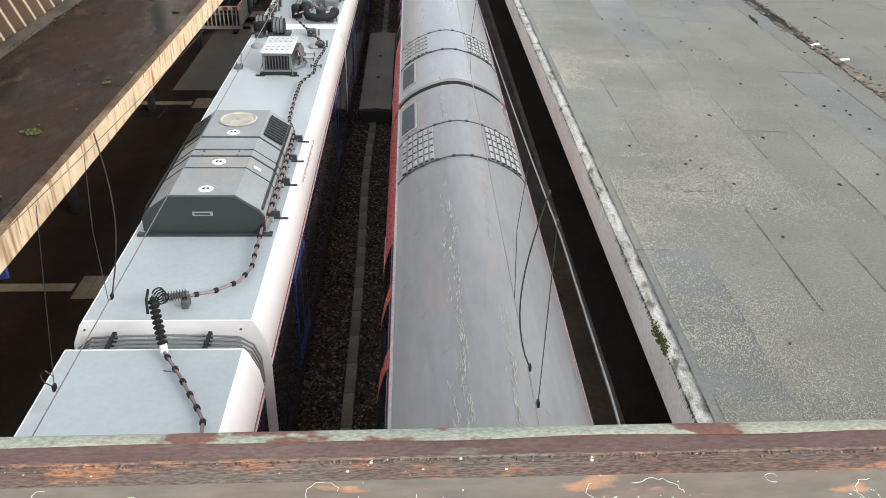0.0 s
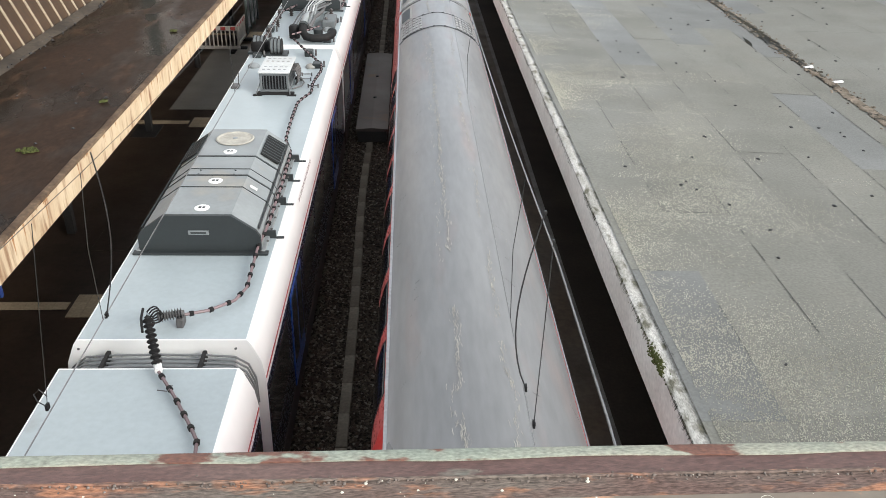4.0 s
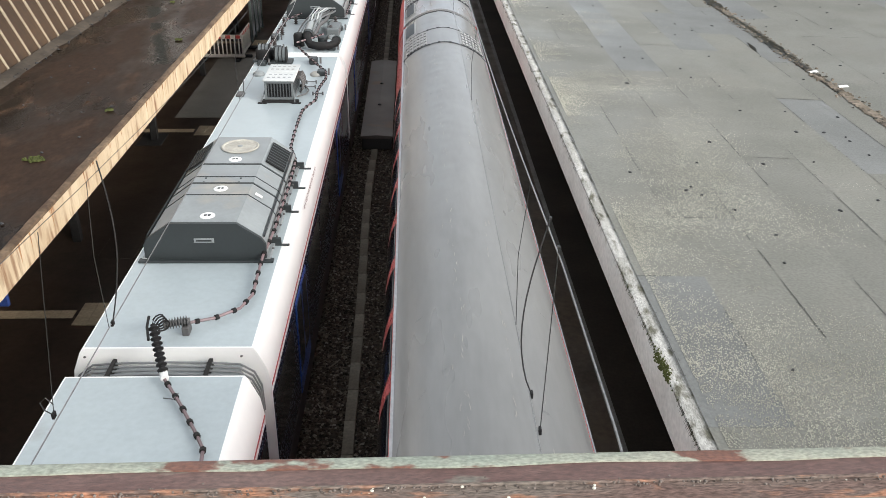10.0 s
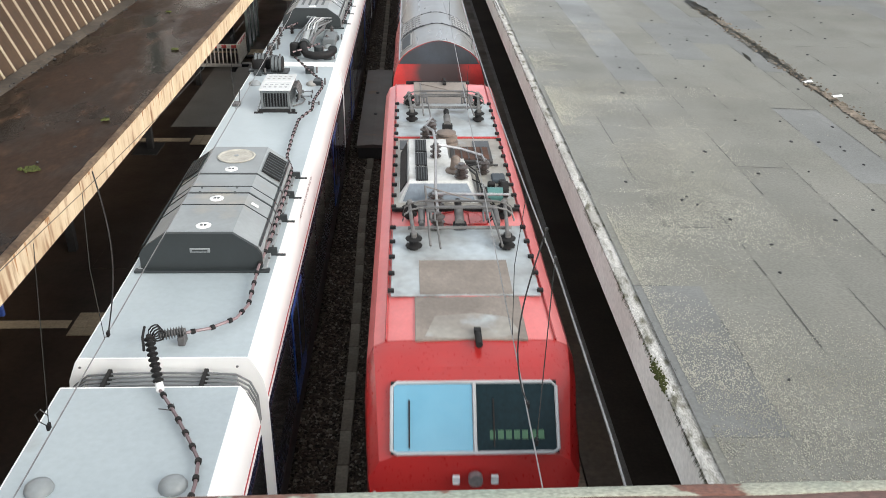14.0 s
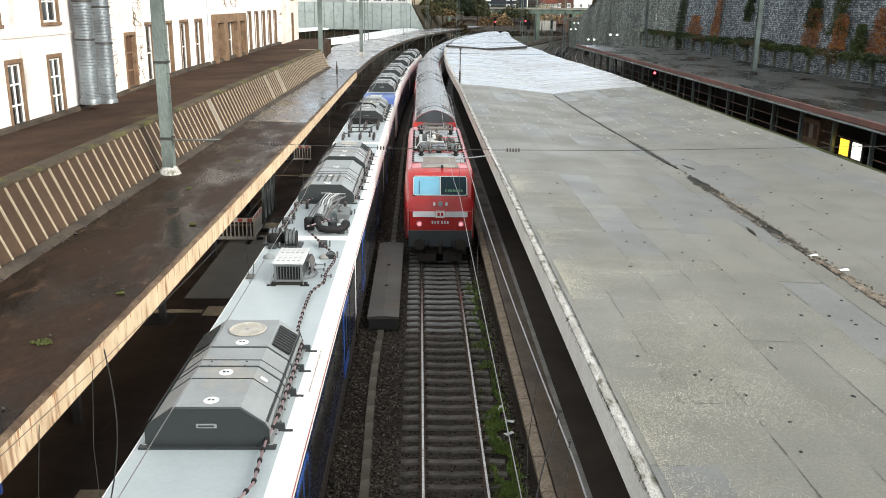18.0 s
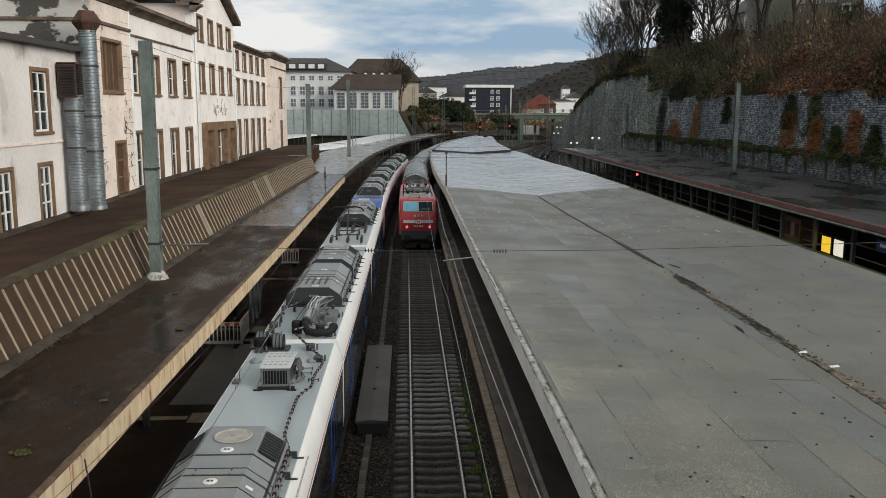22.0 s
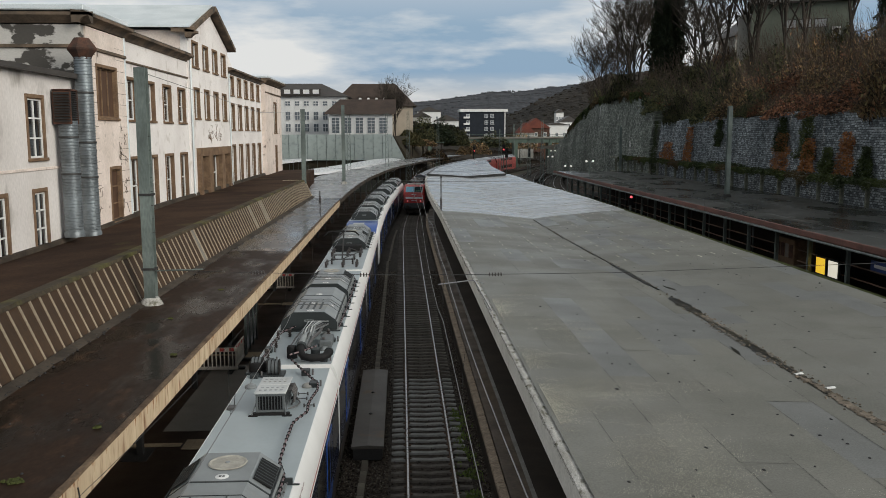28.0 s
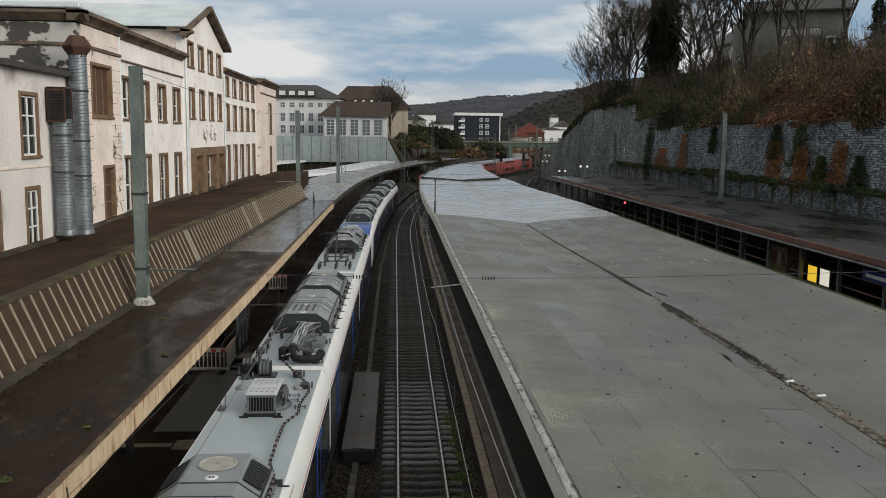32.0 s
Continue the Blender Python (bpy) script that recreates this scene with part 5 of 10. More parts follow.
# ---- parked white regional train ----
M["f_roof"] = mat("pale_grey_train_roof", (0.375, 0.425, 0.445), (0.33, 0.375, 0.395), rough=0.42, big=0.5, fine=11, grain=0.06, bump=0.03, third=(0.30, 0.31, 0.31), third_at=(0.66, 0.8), third_scale=1.3)
M["f_white"] = mat("white_train_paint", (0.84, 0.84, 0.83), (0.79, 0.79, 0.78), rough=0.4, grain=0.02, bump=0.0, fine=5, big=0.8)
M["f_red"] = mat("red_pinstripe", (0.42, 0.03, 0.035), rough=0.4, bump=0)
M["f_blue"] = mat("blue_train_paint", (0.018, 0.085, 0.36), (0.014, 0.065, 0.28), rough=0.3, coat=0.3, grain=0.06, bump=0.02)
M["f_bluecab"] = mat("mid_blue_cab_roof", (0.05, 0.11, 0.36), (0.04, 0.09, 0.3), rough=0.35, coat=0.3, grain=0.08, bump=0.02)
M["f_glass"] = mat("black_train_glass", (0.012, 0.013, 0.016), rough=0.08, bump=0, coat=0.5)
M["f_ac"] = mat("grey_roof_unit_cover", (0.25, 0.27, 0.275), (0.195, 0.21, 0.215), rough=0.45, big=0.9, fine=12, grain=0.1, bump=0.05, third=(0.31, 0.285, 0.24), third_at=(0.58, 0.76), third_scale=0.9)
M["f_dust"] = mat("dusty_beige_disc", (0.42, 0.40, 0.35), (0.30, 0.285, 0.25), rough=0.7, grain=0.15, big=3)
M["f_finblade"] = mat("dull_blue_grey_fin", (0.065, 0.073, 0.077), (0.04, 0.045, 0.048), rough=0.5, grain=0.12)
M["f_acdark"] = mat("dark_grey_unit_end", (0.028, 0.034, 0.036), (0.020, 0.024, 0.025), rough=0.5, grain=0.12, bump=0.05)
M["f_acmid"] = mat("mid_grey_box_frame", (0.125, 0.138, 0.142), (0.09, 0.10, 0.103), rough=0.5, grain=0.12)
M["f_skirt"] = mat("dark_underframe", (0.03, 0.03, 0.032), (0.045, 0.035, 0.028), rough=0.8, grain=0.3)
M["black"] = mat("black_rubber", (0.012, 0.012, 0.013), (0.020, 0.019, 0.018), rough=0.65, grain=0.3, spec=0.2)
M["copper"] = mat("reddish_cable_clamp", (0.16, 0.045, 0.035), rough=0.5)
M["cable_pink"] = mat("mauve_grey_cable", (0.22, 0.155, 0.16), (0.15, 0.105, 0.11), rough=0.5, grain=0.15, bump=0.03)
M["cable"] = mat("grey_roof_cable", (0.10, 0.10, 0.10), (0.075, 0.07, 0.07), rough=0.5, grain=0.15, bump=0.03)

M["f_hose"] = mat("grey_jumper_hose", (0.20, 0.21, 0.215), (0.13, 0.135, 0.14), rough=0.4, grain=0.1, bump=0)
M["f_band"] = mat("dark_blue_window_band", (0.010, 0.016, 0.045), (0.008, 0.010, 0.02), rough=0.25, grain=0.1, bump=0)
M["f_lid"] = mat("dusty_white_lid", (0.56, 0.57, 0.57), (0.45, 0.46, 0.46), rough=0.5, grain=0.1)
M["f_bel"] = mat("pale_grey_bellows", (0.30, 0.31, 0.31), (0.22, 0.225, 0.225), rough=0.6, grain=0.15, big=2)
F_SEC = [(-1.36, 0.35), (-1.44, 1.0), (-1.44, 2.95), (-1.40, 3.22), (-1.27, 3.53), (-1.22, 3.60)]
flirt = thing("regional_train", "white parked electric train with grey roof and blue doors", "train", at=(0, 0, 0))


def train_frame(y0, y1):
    a, b = on_side(y0), on_side(y1)
    h = math.degrees(math.atan2(b[0] - a[0], b[1] - a[1]))
    return pose((a[0] + b[0]) / 2, (y0 + y1) / 2, 0, 0, 0, -h), math.hypot(b[0] - a[0], b[1] - a[1]) / 2


def flirt_car(y0, y1, nose0=False, nose1=False):
    at, L = train_frame(y0, y1)
    body = Geo()
    sec = F_SEC + [(-x, z) for x, z in reversed(F_SEC)]

    def cut(y, k=1.0, top=1.0):
        return [(x * k, y, 0.35 + (z - 0.35) * top) for x, z in sec]
    rows = []
    if nose0:
        rows += [cut(-L, 0.72, 0.42), cut(-L + 0.5, 0.86, 0.62), cut(-L + 1.6, 0.95, 0.92), cut(-L + 2.4, 1, 1)]
    else:
        rows += [cut(-L)]
    if nose1:
        rows += [cut(L - 2.4, 1, 1), cut(L - 1.6, 0.95, 0.92), cut(L - 0.5, 0.86, 0.62), cut(L, 0.72, 0.42)]
    else:
        rows += [cut(L)]
    car = part("car_body", body.loft(rows), M["f_white"], flirt, "white car body", at=at, smooth=25)
    a, b = -L + (2.4 if nose0 else 0.03), L - (2.4 if nose1 else 0.03)
    part("roof_panel", Geo().box(-1.2, 1.2, a, b, 3.58, 3.606, 0.004), M["f_roof"], car, "flat pale grey roof panel")
    for s in (-1, 1):
        part("pinstripe", Geo().box(s * 1.438, s * 1.446, a, b, 2.9, 2.94), M["f_red"], car)
        part("skirt", Geo().box(s * 1.38, s * 1.452, a, b, 0.3, 0.8, 0.02), M["f_skirt"], car, "dark lower skirt")
        part("side_band", Geo().box(s * 1.40, s * 1.4475, a, b, 0.82, 2.78, 0.01), M["f_band"], car, "near-black blue window band")
    # window band and doors on both sides
    n = max(int((b - a) / 2.1), 1)
    step = (b - a) / n
    for s in (-1, 1):
        for k in range(n):
            c = a + step * (k + 0.5)
            if k % 4 == 1:
                d = part("door", Geo().box(s * 1.40, s * 1.462, c - 0.75, c + 0.75, 0.75, 2.72, 0.02), M["f_blue"], car, "blue double door")
                for dd in (-0.37, 0.37):
                    part("door_window", Geo().box(s * 1.45, s * 1.468, c + dd - 0.27, c + dd + 0.27, 1.2, 2.6, 0.02), M["f_glass"], d)
            else:
                part("side_window", Geo().box(s * 1.40, s * 1.452, c - step / 2 + 0.08, c + step / 2 - 0.08, 1.55, 2.62, 0.02), M["f_glass"], car)
    if nose0 or nose1:
        s, e = (-1, -L) if nose0 else (1, L)
        cab = Geo().loft([[(x * k, e - s * d, 0.35 + (z - 0.35) * t + 0.012) for x, z in sec[4:8]] for d, k, t in ((2.9, 1.01, 1.0), (2.3, 1.01, 1.0), (1.6, 0.96, 0.925), (1.0, 0.92, 0.79))], closed=False)
        part("cab_roof", cab, M["f_bluecab"], car, "bright blue cab roof")
        part("roof_band", Geo().box(-1.23, 1.23, min(e - s * 2.9, e - s * 4.6), max(e - s * 2.9, e - s * 4.6), 3.6, 3.625), M["f_bluecab"], car)
    for y in (-L * 0.62, L * 0.62):
        part("bogie", Geo().box(-1.1, 1.1, y - 1.3, y + 1.3, 0.05, 0.62, 0.05), M["f_skirt"], car)
    return car, at, L


CARS = [(-9, 9.72), (10.4, 26.15), (26.6, 45.3), (45.8, 66.4), (67.3, 83.2), (83.7, 99.2), (99.7, 115.2), (115.7, 131.5)]
cars = []
for i, (a, b) in enumerate(CARS):
    cars.append(flirt_car(a, b, nose0=i == 4, nose1=i in (3, 7)))
for i in (0, 1, 2, 4, 5, 6):
    a, b = CARS[i][1], CARS[i + 1][0]
    at, L = train_frame(a, b)
    part("gangway", Geo().loft([[(x * 0.80, y, 0.5 + (z - 0.5) * 0.90) for x, z in F_SEC + [(-x, z) for x, z in reversed(F_SEC)]] for y in (-L, L)]), M["f_bel"], flirt, "pale grey gangway bellows", at=at)


def car_of(y):
    for (car, at, L), (a, b) in zip(cars, CARS):
        if a <= y <= b:
            return car, y - (a + b) / 2
    return cars[0][0], y


AC_SEC = [(-1.02, 0.0), (-1.02, 0.30), (-0.95, 0.42), (-0.56, 0.70), (0.56, 0.70), (0.95, 0.42), (1.02, 0.30), (1.02, 0.0)]
DISC = Geo().lathe((0, 0, 0), [(0.13, 0), (0.13, 0.006), (0.12, 0.012)], 16).mesh("round_mark", M["white"])
DOTS = Geo().box(-0.055, -0.01, -0.03, 0.03, 0.012, 0.016).box(0.01, 0.055, -0.03, 0.03, 0.012, 0.016).mesh("mark_dots", M["f_acdark"])


def ac_unit(y0, y1, fan=True, scale=1.0):
    car, c0 = car_of((y0 + y1) / 2)
    n, L = (y1 - y0), (y1 - y0)
    u = part("roof_unit", Geo().loft([[(x * 0.96, 0.0, z * 0.98) for x, z in AC_SEC], [(x, 0.06, z) for x, z in AC_SEC], [(x, L - 0.06, z) for x, z in AC_SEC], [(x * 0.96, L, z * 0.98) for x, z in AC_SEC]]), M["f_ac"], car, "faceted grey air-conditioning unit with sloping sides", smooth=15, at=(0, c0 - L / 2, 3.6))
    part("unit_end", Geo().prism([(x * 1.01, z + (0.012 if z > 0.2 else 0.004)) for x, z in AC_SEC], "y", -0.05, 0.02), M["f_acdark"], u, "dark grey end plate")
    part("unit_foot", Geo().box(-1.09, -1.0, -0.06, L, 0, 0.06, 0.01).box(1.0, 1.09, -0.06, L, 0, 0.06, 0.01), M["f_ac"], u)
    part("end_flange", Geo().box(-1.13, 1.15, -0.15, -0.02, 0.01, 0.05, 0.005), M["f_acdark"], u, "dark flange across the unit's foot")
    for yy in (0.12, 0.45, 0.72, 0.97):
        part("foot_bracket", Geo().box(1.02, 1.20, L * yy, L * yy + 0.05, 0, 0.16, 0.01).box(1.16, 1.34, L * yy, L * yy + 0.05, 0, 0.03, 0.005), M["f_acdark"], u)
    part("name_plate", Geo().box(-0.17, 0.17, -0.062, -0.05, 0.36, 0.44, 0.004), M["f_ac"], u)
    part("plate_print", Geo().box(-0.13, 0.13, -0.068, -0.062, 0.385, 0.415), M["f_acdark"], u)
    for t, w in ((0.276, 0.018), (0.40, 0.045), (0.476, 0.014), (0.623, 0.05)):
        seam = [(x * 1.004, z + 0.012) for x, z in AC_SEC[1:7]]
        part("cover_seam", Geo().loft([[(x, L * t, z), (x, L * t + w, z), (x, L * t + w, z - 0.03), (x, L * t, z - 0.03)] for x, z in seam], closed=True), M["f_acdark"], u, smooth=0)
    for t in (0.045, 0.32, 0.665):
        m = part("round_mark", DISC, None, u, at=(0.02, L * t + 0.1, 0.70))
        part("mark_dots", DOTS, None, m)
    for t in (0.41, 0.455):
        for x in (-0.35, 0.3):
            part("lid_screw", Geo().lathe((x, L * t + 0.02, 0.70), [(0.018, 0), (0.018, 0.012), (0.008, 0.018)], 6), M["f_acdark"], u)
    part("notice_sticker", Geo().loft([[(0.66, y, 0.645), (0.78, y, 0.565), (0.78, y, 0.57), (0.66, y, 0.65)] for y in (L * 0.31, L * 0.31 + 0.1)]), M["white"], u, "small white sticker")
    if not fan:
        for k in range(4):
            part("roof_slit", Geo().box(-0.42 + 0.24 * k, -0.34 + 0.24 * k, L * 0.12, L * 0.36, 0.70, 0.712), M["f_acdark"], u, "dark roof slit")
    if fan:
        f = part("fan_ring", Geo().lathe((0, L - 0.62, 0.69), [(0.36, 0), (0.385, 0.03), (0.36, 0.045), (0.325, 0.03), (0.315, 0.006)], 28), M["f_dust"], u, "dusty ring round the fan")
        part("fan_cover", Geo().lathe((0, L - 0.62, 0.702), [(0.33, 0), (0.325, 0.014), (0.12, 0.022), (0.02, 0.023)], 24), M["f_dust"], f, "dusty beige disc over the fan")
        part("fan_hub", Geo().lathe((0, L - 0.62, 0.722), [(0.05, 0), (0.05, 0.012), (0.02, 0.016)], 14), M["f_ac"], f)
        for s in (-1, 1):
            gr = part("side_grille", Geo().loft([[(s * 0.62, y, 0.675), (s * 0.96, y, 0.45), (s * 0.97, y, 0.465), (s * 0.63, y, 0.69)] for y in (L - 1.35, L - 0.3)]), M["black"], u, "black louvred side grille", smooth=0)
            for k in range(8):
                y = L - 1.3 + 0.125 * k
                part("grille_bar", Geo().loft([[(s * 0.62, yy, 0.69), (s * 0.965, yy, 0.465), (s * 0.975, yy, 0.475), (s * 0.63, yy, 0.70)] for yy in (y, y + 0.03)]), M["f_acdark"], gr, smooth=0)
    for s in (-1, 1):
        part("lid_edge", Geo().loft([[(s * 0.985, y, 0.43), (s * 1.0, y, 0.43), (s * 1.0, y, 0.39), (s * 0.985, y, 0.39)] for y in (0.1, L - 0.1)]), M["f_acdark"], u)
    for k in range(9):
        y = L * (k + 0.5) / 9
        for s in (-1, 1):
            part("unit_bolt", Geo().lathe((s * 1.1, y, 0.09), [(0.022, 0), (0.022, 0.02), (0.01, 0.028)], 6), M["cable"], u)
    return u


ac_unit(13.08, 17.25)
ac_unit(31.3, 36.6, fan=False)
ac_unit(37.4, 41.6)
ac_unit(54.0, 58.8)
ac_unit(58.9, 62.6, fan=False)
for y in (73, 79.5, 88, 94, 103.5, 109.5, 119, 125):
    ac_unit(y, y + 4.6, fan=False)


def fin_box(y, x=0.05):
    car, c = car_of(y)
    b = part("fin_box", Geo().box(-0.33, 0.33, 0.03, 1.36, 0.10, 0.54, 0.02), M["black"], car, "dark slatted converter box under two pale lids", at=(x, c, 3.6))
    for xa in (-0.37, 0.31):
        for ya in (0.0, 1.33):
            part("corner_post", Geo().box(xa, xa + 0.06, ya, ya + 0.06, 0.06, 0.56, 0.008), M["f_acmid"], b)
    for za in (0.07, 0.50):
        part("frame_rail", Geo().box(-0.37, 0.37, -0.012, 0.05, za, za + 0.06, 0.008).box(0.31, 0.382, 0.0, 1.39, za, za + 0.06, 0.008), M["f_acmid"], b)
    for k in range(8):
        part("cooling_fin", Geo().box(-0.285 + 0.077 * k, -0.262 + 0.077 * k, -0.004, 0.05, 0.13, 0.50), M["f_finblade"], b)
    for k in range(12):
        part("cooling_fin", Geo().box(0.32, 0.372, 0.12 + 0.10 * k, 0.14 + 0.10 * k, 0.13, 0.50), M["f_finblade"], b)
    for ya, yb in ((-0.05, 0.66), (0.71, 1.42)):
        lid = part("box_lid", Geo().box(-0.40, 0.41, ya, yb, 0.565, 0.61, 0.012), M["f_lid"], b, "pale lid with a row of slots")
        for k in range(5):
            part("lid_slot", Geo().box(-0.31 + 0.135 * k, -0.24 + 0.135 * k, ya + 0.20, ya + 0.27, 0.61, 0.616).box(-0.30 + 0.135 * k, -0.22 + 0.135 * k, ya + 0.45, ya + 0.49, 0.61, 0.616), M["f_ac"], lid)
    part("box_skid", Geo().box(-0.48, 0.50, -0.08, 0.06, 0, 0.07, 0.01), M["black"], b)
    part("box_skid", Geo().box(-0.48, 0.50, 1.30, 1.42, 0, 0.07, 0.01), M["black"], b)
    for sx in (-0.47, 0.40):
        part("box_strut", Geo().rod((sx, -0.1, 0.03), (sx + (0.1 if sx < 0 else -0.04), 0.12, 0.30), 0.018, n=6), M["f_acmid"], b)
        part("box_foot", Geo().box(sx - 0.08, sx + 0.16, -0.16, -0.06, 0, 0.03, 0.005), M["black"], b)
    for k in range(5):
        yy = 0.75 + 0.14 * k
        part("box_pipe", Geo().tube([(0.37, yy, 0.42), (0.46, yy, 0.45), (0.52, yy + 0.02, 0.30), (0.50, yy + 0.03, 0.10), (0.44, yy + 0.05, 0.03)], 0.032), M["cable"], b)
    part("box_hose", Geo().tube([(0.40, 0.4, 0.03), (0.62, 0.55, 0.06), (0.66, 0.9, 0.05), (0.55, 1.2, 0.06)], 0.02), M["cable"], b)


fin_box(21.7)
fin_box(63.2)


def dome(y, x, r=0.17):
    car, c = car_of(y)
    part("antenna_dome", Geo().lathe((x, c, 3.605), [(r, 0), (r, 0.03), (r * 0.9, 0.07), (r * 0.5, 0.11), (0.03, 0.12)], 14), M["f_ac"], car)


for y, x in ((24.15, 0.74), (24.15, -0.88), (7.72, -0.75), (7.74, 0.78), (28.4, 0.85), (30.6, 0.7), (42.8, 0.8)):
    dome(y, x)


def insulator(parent, base, h=0.34, r=0.075, n=5, material="insulator", tilt=None):
    rings = [(r * 0.55, 0)]
    for k in range(n):
        z = h * (k + 0.25) / n
        rings += [(r * 0.55, z), (r, z + h / n * 0.25), (r, z + h / n * 0.4), (r * 0.55, z + h / n * 0.65)]
    rings += [(r * 0.5, h), (r * 0.5, h + 0.03)]
    return part("insulator", Geo().lathe((0, 0, 0), rings, 10), M[material], parent, at=tilt or base, label="ribbed insulator")


def chain_cable(parent, pts, r=0.024, every=0.3, clamp="copper"):
    cab = part("roof_cable", Geo().tube(pts, r), M["cable_pink"], parent, "mauve-grey roof cable held by black clamps")
    pts = [Vector(p) for p in pts]
    done = 0.12
    for p, q in zip(pts, pts[1:]):
        d = (q - p).length
        while done < d:
            c = p.lerp(q, done / d)
            u = (q - p).normalized()
            part("cable_clamp", Geo().rod(c - u * 0.03, c + u * 0.03, r * 1.75, n=7), M["black"], cab)
            done += every
        done -= d
    return cab


def coil(parent, p, q, r=0.07, turns=7):
    p, q = Vector(p), Vector(q)
    d = (q - p).normalized()
    u = d.orthogonal().normalized()
    w = d.cross(u)
    n = turns * 10
    pts = [p.lerp(q, k / n) + (u * math.cos(2 * math.pi * k / 10) + w * math.sin(2 * math.pi * k / 10)) * r for k in range(n + 1)]
    return part("spring_coil", Geo().tube(pts, 0.012, 5), M["black"], parent, "black coiled high-voltage lead")


# high-voltage lead across the gap between the first two cars
B, A = cars[1][0], cars[0][0]
bc = (10.4 + 26.15) / 2
ac = (-9 + 9.72) / 2
ox = 3.57
chain_cable(B, [(0.22, 10.86 - bc, 3.74), (0.55, 11.05 - bc, 3.70), (0.88, 11.35 - bc, 3.69), (1.0, 11.75 - bc, 3.69), (0.98, 12.4 - bc, 3.70), (0.98, 12.95 - bc, 3.74), (1.09, 13.6 - bc, 3.90), (1.10, 15.6 - bc, 3.92), (1.05, 17.0 - bc, 3.86), (0.78, 18.2 - bc, 3.70), (0.74, 19.5 - bc, 3.69)], every=0.3)
insulator(B, None, tilt=pose(-0.12, 10.7 - bc, 3.8, 0, 90, 20), h=0.36, r=0.085, n=9, material="cable")
part("insulator_foot", Geo().box(0.14, 0.24, 10.7 - bc, 10.9 - bc, 3.6, 3.75, 0.01), M["cable"], B)
coil(B, (-0.20, 10.74 - bc, 3.88), (-0.05, 10.56 - bc, 3.86), 0.095, 4)
part("lead_loop", Geo().tube([(-0.3, 10.7 - bc, 3.95), (-0.28, 10.5 - bc, 3.9), (-0.2, 10.25 - bc, 3.84)], 0.02), M["black"], B)
insulator(A, None, tilt=pose(0.16, 9.6 - ac, 3.74, -58, 0, 22), h=0.72, r=0.075, n=9, material="black")
part("lead_collar", Geo().rod((0.14, 9.66 - ac, 3.73), (0.2, 9.5 - ac, 3.71), 0.055), M["f_white"], A)
chain_cable(A, [(0.2, 9.5 - ac, 3.70), (0.52, 9.0 - ac, 3.68), (0.83, 8.45 - ac, 3.68), (1.0, 8.12 - ac, 3.68), (1.05, 7.7 - ac, 3.68), (1.0, 5.0 - ac, 3.68)], every=0.3)
part("stray_lead", Geo().tube([(0.28, 9.1 - ac, 3.7), (0.42, 9.05 - ac, 3.72), (0.45, 9.2 - ac, 3.70)], 0.008), M["cable"], A)
g_at, g_l = train_frame(9.72, 10.4)
jump = part("cable_tray", Geo().box(-1.05, 1.05, -0.30, 0.30, 3.27, 3.33, 0.01), M["f_ac"], flirt, "grey cables arched across the gap between cars", at=g_at)
for k in range(6):
    z = 3.41 + 0.008 * k
    yy = -0.24 + 0.085 * k
    part("jumper_cable", Geo().tube([(-1.36, yy, 3.12), (-1.26, yy, z - 0.2), (-1.05, yy, z - 0.03), (-0.6, yy, z), (0.0, yy, z + 0.01), (0.6, yy, z), (1.05, yy, z - 0.03), (1.24, yy, z - 0.16), (1.33, yy, 3.05), (1.34, yy, 2.6)], 0.016, 6), M["f_hose"], jump)
for x in (-0.75, 0.62):
    part("cable_comb", Geo().box(x - 0.03, x + 0.03, -0.27, 0.27, 3.34, 3.475, 0.008), M["black"], jump)
for k in range(3):
    part("gutter_bolt", Geo().lathe((-1.1 + 1.1 * k, 0.1, 3.61), [(0.02, 0), (0.02, 0.015)], 6), M["cable"], jump)

# pipework, blowers and resistors further along
C, cc = cars[2][0], (26.6 + 45.3) / 2


def blower(parent, x, y):
    b = part("blower", Geo().rod((x - 0.16, y, 3.86), (x + 0.16, y, 3.86), 0.23, n=18), M["f_acmid"], parent, "black drum blower")
    for k in range(4):
        part("blower_rib", Geo().rod((x - 0.17 + 0.105 * k, y, 3.86), (x - 0.15 + 0.105 * k, y, 3.86), 0.25, n=18), M["black"], b)
    part("blower_foot", Geo().box(x - 0.32, x + 0.32, y - 0.3, y + 0.3, 3.6, 3.68, 0.01), M["f_acdark"], b)


blower(B, -0.40, 25.4 - bc)
blower(B, -0.95, 25.75 - bc)
part("drum_housing", Geo().lathe((-0.93, 25.7 - bc, 3.6), [(0.28, 0), (0.28, 0.30), (0.24, 0.36), (0.1, 0.38)], 18), M["black"], B, "black round drum")
part("bent_pipe", Geo().tube([(0.18, 27.35 - cc, 4.0), (0.20, 27.0 - cc, 3.92), (0.30, 26.85 - cc, 3.80), (0.55, 26.80 - cc, 3.76), (0.92, 26.82 - cc, 3.78), (1.06, 26.95 - cc, 3.82), (1.08, 27.25 - cc, 3.84)], 0.125, 12), M["black"], C, "thick bent black pipe")
part("pipe_collar", Geo().rod((0.18, 27.30 - cc, 3.98), (0.19, 27.42 - cc, 4.02), 0.16, n=14).rod((1.08, 27.2 - cc, 3.84), (1.08, 27.3 - cc, 3.84), 0.15, n=14), M["f_acdark"], C)
part("filter_pot", Geo().lathe((-0.12, 27.4 - cc, 3.62), [(0.17, 0), (0.17, 0.34), (0.13, 0.40), (0.04, 0.42)], 14), M["black"], C, "black filter pot")
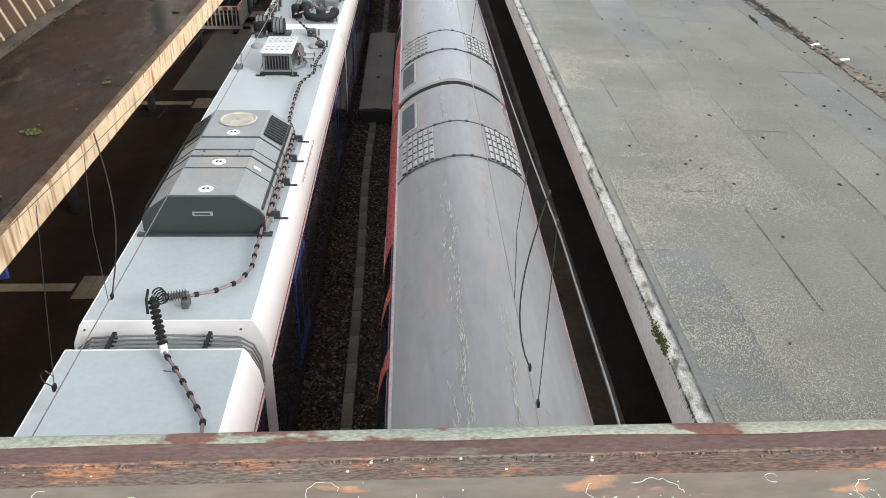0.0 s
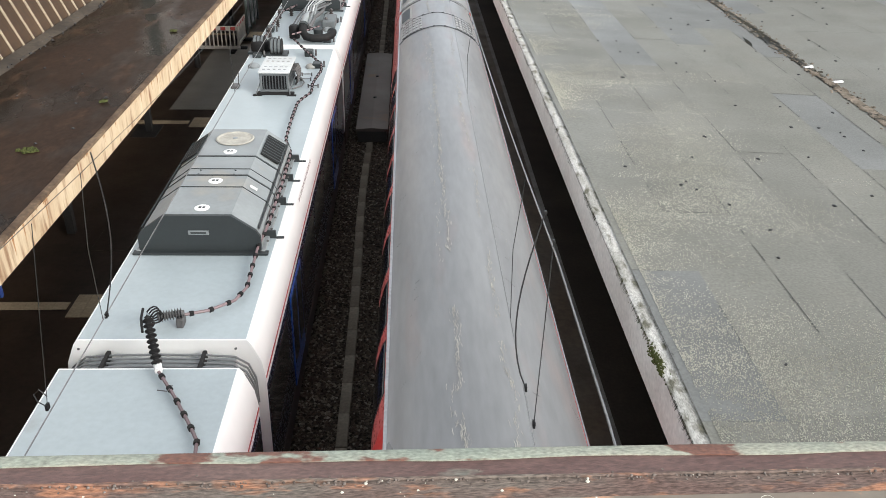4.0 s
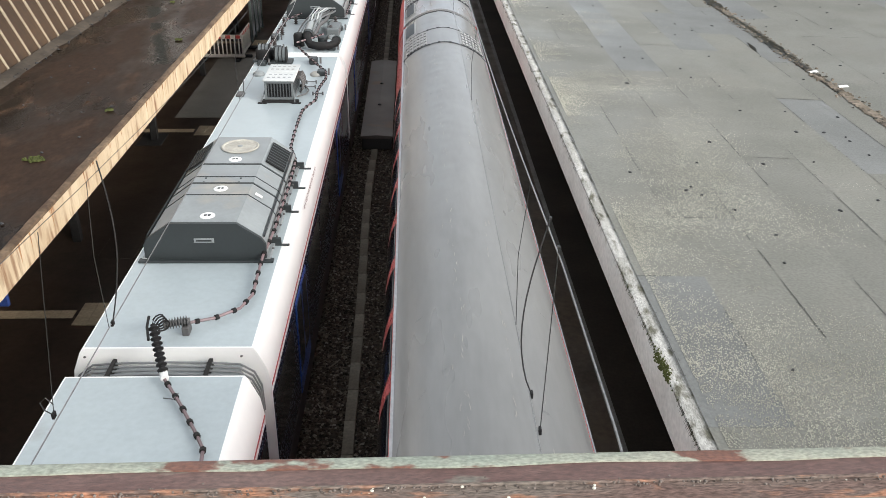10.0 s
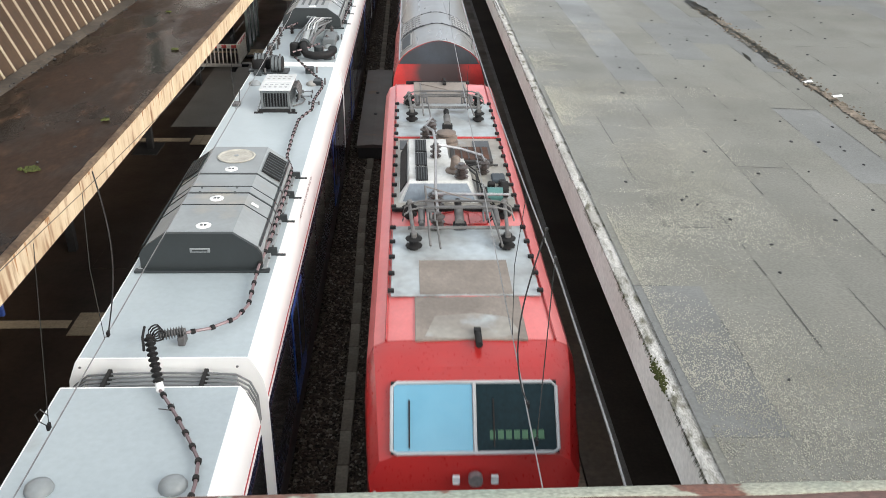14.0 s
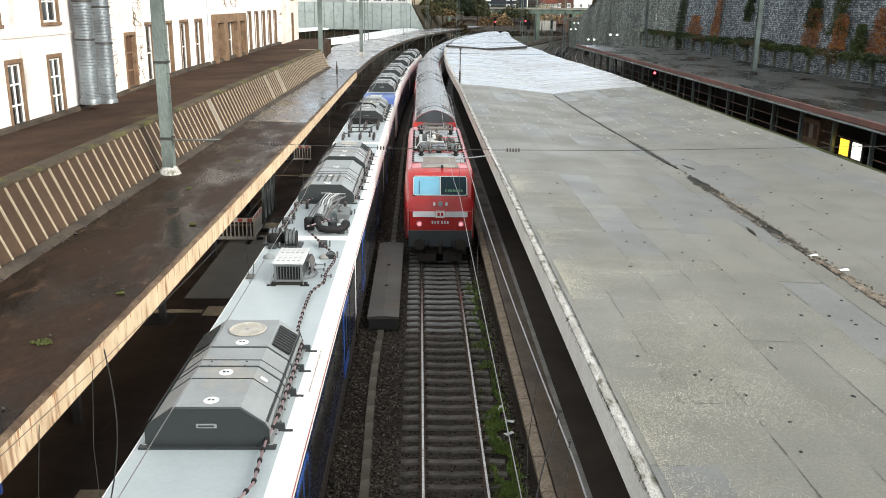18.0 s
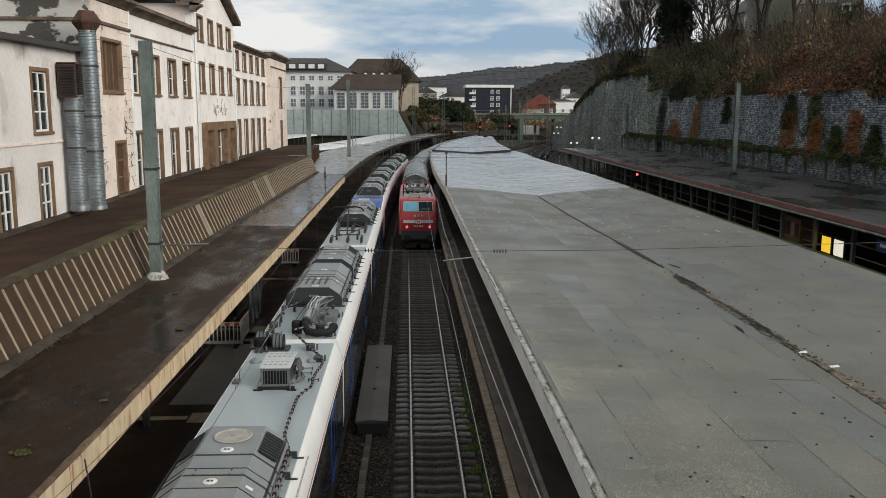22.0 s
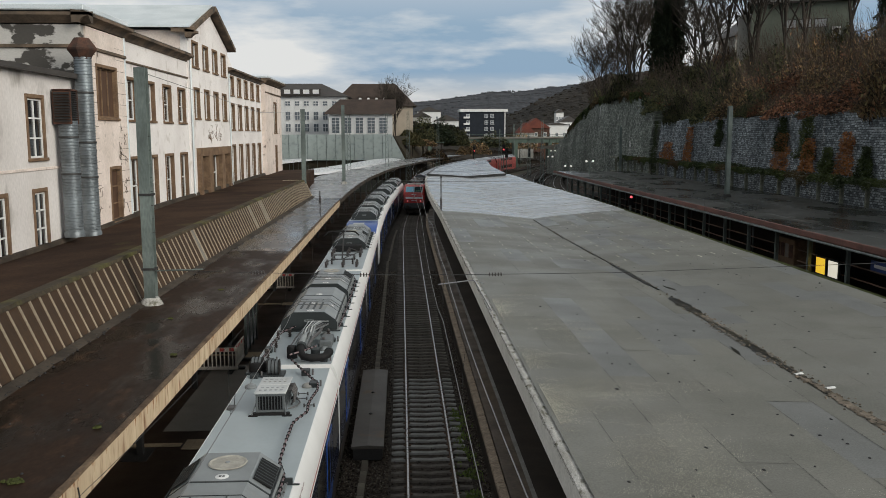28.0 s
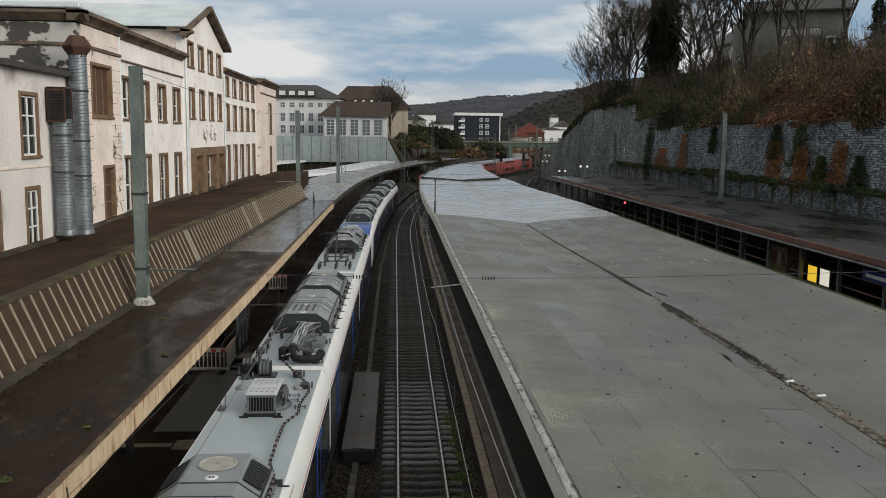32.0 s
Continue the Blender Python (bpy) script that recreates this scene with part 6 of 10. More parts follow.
part("filter_pot", Geo().lathe((0.62, 27.5 - cc, 3.62), [(0.15, 0), (0.15, 0.26), (0.06, 0.30)], 14), M["f_acdark"], C)
for k in range(5):
    part("looped_hose", Geo().tube([(0.0 + 0.09 * k, 28.3 - cc, 3.9), (0.05 + 0.1 * k, 29.2 - cc, 4.16 + 0.03 * k), (0.12 + 0.12 * k, 30.2 - cc, 4.20), (0.2 + 0.13 * k, 31.05 - cc, 4.02)], 0.024, 6), M["f_lid"] if k % 2 else M["f_ac"], C)
part("side_cabinet", Geo().box(0.62, 1.05, 28.6 - cc, 29.7 - cc, 3.61, 3.86, 0.03), M["f_acmid"], C, "low grey roof cabinet")
part("bent_pipe", Geo().tube([(0.1, 27.5 - cc, 3.9), (0.15, 28.4 - cc, 4.05), (0.3, 29.4 - cc, 4.0), (0.2, 30.4 - cc, 3.85)], 0.11, 10), M["f_ac"], C, "grey duct pipe")
part("bent_pipe", Geo().tube([(0.35, 27.6 - cc, 3.9), (0.42, 28.6 - cc, 4.0), (0.55, 29.6 - cc, 3.95), (0.5, 31.4 - cc, 3.8)], 0.06, 8), M["cable"], C)
for k in range(6):
    x0 = -0.15 + 0.1 * k
    part("roof_hose", Geo().tube([(x0 - 0.1, 27.6 - cc, 3.86), (x0, 28.6 - cc, 4.0 + 0.03 * k), (x0 + 0.12, 29.8 - cc, 4.03), (x0 + 0.3, 30.8 - cc, 3.92), (x0 + 0.4, 31.6 - cc, 3.85)], 0.028, 6), M["f_hose"] if k % 2 else M["cable"], C)
for k, (x, y) in enumerate(((-0.75, 26.9), (0.95, 27.0), (0.55, 25.4), (-0.95, 25.2), (0.9, 24.2), (-1.0, 28.2), (0.98, 29.6))):
    host, off_ = (C, cc) if y > 26.3 else (B, bc)
    part("valve_box", Geo().box(x - 0.12, x + 0.12, y - off_ - 0.16, y - off_ + 0.16, 3.6, 3.72 + 0.03 * (k % 3), 0.02), M["f_acdark"], host)
    part("roof_clip", Geo().rod((x + 0.2, y - off_, 3.6), (x + 0.2, y - off_ + 0.05, 3.78), 0.03, n=7), M["cable"], host)
chain_cable(B, [(0.74, 19.5 - bc, 3.69), (0.74, 20.75 - bc, 3.69), (0.83, 21.1 - bc, 3.70), (1.01, 21.57 - bc, 3.72), (0.97, 22.2 - bc, 3.72), (1.0, 22.7 - bc, 3.72), (1.09, 23.5 - bc, 3.72), (1.03, 24.1 - bc, 3.72), (0.74, 24.76 - bc, 3.74), (0.33, 25.6 - bc, 3.80), (0.02, 26.1 - bc, 3.92)], every=0.24)
for x, y in ((0.98, 22.3), (0.72, 22.9), (0.70, 23.35)):
    part("aerial_bracket", Geo().rod((x - 0.14, y - bc, 3.66), (x + 0.14, y - bc, 3.66), 0.014, n=5).rod((x - 0.13, y - bc, 3.6), (x - 0.13, y - bc, 3.70), 0.022, n=6).rod((x + 0.13, y - bc, 3.6), (x + 0.13, y - bc, 3.70), 0.022, n=6), M["cable"], B)
part("aerial_bracket", Geo().box(-1.16, -0.96, 22.1 - bc, 22.4 - bc, 3.6, 3.68, 0.02).rod((-1.0, 22.3 - bc, 3.6), (-0.96, 22.3 - bc, 4.0), 0.012, n=5), M["cable"], B, "short rod aerial")
for x, y in ((-0.9, 27.4), (-0.85, 28.8), (0.75, 28.9), (0.8, 30.2), (-0.6, 30.4), (-0.95, 30.0)):
    insulator(C, (x, y - cc, 3.6), h=0.3)
chain_cable(C, [(-1.0, 27.2 - cc, 3.72), (-1.0, 29.0 - cc, 3.72), (-0.9, 30.5 - cc, 3.75), (-0.5, 31.2 - cc, 3.8)], every=0.3)
chain_cable(C, [(1.08, 31.5 - cc, 3.72), (1.12, 35.0 - cc, 3.72), (1.12, 41.5 - cc, 3.72), (0.8, 43.5 - cc, 3.75)], every=0.4)
chain_cable(C, [(-0.1, 26.7 - cc, 3.9), (0.3, 27.0 - cc, 3.95), (0.6, 28.0 - cc, 3.85)], every=0.3)


def pantograph(parent, y, raised=0.0):
    p = part("pantograph_base", Geo().box(-0.62, -0.55, y - 0.9, y + 0.9, 3.86, 3.92).box(0.55, 0.62, y - 0.9, y + 0.9, 3.86, 3.92).box(-0.62, 0.62, y - 0.9, y - 0.82, 3.86, 3.92).box(-0.62, 0.62, y + 0.82, y + 0.9, 3.86, 3.92), M["dark_steel"], parent, "folded pantograph frame")
    for sx in (-0.58, 0.58):
        for sy in (-0.85, 0.85):
            insulator(parent, (sx, y + sy, 3.6), h=0.26)
    hz = 4.05 + raised
    part("pantograph_arm", Geo().rod((0, y - 0.8, 3.95), (0, y + 0.9, hz - 0.04), 0.045).rod((0.2, y + 0.9, hz - 0.04), (0.2, y - 0.7, hz + 0.1), 0.025).rod((-0.2, y + 0.9, hz - 0.04), (-0.2, y - 0.7, hz + 0.1), 0.025), M["dark_steel"], p)
    for d in (-0.18, 0.18):
        part("contact_strip", Geo().tube([(-0.95, y - 0.7 + d, hz - 0.08), (-0.75, y - 0.7 + d, hz + 0.1), (-0.5, y - 0.7 + d, hz + 0.14), (0.5, y - 0.7 + d, hz + 0.14), (0.75, y - 0.7 + d, hz + 0.1), (0.95, y - 0.7 + d, hz - 0.08)], 0.025), M["black"], p)
    part("crosshead", Geo().rod((-0.4, y - 0.7, hz + 0.1), (0.4, y - 0.7, hz + 0.1), 0.022), M["dark_steel"], p)


D, dc = cars[3][0], (45.8 + 66.4) / 2
pantograph(D, 48.6 - dc, raised=1.25)
pantograph(cars[5][0], 84.6 - (83.7 + 99.2) / 2)
for y in (46.6, 47.4, 50.5, 51.3, 52.3):
    for x in (-0.8, 0.1, 0.85):
        insulator(D, (x, y - dc, 3.6), h=0.3, r=0.09)
part("bus_bar", Geo().tube([(-0.8, 46.6 - dc, 3.93), (0.1, 47.4 - dc, 3.98), (0.85, 50.5 - dc, 3.93), (0.1, 52.3 - dc, 3.93)], 0.025), M["dark_steel"], D)
part("resistor_block", Geo().box(-0.8, 0.8, 52.8 - dc, 53.8 - dc, 3.62, 4.0, 0.05), M["black"], D)
car_l, lc = cars[7][0], (115.7 + 131.5) / 2
part("tail_stripe", Geo().box(1.435, 1.456, 128.2 - lc, 130.2 - lc, 1.1, 2.6, 0.01), M["f_red"], car_l, "red end panel")
# writing on the cant rail, too small to read
bars = Geo()
for k in range(34):
    y = 15.6 - bc + 0.066 * k + (0.06 if k % 5 == 0 else 0)
    top, low = (0.38, 0.62) if k % 3 else (0.42, 0.55)
    q = [(1.30 + 0.095 * h, yy, 3.475 - 0.213 * h) for h, yy in ((top, y), (top, y + 0.03), (low, y + 0.03), (low, y))]
    bars.add(q, [(0, 1, 2, 3)])
M["dots"] = mat("brown_print", (0.20, 0.10, 0.09), rough=0.6)
for v in range(len(bars.v)):
    x, y, z = bars.v[v]
    bars.v[v] = (x + 0.006, y, z + 0.006)
part("cant_rail_print", bars, M["dots"], B, smooth=0)


# ---- moving train: coaches and the pushing locomotive ----
M["c_roof"] = mat("weathered_grey_coach_roof", (0.225, 0.228, 0.232), (0.172, 0.175, 0.180), rough=0.26, rough2=0.40, big=0.5, fine=7, grain=0.10, bump=0.10, stretch=(1.6, 0.28, 1.6), third=(0.215, 0.185, 0.18), third_at=(0.56, 0.72), third_scale=1.2)
M["c_roof_pale"] = mat("pale_coach_roof", (0.27, 0.278, 0.285), (0.215, 0.222, 0.23), rough=0.26, rough2=0.4, big=0.4, fine=7, grain=0.07, bump=0.06, stretch=(1.5, 0.3, 1.5))
M["c_roof_mid"] = mat("dull_grey_coach_roof", (0.205, 0.206, 0.202), (0.168, 0.169, 0.168), rough=0.22, rough2=0.34, big=0.45, fine=7, grain=0.07, bump=0.08, stretch=(1.6, 0.3, 1.6))
M["c_endred"] = mat("sooty_red_end_paint", (0.50, 0.055, 0.055), (0.30, 0.035, 0.035), rough=0.5, big=0.9, grain=0.12, bump=0.03, third=(0.055, 0.035, 0.033), third_at=(0.5, 0.68), third_scale=0.8)
M["c_endblue"] = mat("sooty_dark_blue_paint", (0.050, 0.062, 0.078), (0.032, 0.036, 0.042), rough=0.55, big=0.9, grain=0.15, bump=0.03)
# red mixed towards pink for the sky's sheen on the sides
M["c_red"] = mat("faded_red_coach_paint", (0.57, 0.125, 0.115), (0.47, 0.085, 0.08), rough=0.3, grain=0.07, bump=0.03, coat=0.5, stretch=(1, 0.5, 1))
M["c_dark"] = mat("dark_sooty_end_paint", (0.055, 0.062, 0.068), (0.04, 0.042, 0.046), rough=0.5, grain=0.2)
M["c_under"] = mat("dark_coach_underframe", (0.035, 0.032, 0.03), (0.05, 0.04, 0.032), rough=0.8, grain=0.3)
M["c_streak"] = mat("flaking_pale_paint_streak", (0.40, 0.385, 0.35), (0.29, 0.28, 0.26), rough=0.75, big=6, fine=22, grain=0.25)
M["c_hatch"] = mat("blue_grey_roof_hatch", (0.060, 0.075, 0.088), (0.045, 0.055, 0.064), rough=0.55, grain=0.1, spec=0.2)
M["c_plate"] = mat("pale_vent_plate", (0.36, 0.36, 0.355), (0.29, 0.29, 0.285), rough=0.5, grain=0.12)
M["frame_al"] = mat("aluminium_window_frame", (0.36, 0.36, 0.37), rough=0.35, metal=0.6)
CL = 13.0
# double-deck coach: side wall up to the roof seam, then the roof
S_SEC = [(1.28, 0.45), (1.39, 0.75), (1.39, 3.05), (1.378, 3.28), (1.335, 3.55), (1.265, 3.80), (1.165, 4.04)]
R_SEC = [(-1.165, 4.03), (-1.12, 4.11), (-1.04, 4.20), (-0.92, 4.30), (-0.74, 4.41), (-0.62, 4.469), (-0.50, 4.52), (-0.42, 4.549), (-0.34, 4.575), (-0.26, 4.597), (-0.18, 4.613), (-0.09, 4.626), (0.0, 4.63), (0.09, 4.626), (0.18, 4.613), (0.26, 4.597), (0.34, 4.575), (0.42, 4.549), (0.50, 4.52), (0.62, 4.469), (0.74, 4.41), (0.92, 4.30), (1.04, 4.20), (1.12, 4.11), (1.165, 4.03)]


def side_x(z):
    return float(np.interp(z, [p[1] for p in S_SEC], [p[0] for p in S_SEC]))


def roof_at(x):
    return float(np.interp(x, [p[0] for p in R_SEC], [p[1] for p in R_SEC]))


def arc_band(y0, y1, xa, xb, lift, thick=0.02, n=16):
    """A strip that hugs the roof from xa to xb."""
    s = []
    for k in range(n + 1):
        x = xa + (xb - xa) * k / n
        d = 0.02
        sl = (roof_at(x + d) - roof_at(x - d)) / (2 * d)
        nx, nz = -sl / math.hypot(1, sl), 1 / math.hypot(1, sl)
        z = roof_at(x)
        s.append([(x + nx * lift, y0, z + nz * lift), (x + nx * lift, y1, z + nz * lift), (x + nx * (lift - thick), y1, z + nz * (lift - thick)), (x + nx * (lift - thick), y0, z + nz * (lift - thick))])
    return Geo().loft(s)


def sooty_end():
    """Red end paint blackened by exhaust and brake dust over the gangway."""
    m = mat("sooty_red_end_paint", (0.50, 0.040, 0.036), (0.40, 0.030, 0.028), rough=0.5, big=0.9, grain=0.12, bump=0.03)
    n, l = m.node_tree.nodes, m.node_tree.links
    p = n["Principled BSDF"]
    old = p.inputs["Base Color"].links[0].from_socket
    tc, mp, no, mr, mx = (n.new("ShaderNode" + k) for k in ("TexCoord", "Mapping", "TexNoise", "MapRange", "Mix"))
    gr = n.new("ShaderNodeTexGradient")
    gr.gradient_type = "QUADRATIC_SPHERE"
    mp.vector_type = "POINT"
    mp.inputs["Scale"].default_value = (0.60, 0.0, 0.36)
    mp.inputs["Location"].default_value = (0.0, 0.0, -1.24)
    no.inputs["Scale"].default_value, no.inputs["Detail"].default_value = 2.4, 6
    add = n.new("ShaderNodeMath")
    add.operation = "MULTIPLY_ADD"
    add.inputs[1].default_value = 0.35
    l.new(tc.outputs["Object"], mp.inputs[0])
    l.new(mp.outputs[0], gr.inputs[0])
    l.new(tc.outputs["Object"], no.inputs["Vector"])
    l.new(no.outputs["Fac"], add.inputs[0])
    l.new(gr.outputs["Fac"], add.inputs[2])
    for k, v in zip((1, 2, 3, 4), (0.30, 0.62, 0.0, 0.96)):
        mr.inputs[k].default_value = v
    l.new(add.outputs[0], mr.inputs[0])
    mx.data_type = "RGBA"
    l.new(mr.outputs[0], mx.inputs[0])
    l.new(old, mx.inputs[6])
    mx.inputs[7].default_value = (0.045, 0.042, 0.042, 1)
    l.new(mx.outputs[2], p.inputs["Base Color"])
    return m


M["c_soot"] = sooty_end()
M["c_fresh"] = mat("repainted_red_sheet", (0.55, 0.030, 0.026), (0.47, 0.026, 0.024), rough=0.35, grain=0.05, bump=0.02, coat=0.3)
M["c_clip"] = mat("black_vent_clip", (0.025, 0.025, 0.027), rough=0.6)


def coach(name_label, roof="c_roof", tail=False, flakes=1.0, fresh=False):
    c = thing("passenger_coach", name_label, "railway coach", group="coaches of the moving train")
    rr = random.Random(len(name_label))
    loop = [(-x, z) for x, z in S_SEC] + [(x, z) for x, z in reversed(S_SEC)]
    body = Geo().loft([[(x, y, z) for x, z in loop] for y in (-CL, CL)])
    part("coach_body", body, M["c_red"], c, "red double-deck coach sides, paint faded to pink", smooth=25)
    # the sheet is a little wrinkled along the crest
    seed = len(name_label) * 1.7
    secs = []
    for y in np.linspace(-CL, CL, 240):
        row = []
        for x, z in R_SEC:
            w = math.exp(-((x + 0.28) / 0.22) ** 2) + 0.6 * math.exp(-((x - 0.30) / 0.2) ** 2)
            row.append((x, y, z + (0.011 if tail else 0.006) * w * (noise.noise(Vector((x * 6, y * 2.6, seed))) + 0.6 * noise.noise(Vector((x * 9, y * 6.5, seed)))) + 0.0025 * noise.noise(Vector((x * 2, y * 0.8, seed + 5)))))
        secs.append(row)
    part("coach_roof", Geo().loft(secs), M[roof], c, "arched grey roof streaked by rain", smooth=60)
    for sd in (-1, 1):
        part("roof_gutter", Geo().box(sd * 1.165, sd * 1.19, -CL, CL, 4.0, 4.045, 0.008), M["frame_al"], c)
        for y in np.arange(-CL + 0.9, CL, 1.62):
            part("side_seam", Geo().loft([[(sd * (side_x(z) + 0.002), y, z), (sd * (side_x(z) + 0.002), y + 0.012, z), (sd * (side_x(z) - 0.02), y, z)] for z in (3.3, 3.55, 3.8, 3.98)]), M["c_endred"], c, smooth=0)
    part("underframe", Geo().box(-1.25, 1.25, -CL + 0.4, CL - 0.4, 0.3, 0.72, 0.03), M["c_under"], c)
    for y in (-10, 10):
        b = part("bogie", Geo().box(-1.15, 1.15, y - 1.6, y + 1.6, 0.3, 0.72, 0.05), M["c_under"], c)
        for yy in (-1.25, 1.25):
            part("wheelset", Geo().rod((-0.8, y + yy, 0.46), (-0.68, y + yy, 0.46), 0.46, n=20).rod((0.68, y + yy, 0.46), (0.8, y + yy, 0.46), 0.46, n=20).rod((-0.8, y + yy, 0.46), (0.8, y + yy, 0.46), 0.08, n=10), M["rail_side"], b)

    def curved(z0, z1, half, lift, sd, name, material):
        """A pane bent to the side wall."""
        rows = []
        for k in range(6):
            z = z0 + (z1 - z0) * k / 5
            h = half - (0.05 if k in (0, 5) else 0)
            x = side_x(z)
            rows.append([(sd * (x + lift), -h, z), (sd * (x + lift), h, z), (sd * (x - 0.03), h, z), (sd * (x - 0.03), -h, z)])
        return Geo().loft(rows).mesh(name, material, 30)
    for sd in (-1, 1):
        fr_u, pane_u = curved(3.27, 3.93, 0.65, 0.004, sd, "window_frame", M["black"]), curved(3.31, 3.89, 0.605, 0.010, sd, "window_pane", M["f_glass"])
        fr_l, pane_l = curved(1.15, 1.95, 0.70, 0.004, sd, "window_frame", M["black"]), curved(1.2, 1.9, 0.65, 0.010, sd, "window_pane", M["f_glass"])
        for k in range(9):
            y = -6.56 + 1.64 * k
            part("window_pane", pane_u, None, part("upper_window", fr_u, None, c, at=(0, y, 0)))
            part("window_pane", pane_l, None, part("lower_window", fr_l, None, c, at=(0, y, 0)))
        for y in (-8.9, 8.9):
            part("coach_door", Geo().box(sd * 1.36, sd * 1.402, y - 0.65, y + 0.65, 0.75, 2.75, 0.03), M["c_red"], c, "red sliding door")
        if fresh:
            # more saturated red over the last metres of the side
            part("repainted_sheet", Geo().loft([[(sd * (side_x(z) + 0.003), y, z) for z in (2.2, 3.05, 3.28, 3.55, 3.8, 4.0)] + [(sd * (side_x(z) - 0.02), y, z) for z in (4.0, 3.05, 2.2)] for y in (-CL + 0.01, -CL + 5.2)]), M["c_fresh"], c, "freshly painted bright red end sheet", smooth=30)
    for e in (-1, 1):
        # vent band with louvre plates on both shoulders
        a, b = e * (CL - 3.90), e * (CL - 2.22)
        lo, hi = min(a, b), max(a, b)
        band = part("vent_band", arc_band(lo, hi, -1.14, 1.14, 0.012), M[roof], c, "raised roof band with ventilation louvres", smooth=60)
        for yy in (lo, hi):
            part("band_edge", arc_band(yy - 0.014, yy + 0.014, -1.15, 1.15, 0.024), M["c_dark"], band, smooth=60)
            for x in (-0.95, -0.72, -0.45, -0.16, 0.16, 0.45, 0.72, 0.95):
                z = roof_at(x)
                part("band_clip", Geo().box(x - 0.035, x + 0.035, yy - 0.03, yy + 0.03, z, z + 0.034, 0.006), M["c_clip"], band)
        for sd in (-1, 1):
            for i in range(6):
                x0 = 0.50 + 0.098 * i
                for j in range(5):
                    y0 = lo + 0.07 + j * (hi - lo - 0.12) / 5
                    lv = part("vent_plate", arc_band(y0, y0 + (hi - lo - 0.12) / 5 - 0.035, sd * x0, sd * (x0 + 0.062), 0.030 + 0.004 * (i % 2), n=2), M["c_plate"], band, smooth=60)
                    part("plate_clip", arc_band(y0 - 0.024, y0 + 0.012, sd * (x0 + 0.006), sd * (x0 + 0.062), 0.040, n=2), M["c_clip"], lv, smooth=60)
        # hatch pane on the shoulder
        sd = -1 if (e < 0 or fresh or tail) else 1
        y0, y1 = sorted((e * (CL - 0.45), e * (CL - 1.95)))
        h = part("roof_hatch", arc_band(y0, y1, sd * 0.80, sd * 1.10, 0.026, n=5), M["c_plate"], c, "framed blue-grey roof hatch", smooth=60)
        part("hatch_rim", arc_band(y0 + 0.05, y1 - 0.05, sd * 0.835, sd * 1.085, 0.030, n=4), M["c_dark"], h, smooth=60)
        part("hatch_pane", arc_band(y0 + 0.075, y1 - 0.075, sd * 0.85, sd * 1.07, 0.036, n=4), M["c_hatch"], h, smooth=60)
        if not (tail and e < 0):
            part("gangway_band", Geo().loft([[(x * k, e * y, 1.0 + (z - 1.0) * k) for x, z in loop[2:6] + R_SEC + loop[8:12]] for y, k in ((CL - 0.02, 0.985), (CL + 0.195, 0.975))]), M["black"], c, "black rubber gangway rim")
    # flaking lines along the crest of the roof
    st = Geo()
    for x0, den in ((-0.30, int(420 * flakes)), (0.27, int(260 * flakes)), (-0.42, int(80 * flakes)), (0.60, int(30 * flakes))):
        for k in range(den):
            y = rr.uniform(-12.6, 12.6)
            if noise.noise(Vector((y * 0.45, x0 * 7, seed))) < -0.15:
                continue
            x = x0 + 0.06 * noise.noise(Vector((y * 1.3, x0 * 9, 1))) + 0.03 * noise.noise(Vector((y * 6.0, x0 * 9, 4))) + rr.gauss(0, 0.022)
            pts, w = [], rr.uniform(0.002, 0.005)
            for q in range(3):
                yy, xx = y + 0.05 * q * rr.uniform(0.6, 1.5), x + rr.uniform(-0.018, 0.018)
                pts.append((xx, yy, roof_at(xx) + 0.010))
            for p, q in zip(pts, pts[1:]):
                st.quad((p[0] - w, p[1], p[2]), (p[0] + w, p[1], p[2]), (q[0] + w, q[1], q[2]), (q[0] - w, q[1], q[2]))
    part("flaking_paint", st, M["c_streak"], c, "flaking pale lines", smooth=0, kind="stuff")
    # dark scuffs and drips on the shoulders
    sc = Geo()
    for k in range(46):
        x, y = rr.choice((-1, 1)) * rr.uniform(0.45, 1.05), rr.uniform(-12, 12)
        l, w = rr.uniform(0.05, 0.22), rr.uniform(0.002, 0.005)
        x2, y2 = x + math.copysign(l * 0.6, x), y - l * rr.uniform(0.2, 1.0)
        x2 = math.copysign(min(abs(x2), 1.12), x2)
        sc.quad((x, y - w, roof_at(x) + 0.009), (x, y + w, roof_at(x) + 0.009), (x2, y2 + w, roof_at(x2) + 0.009), (x2, y2 - w, roof_at(x2) + 0.009))
    part("roof_scuff", sc, M["c_dark"], c, smooth=0, kind="stuff")
    if tail:
        wall = [(x, z) for x, z in loop[2:6]] + R_SEC + [(x, z) for x, z in loop[8:12]]
        part("end_wall", Geo().prism([(x * 0.998, z - 0.004) for x, z in wall], "y", -CL - 0.025, -CL - 0.002), M["c_soot"], c, "red end wall black with soot", smooth=25)
        arch = [(x * 0.985, z - 0.025) for x, z in R_SEC]
        part("end_panel", Geo().prism([(-1.20, 3.93)] + arch + [(1.20, 3.93)], "y", -CL - 0.036, -CL - 0.026), M["c_endblue"], c, "sooty dark blue arch of the end wall")
        part("end_rim", Geo().loft([[(x * 1.003, y, z + 0.006) for x, z in R_SEC] for y in (-CL - 0.05, -CL + 0.03)], closed=False), M["c_plate"], c, smooth=60)
        part("end_door", Geo().box(-0.62, 0.62, -CL - 0.10, -CL - 0.03, 0.9, 3.02, 0.03), M["c_dark"], c, "black gangway end door")
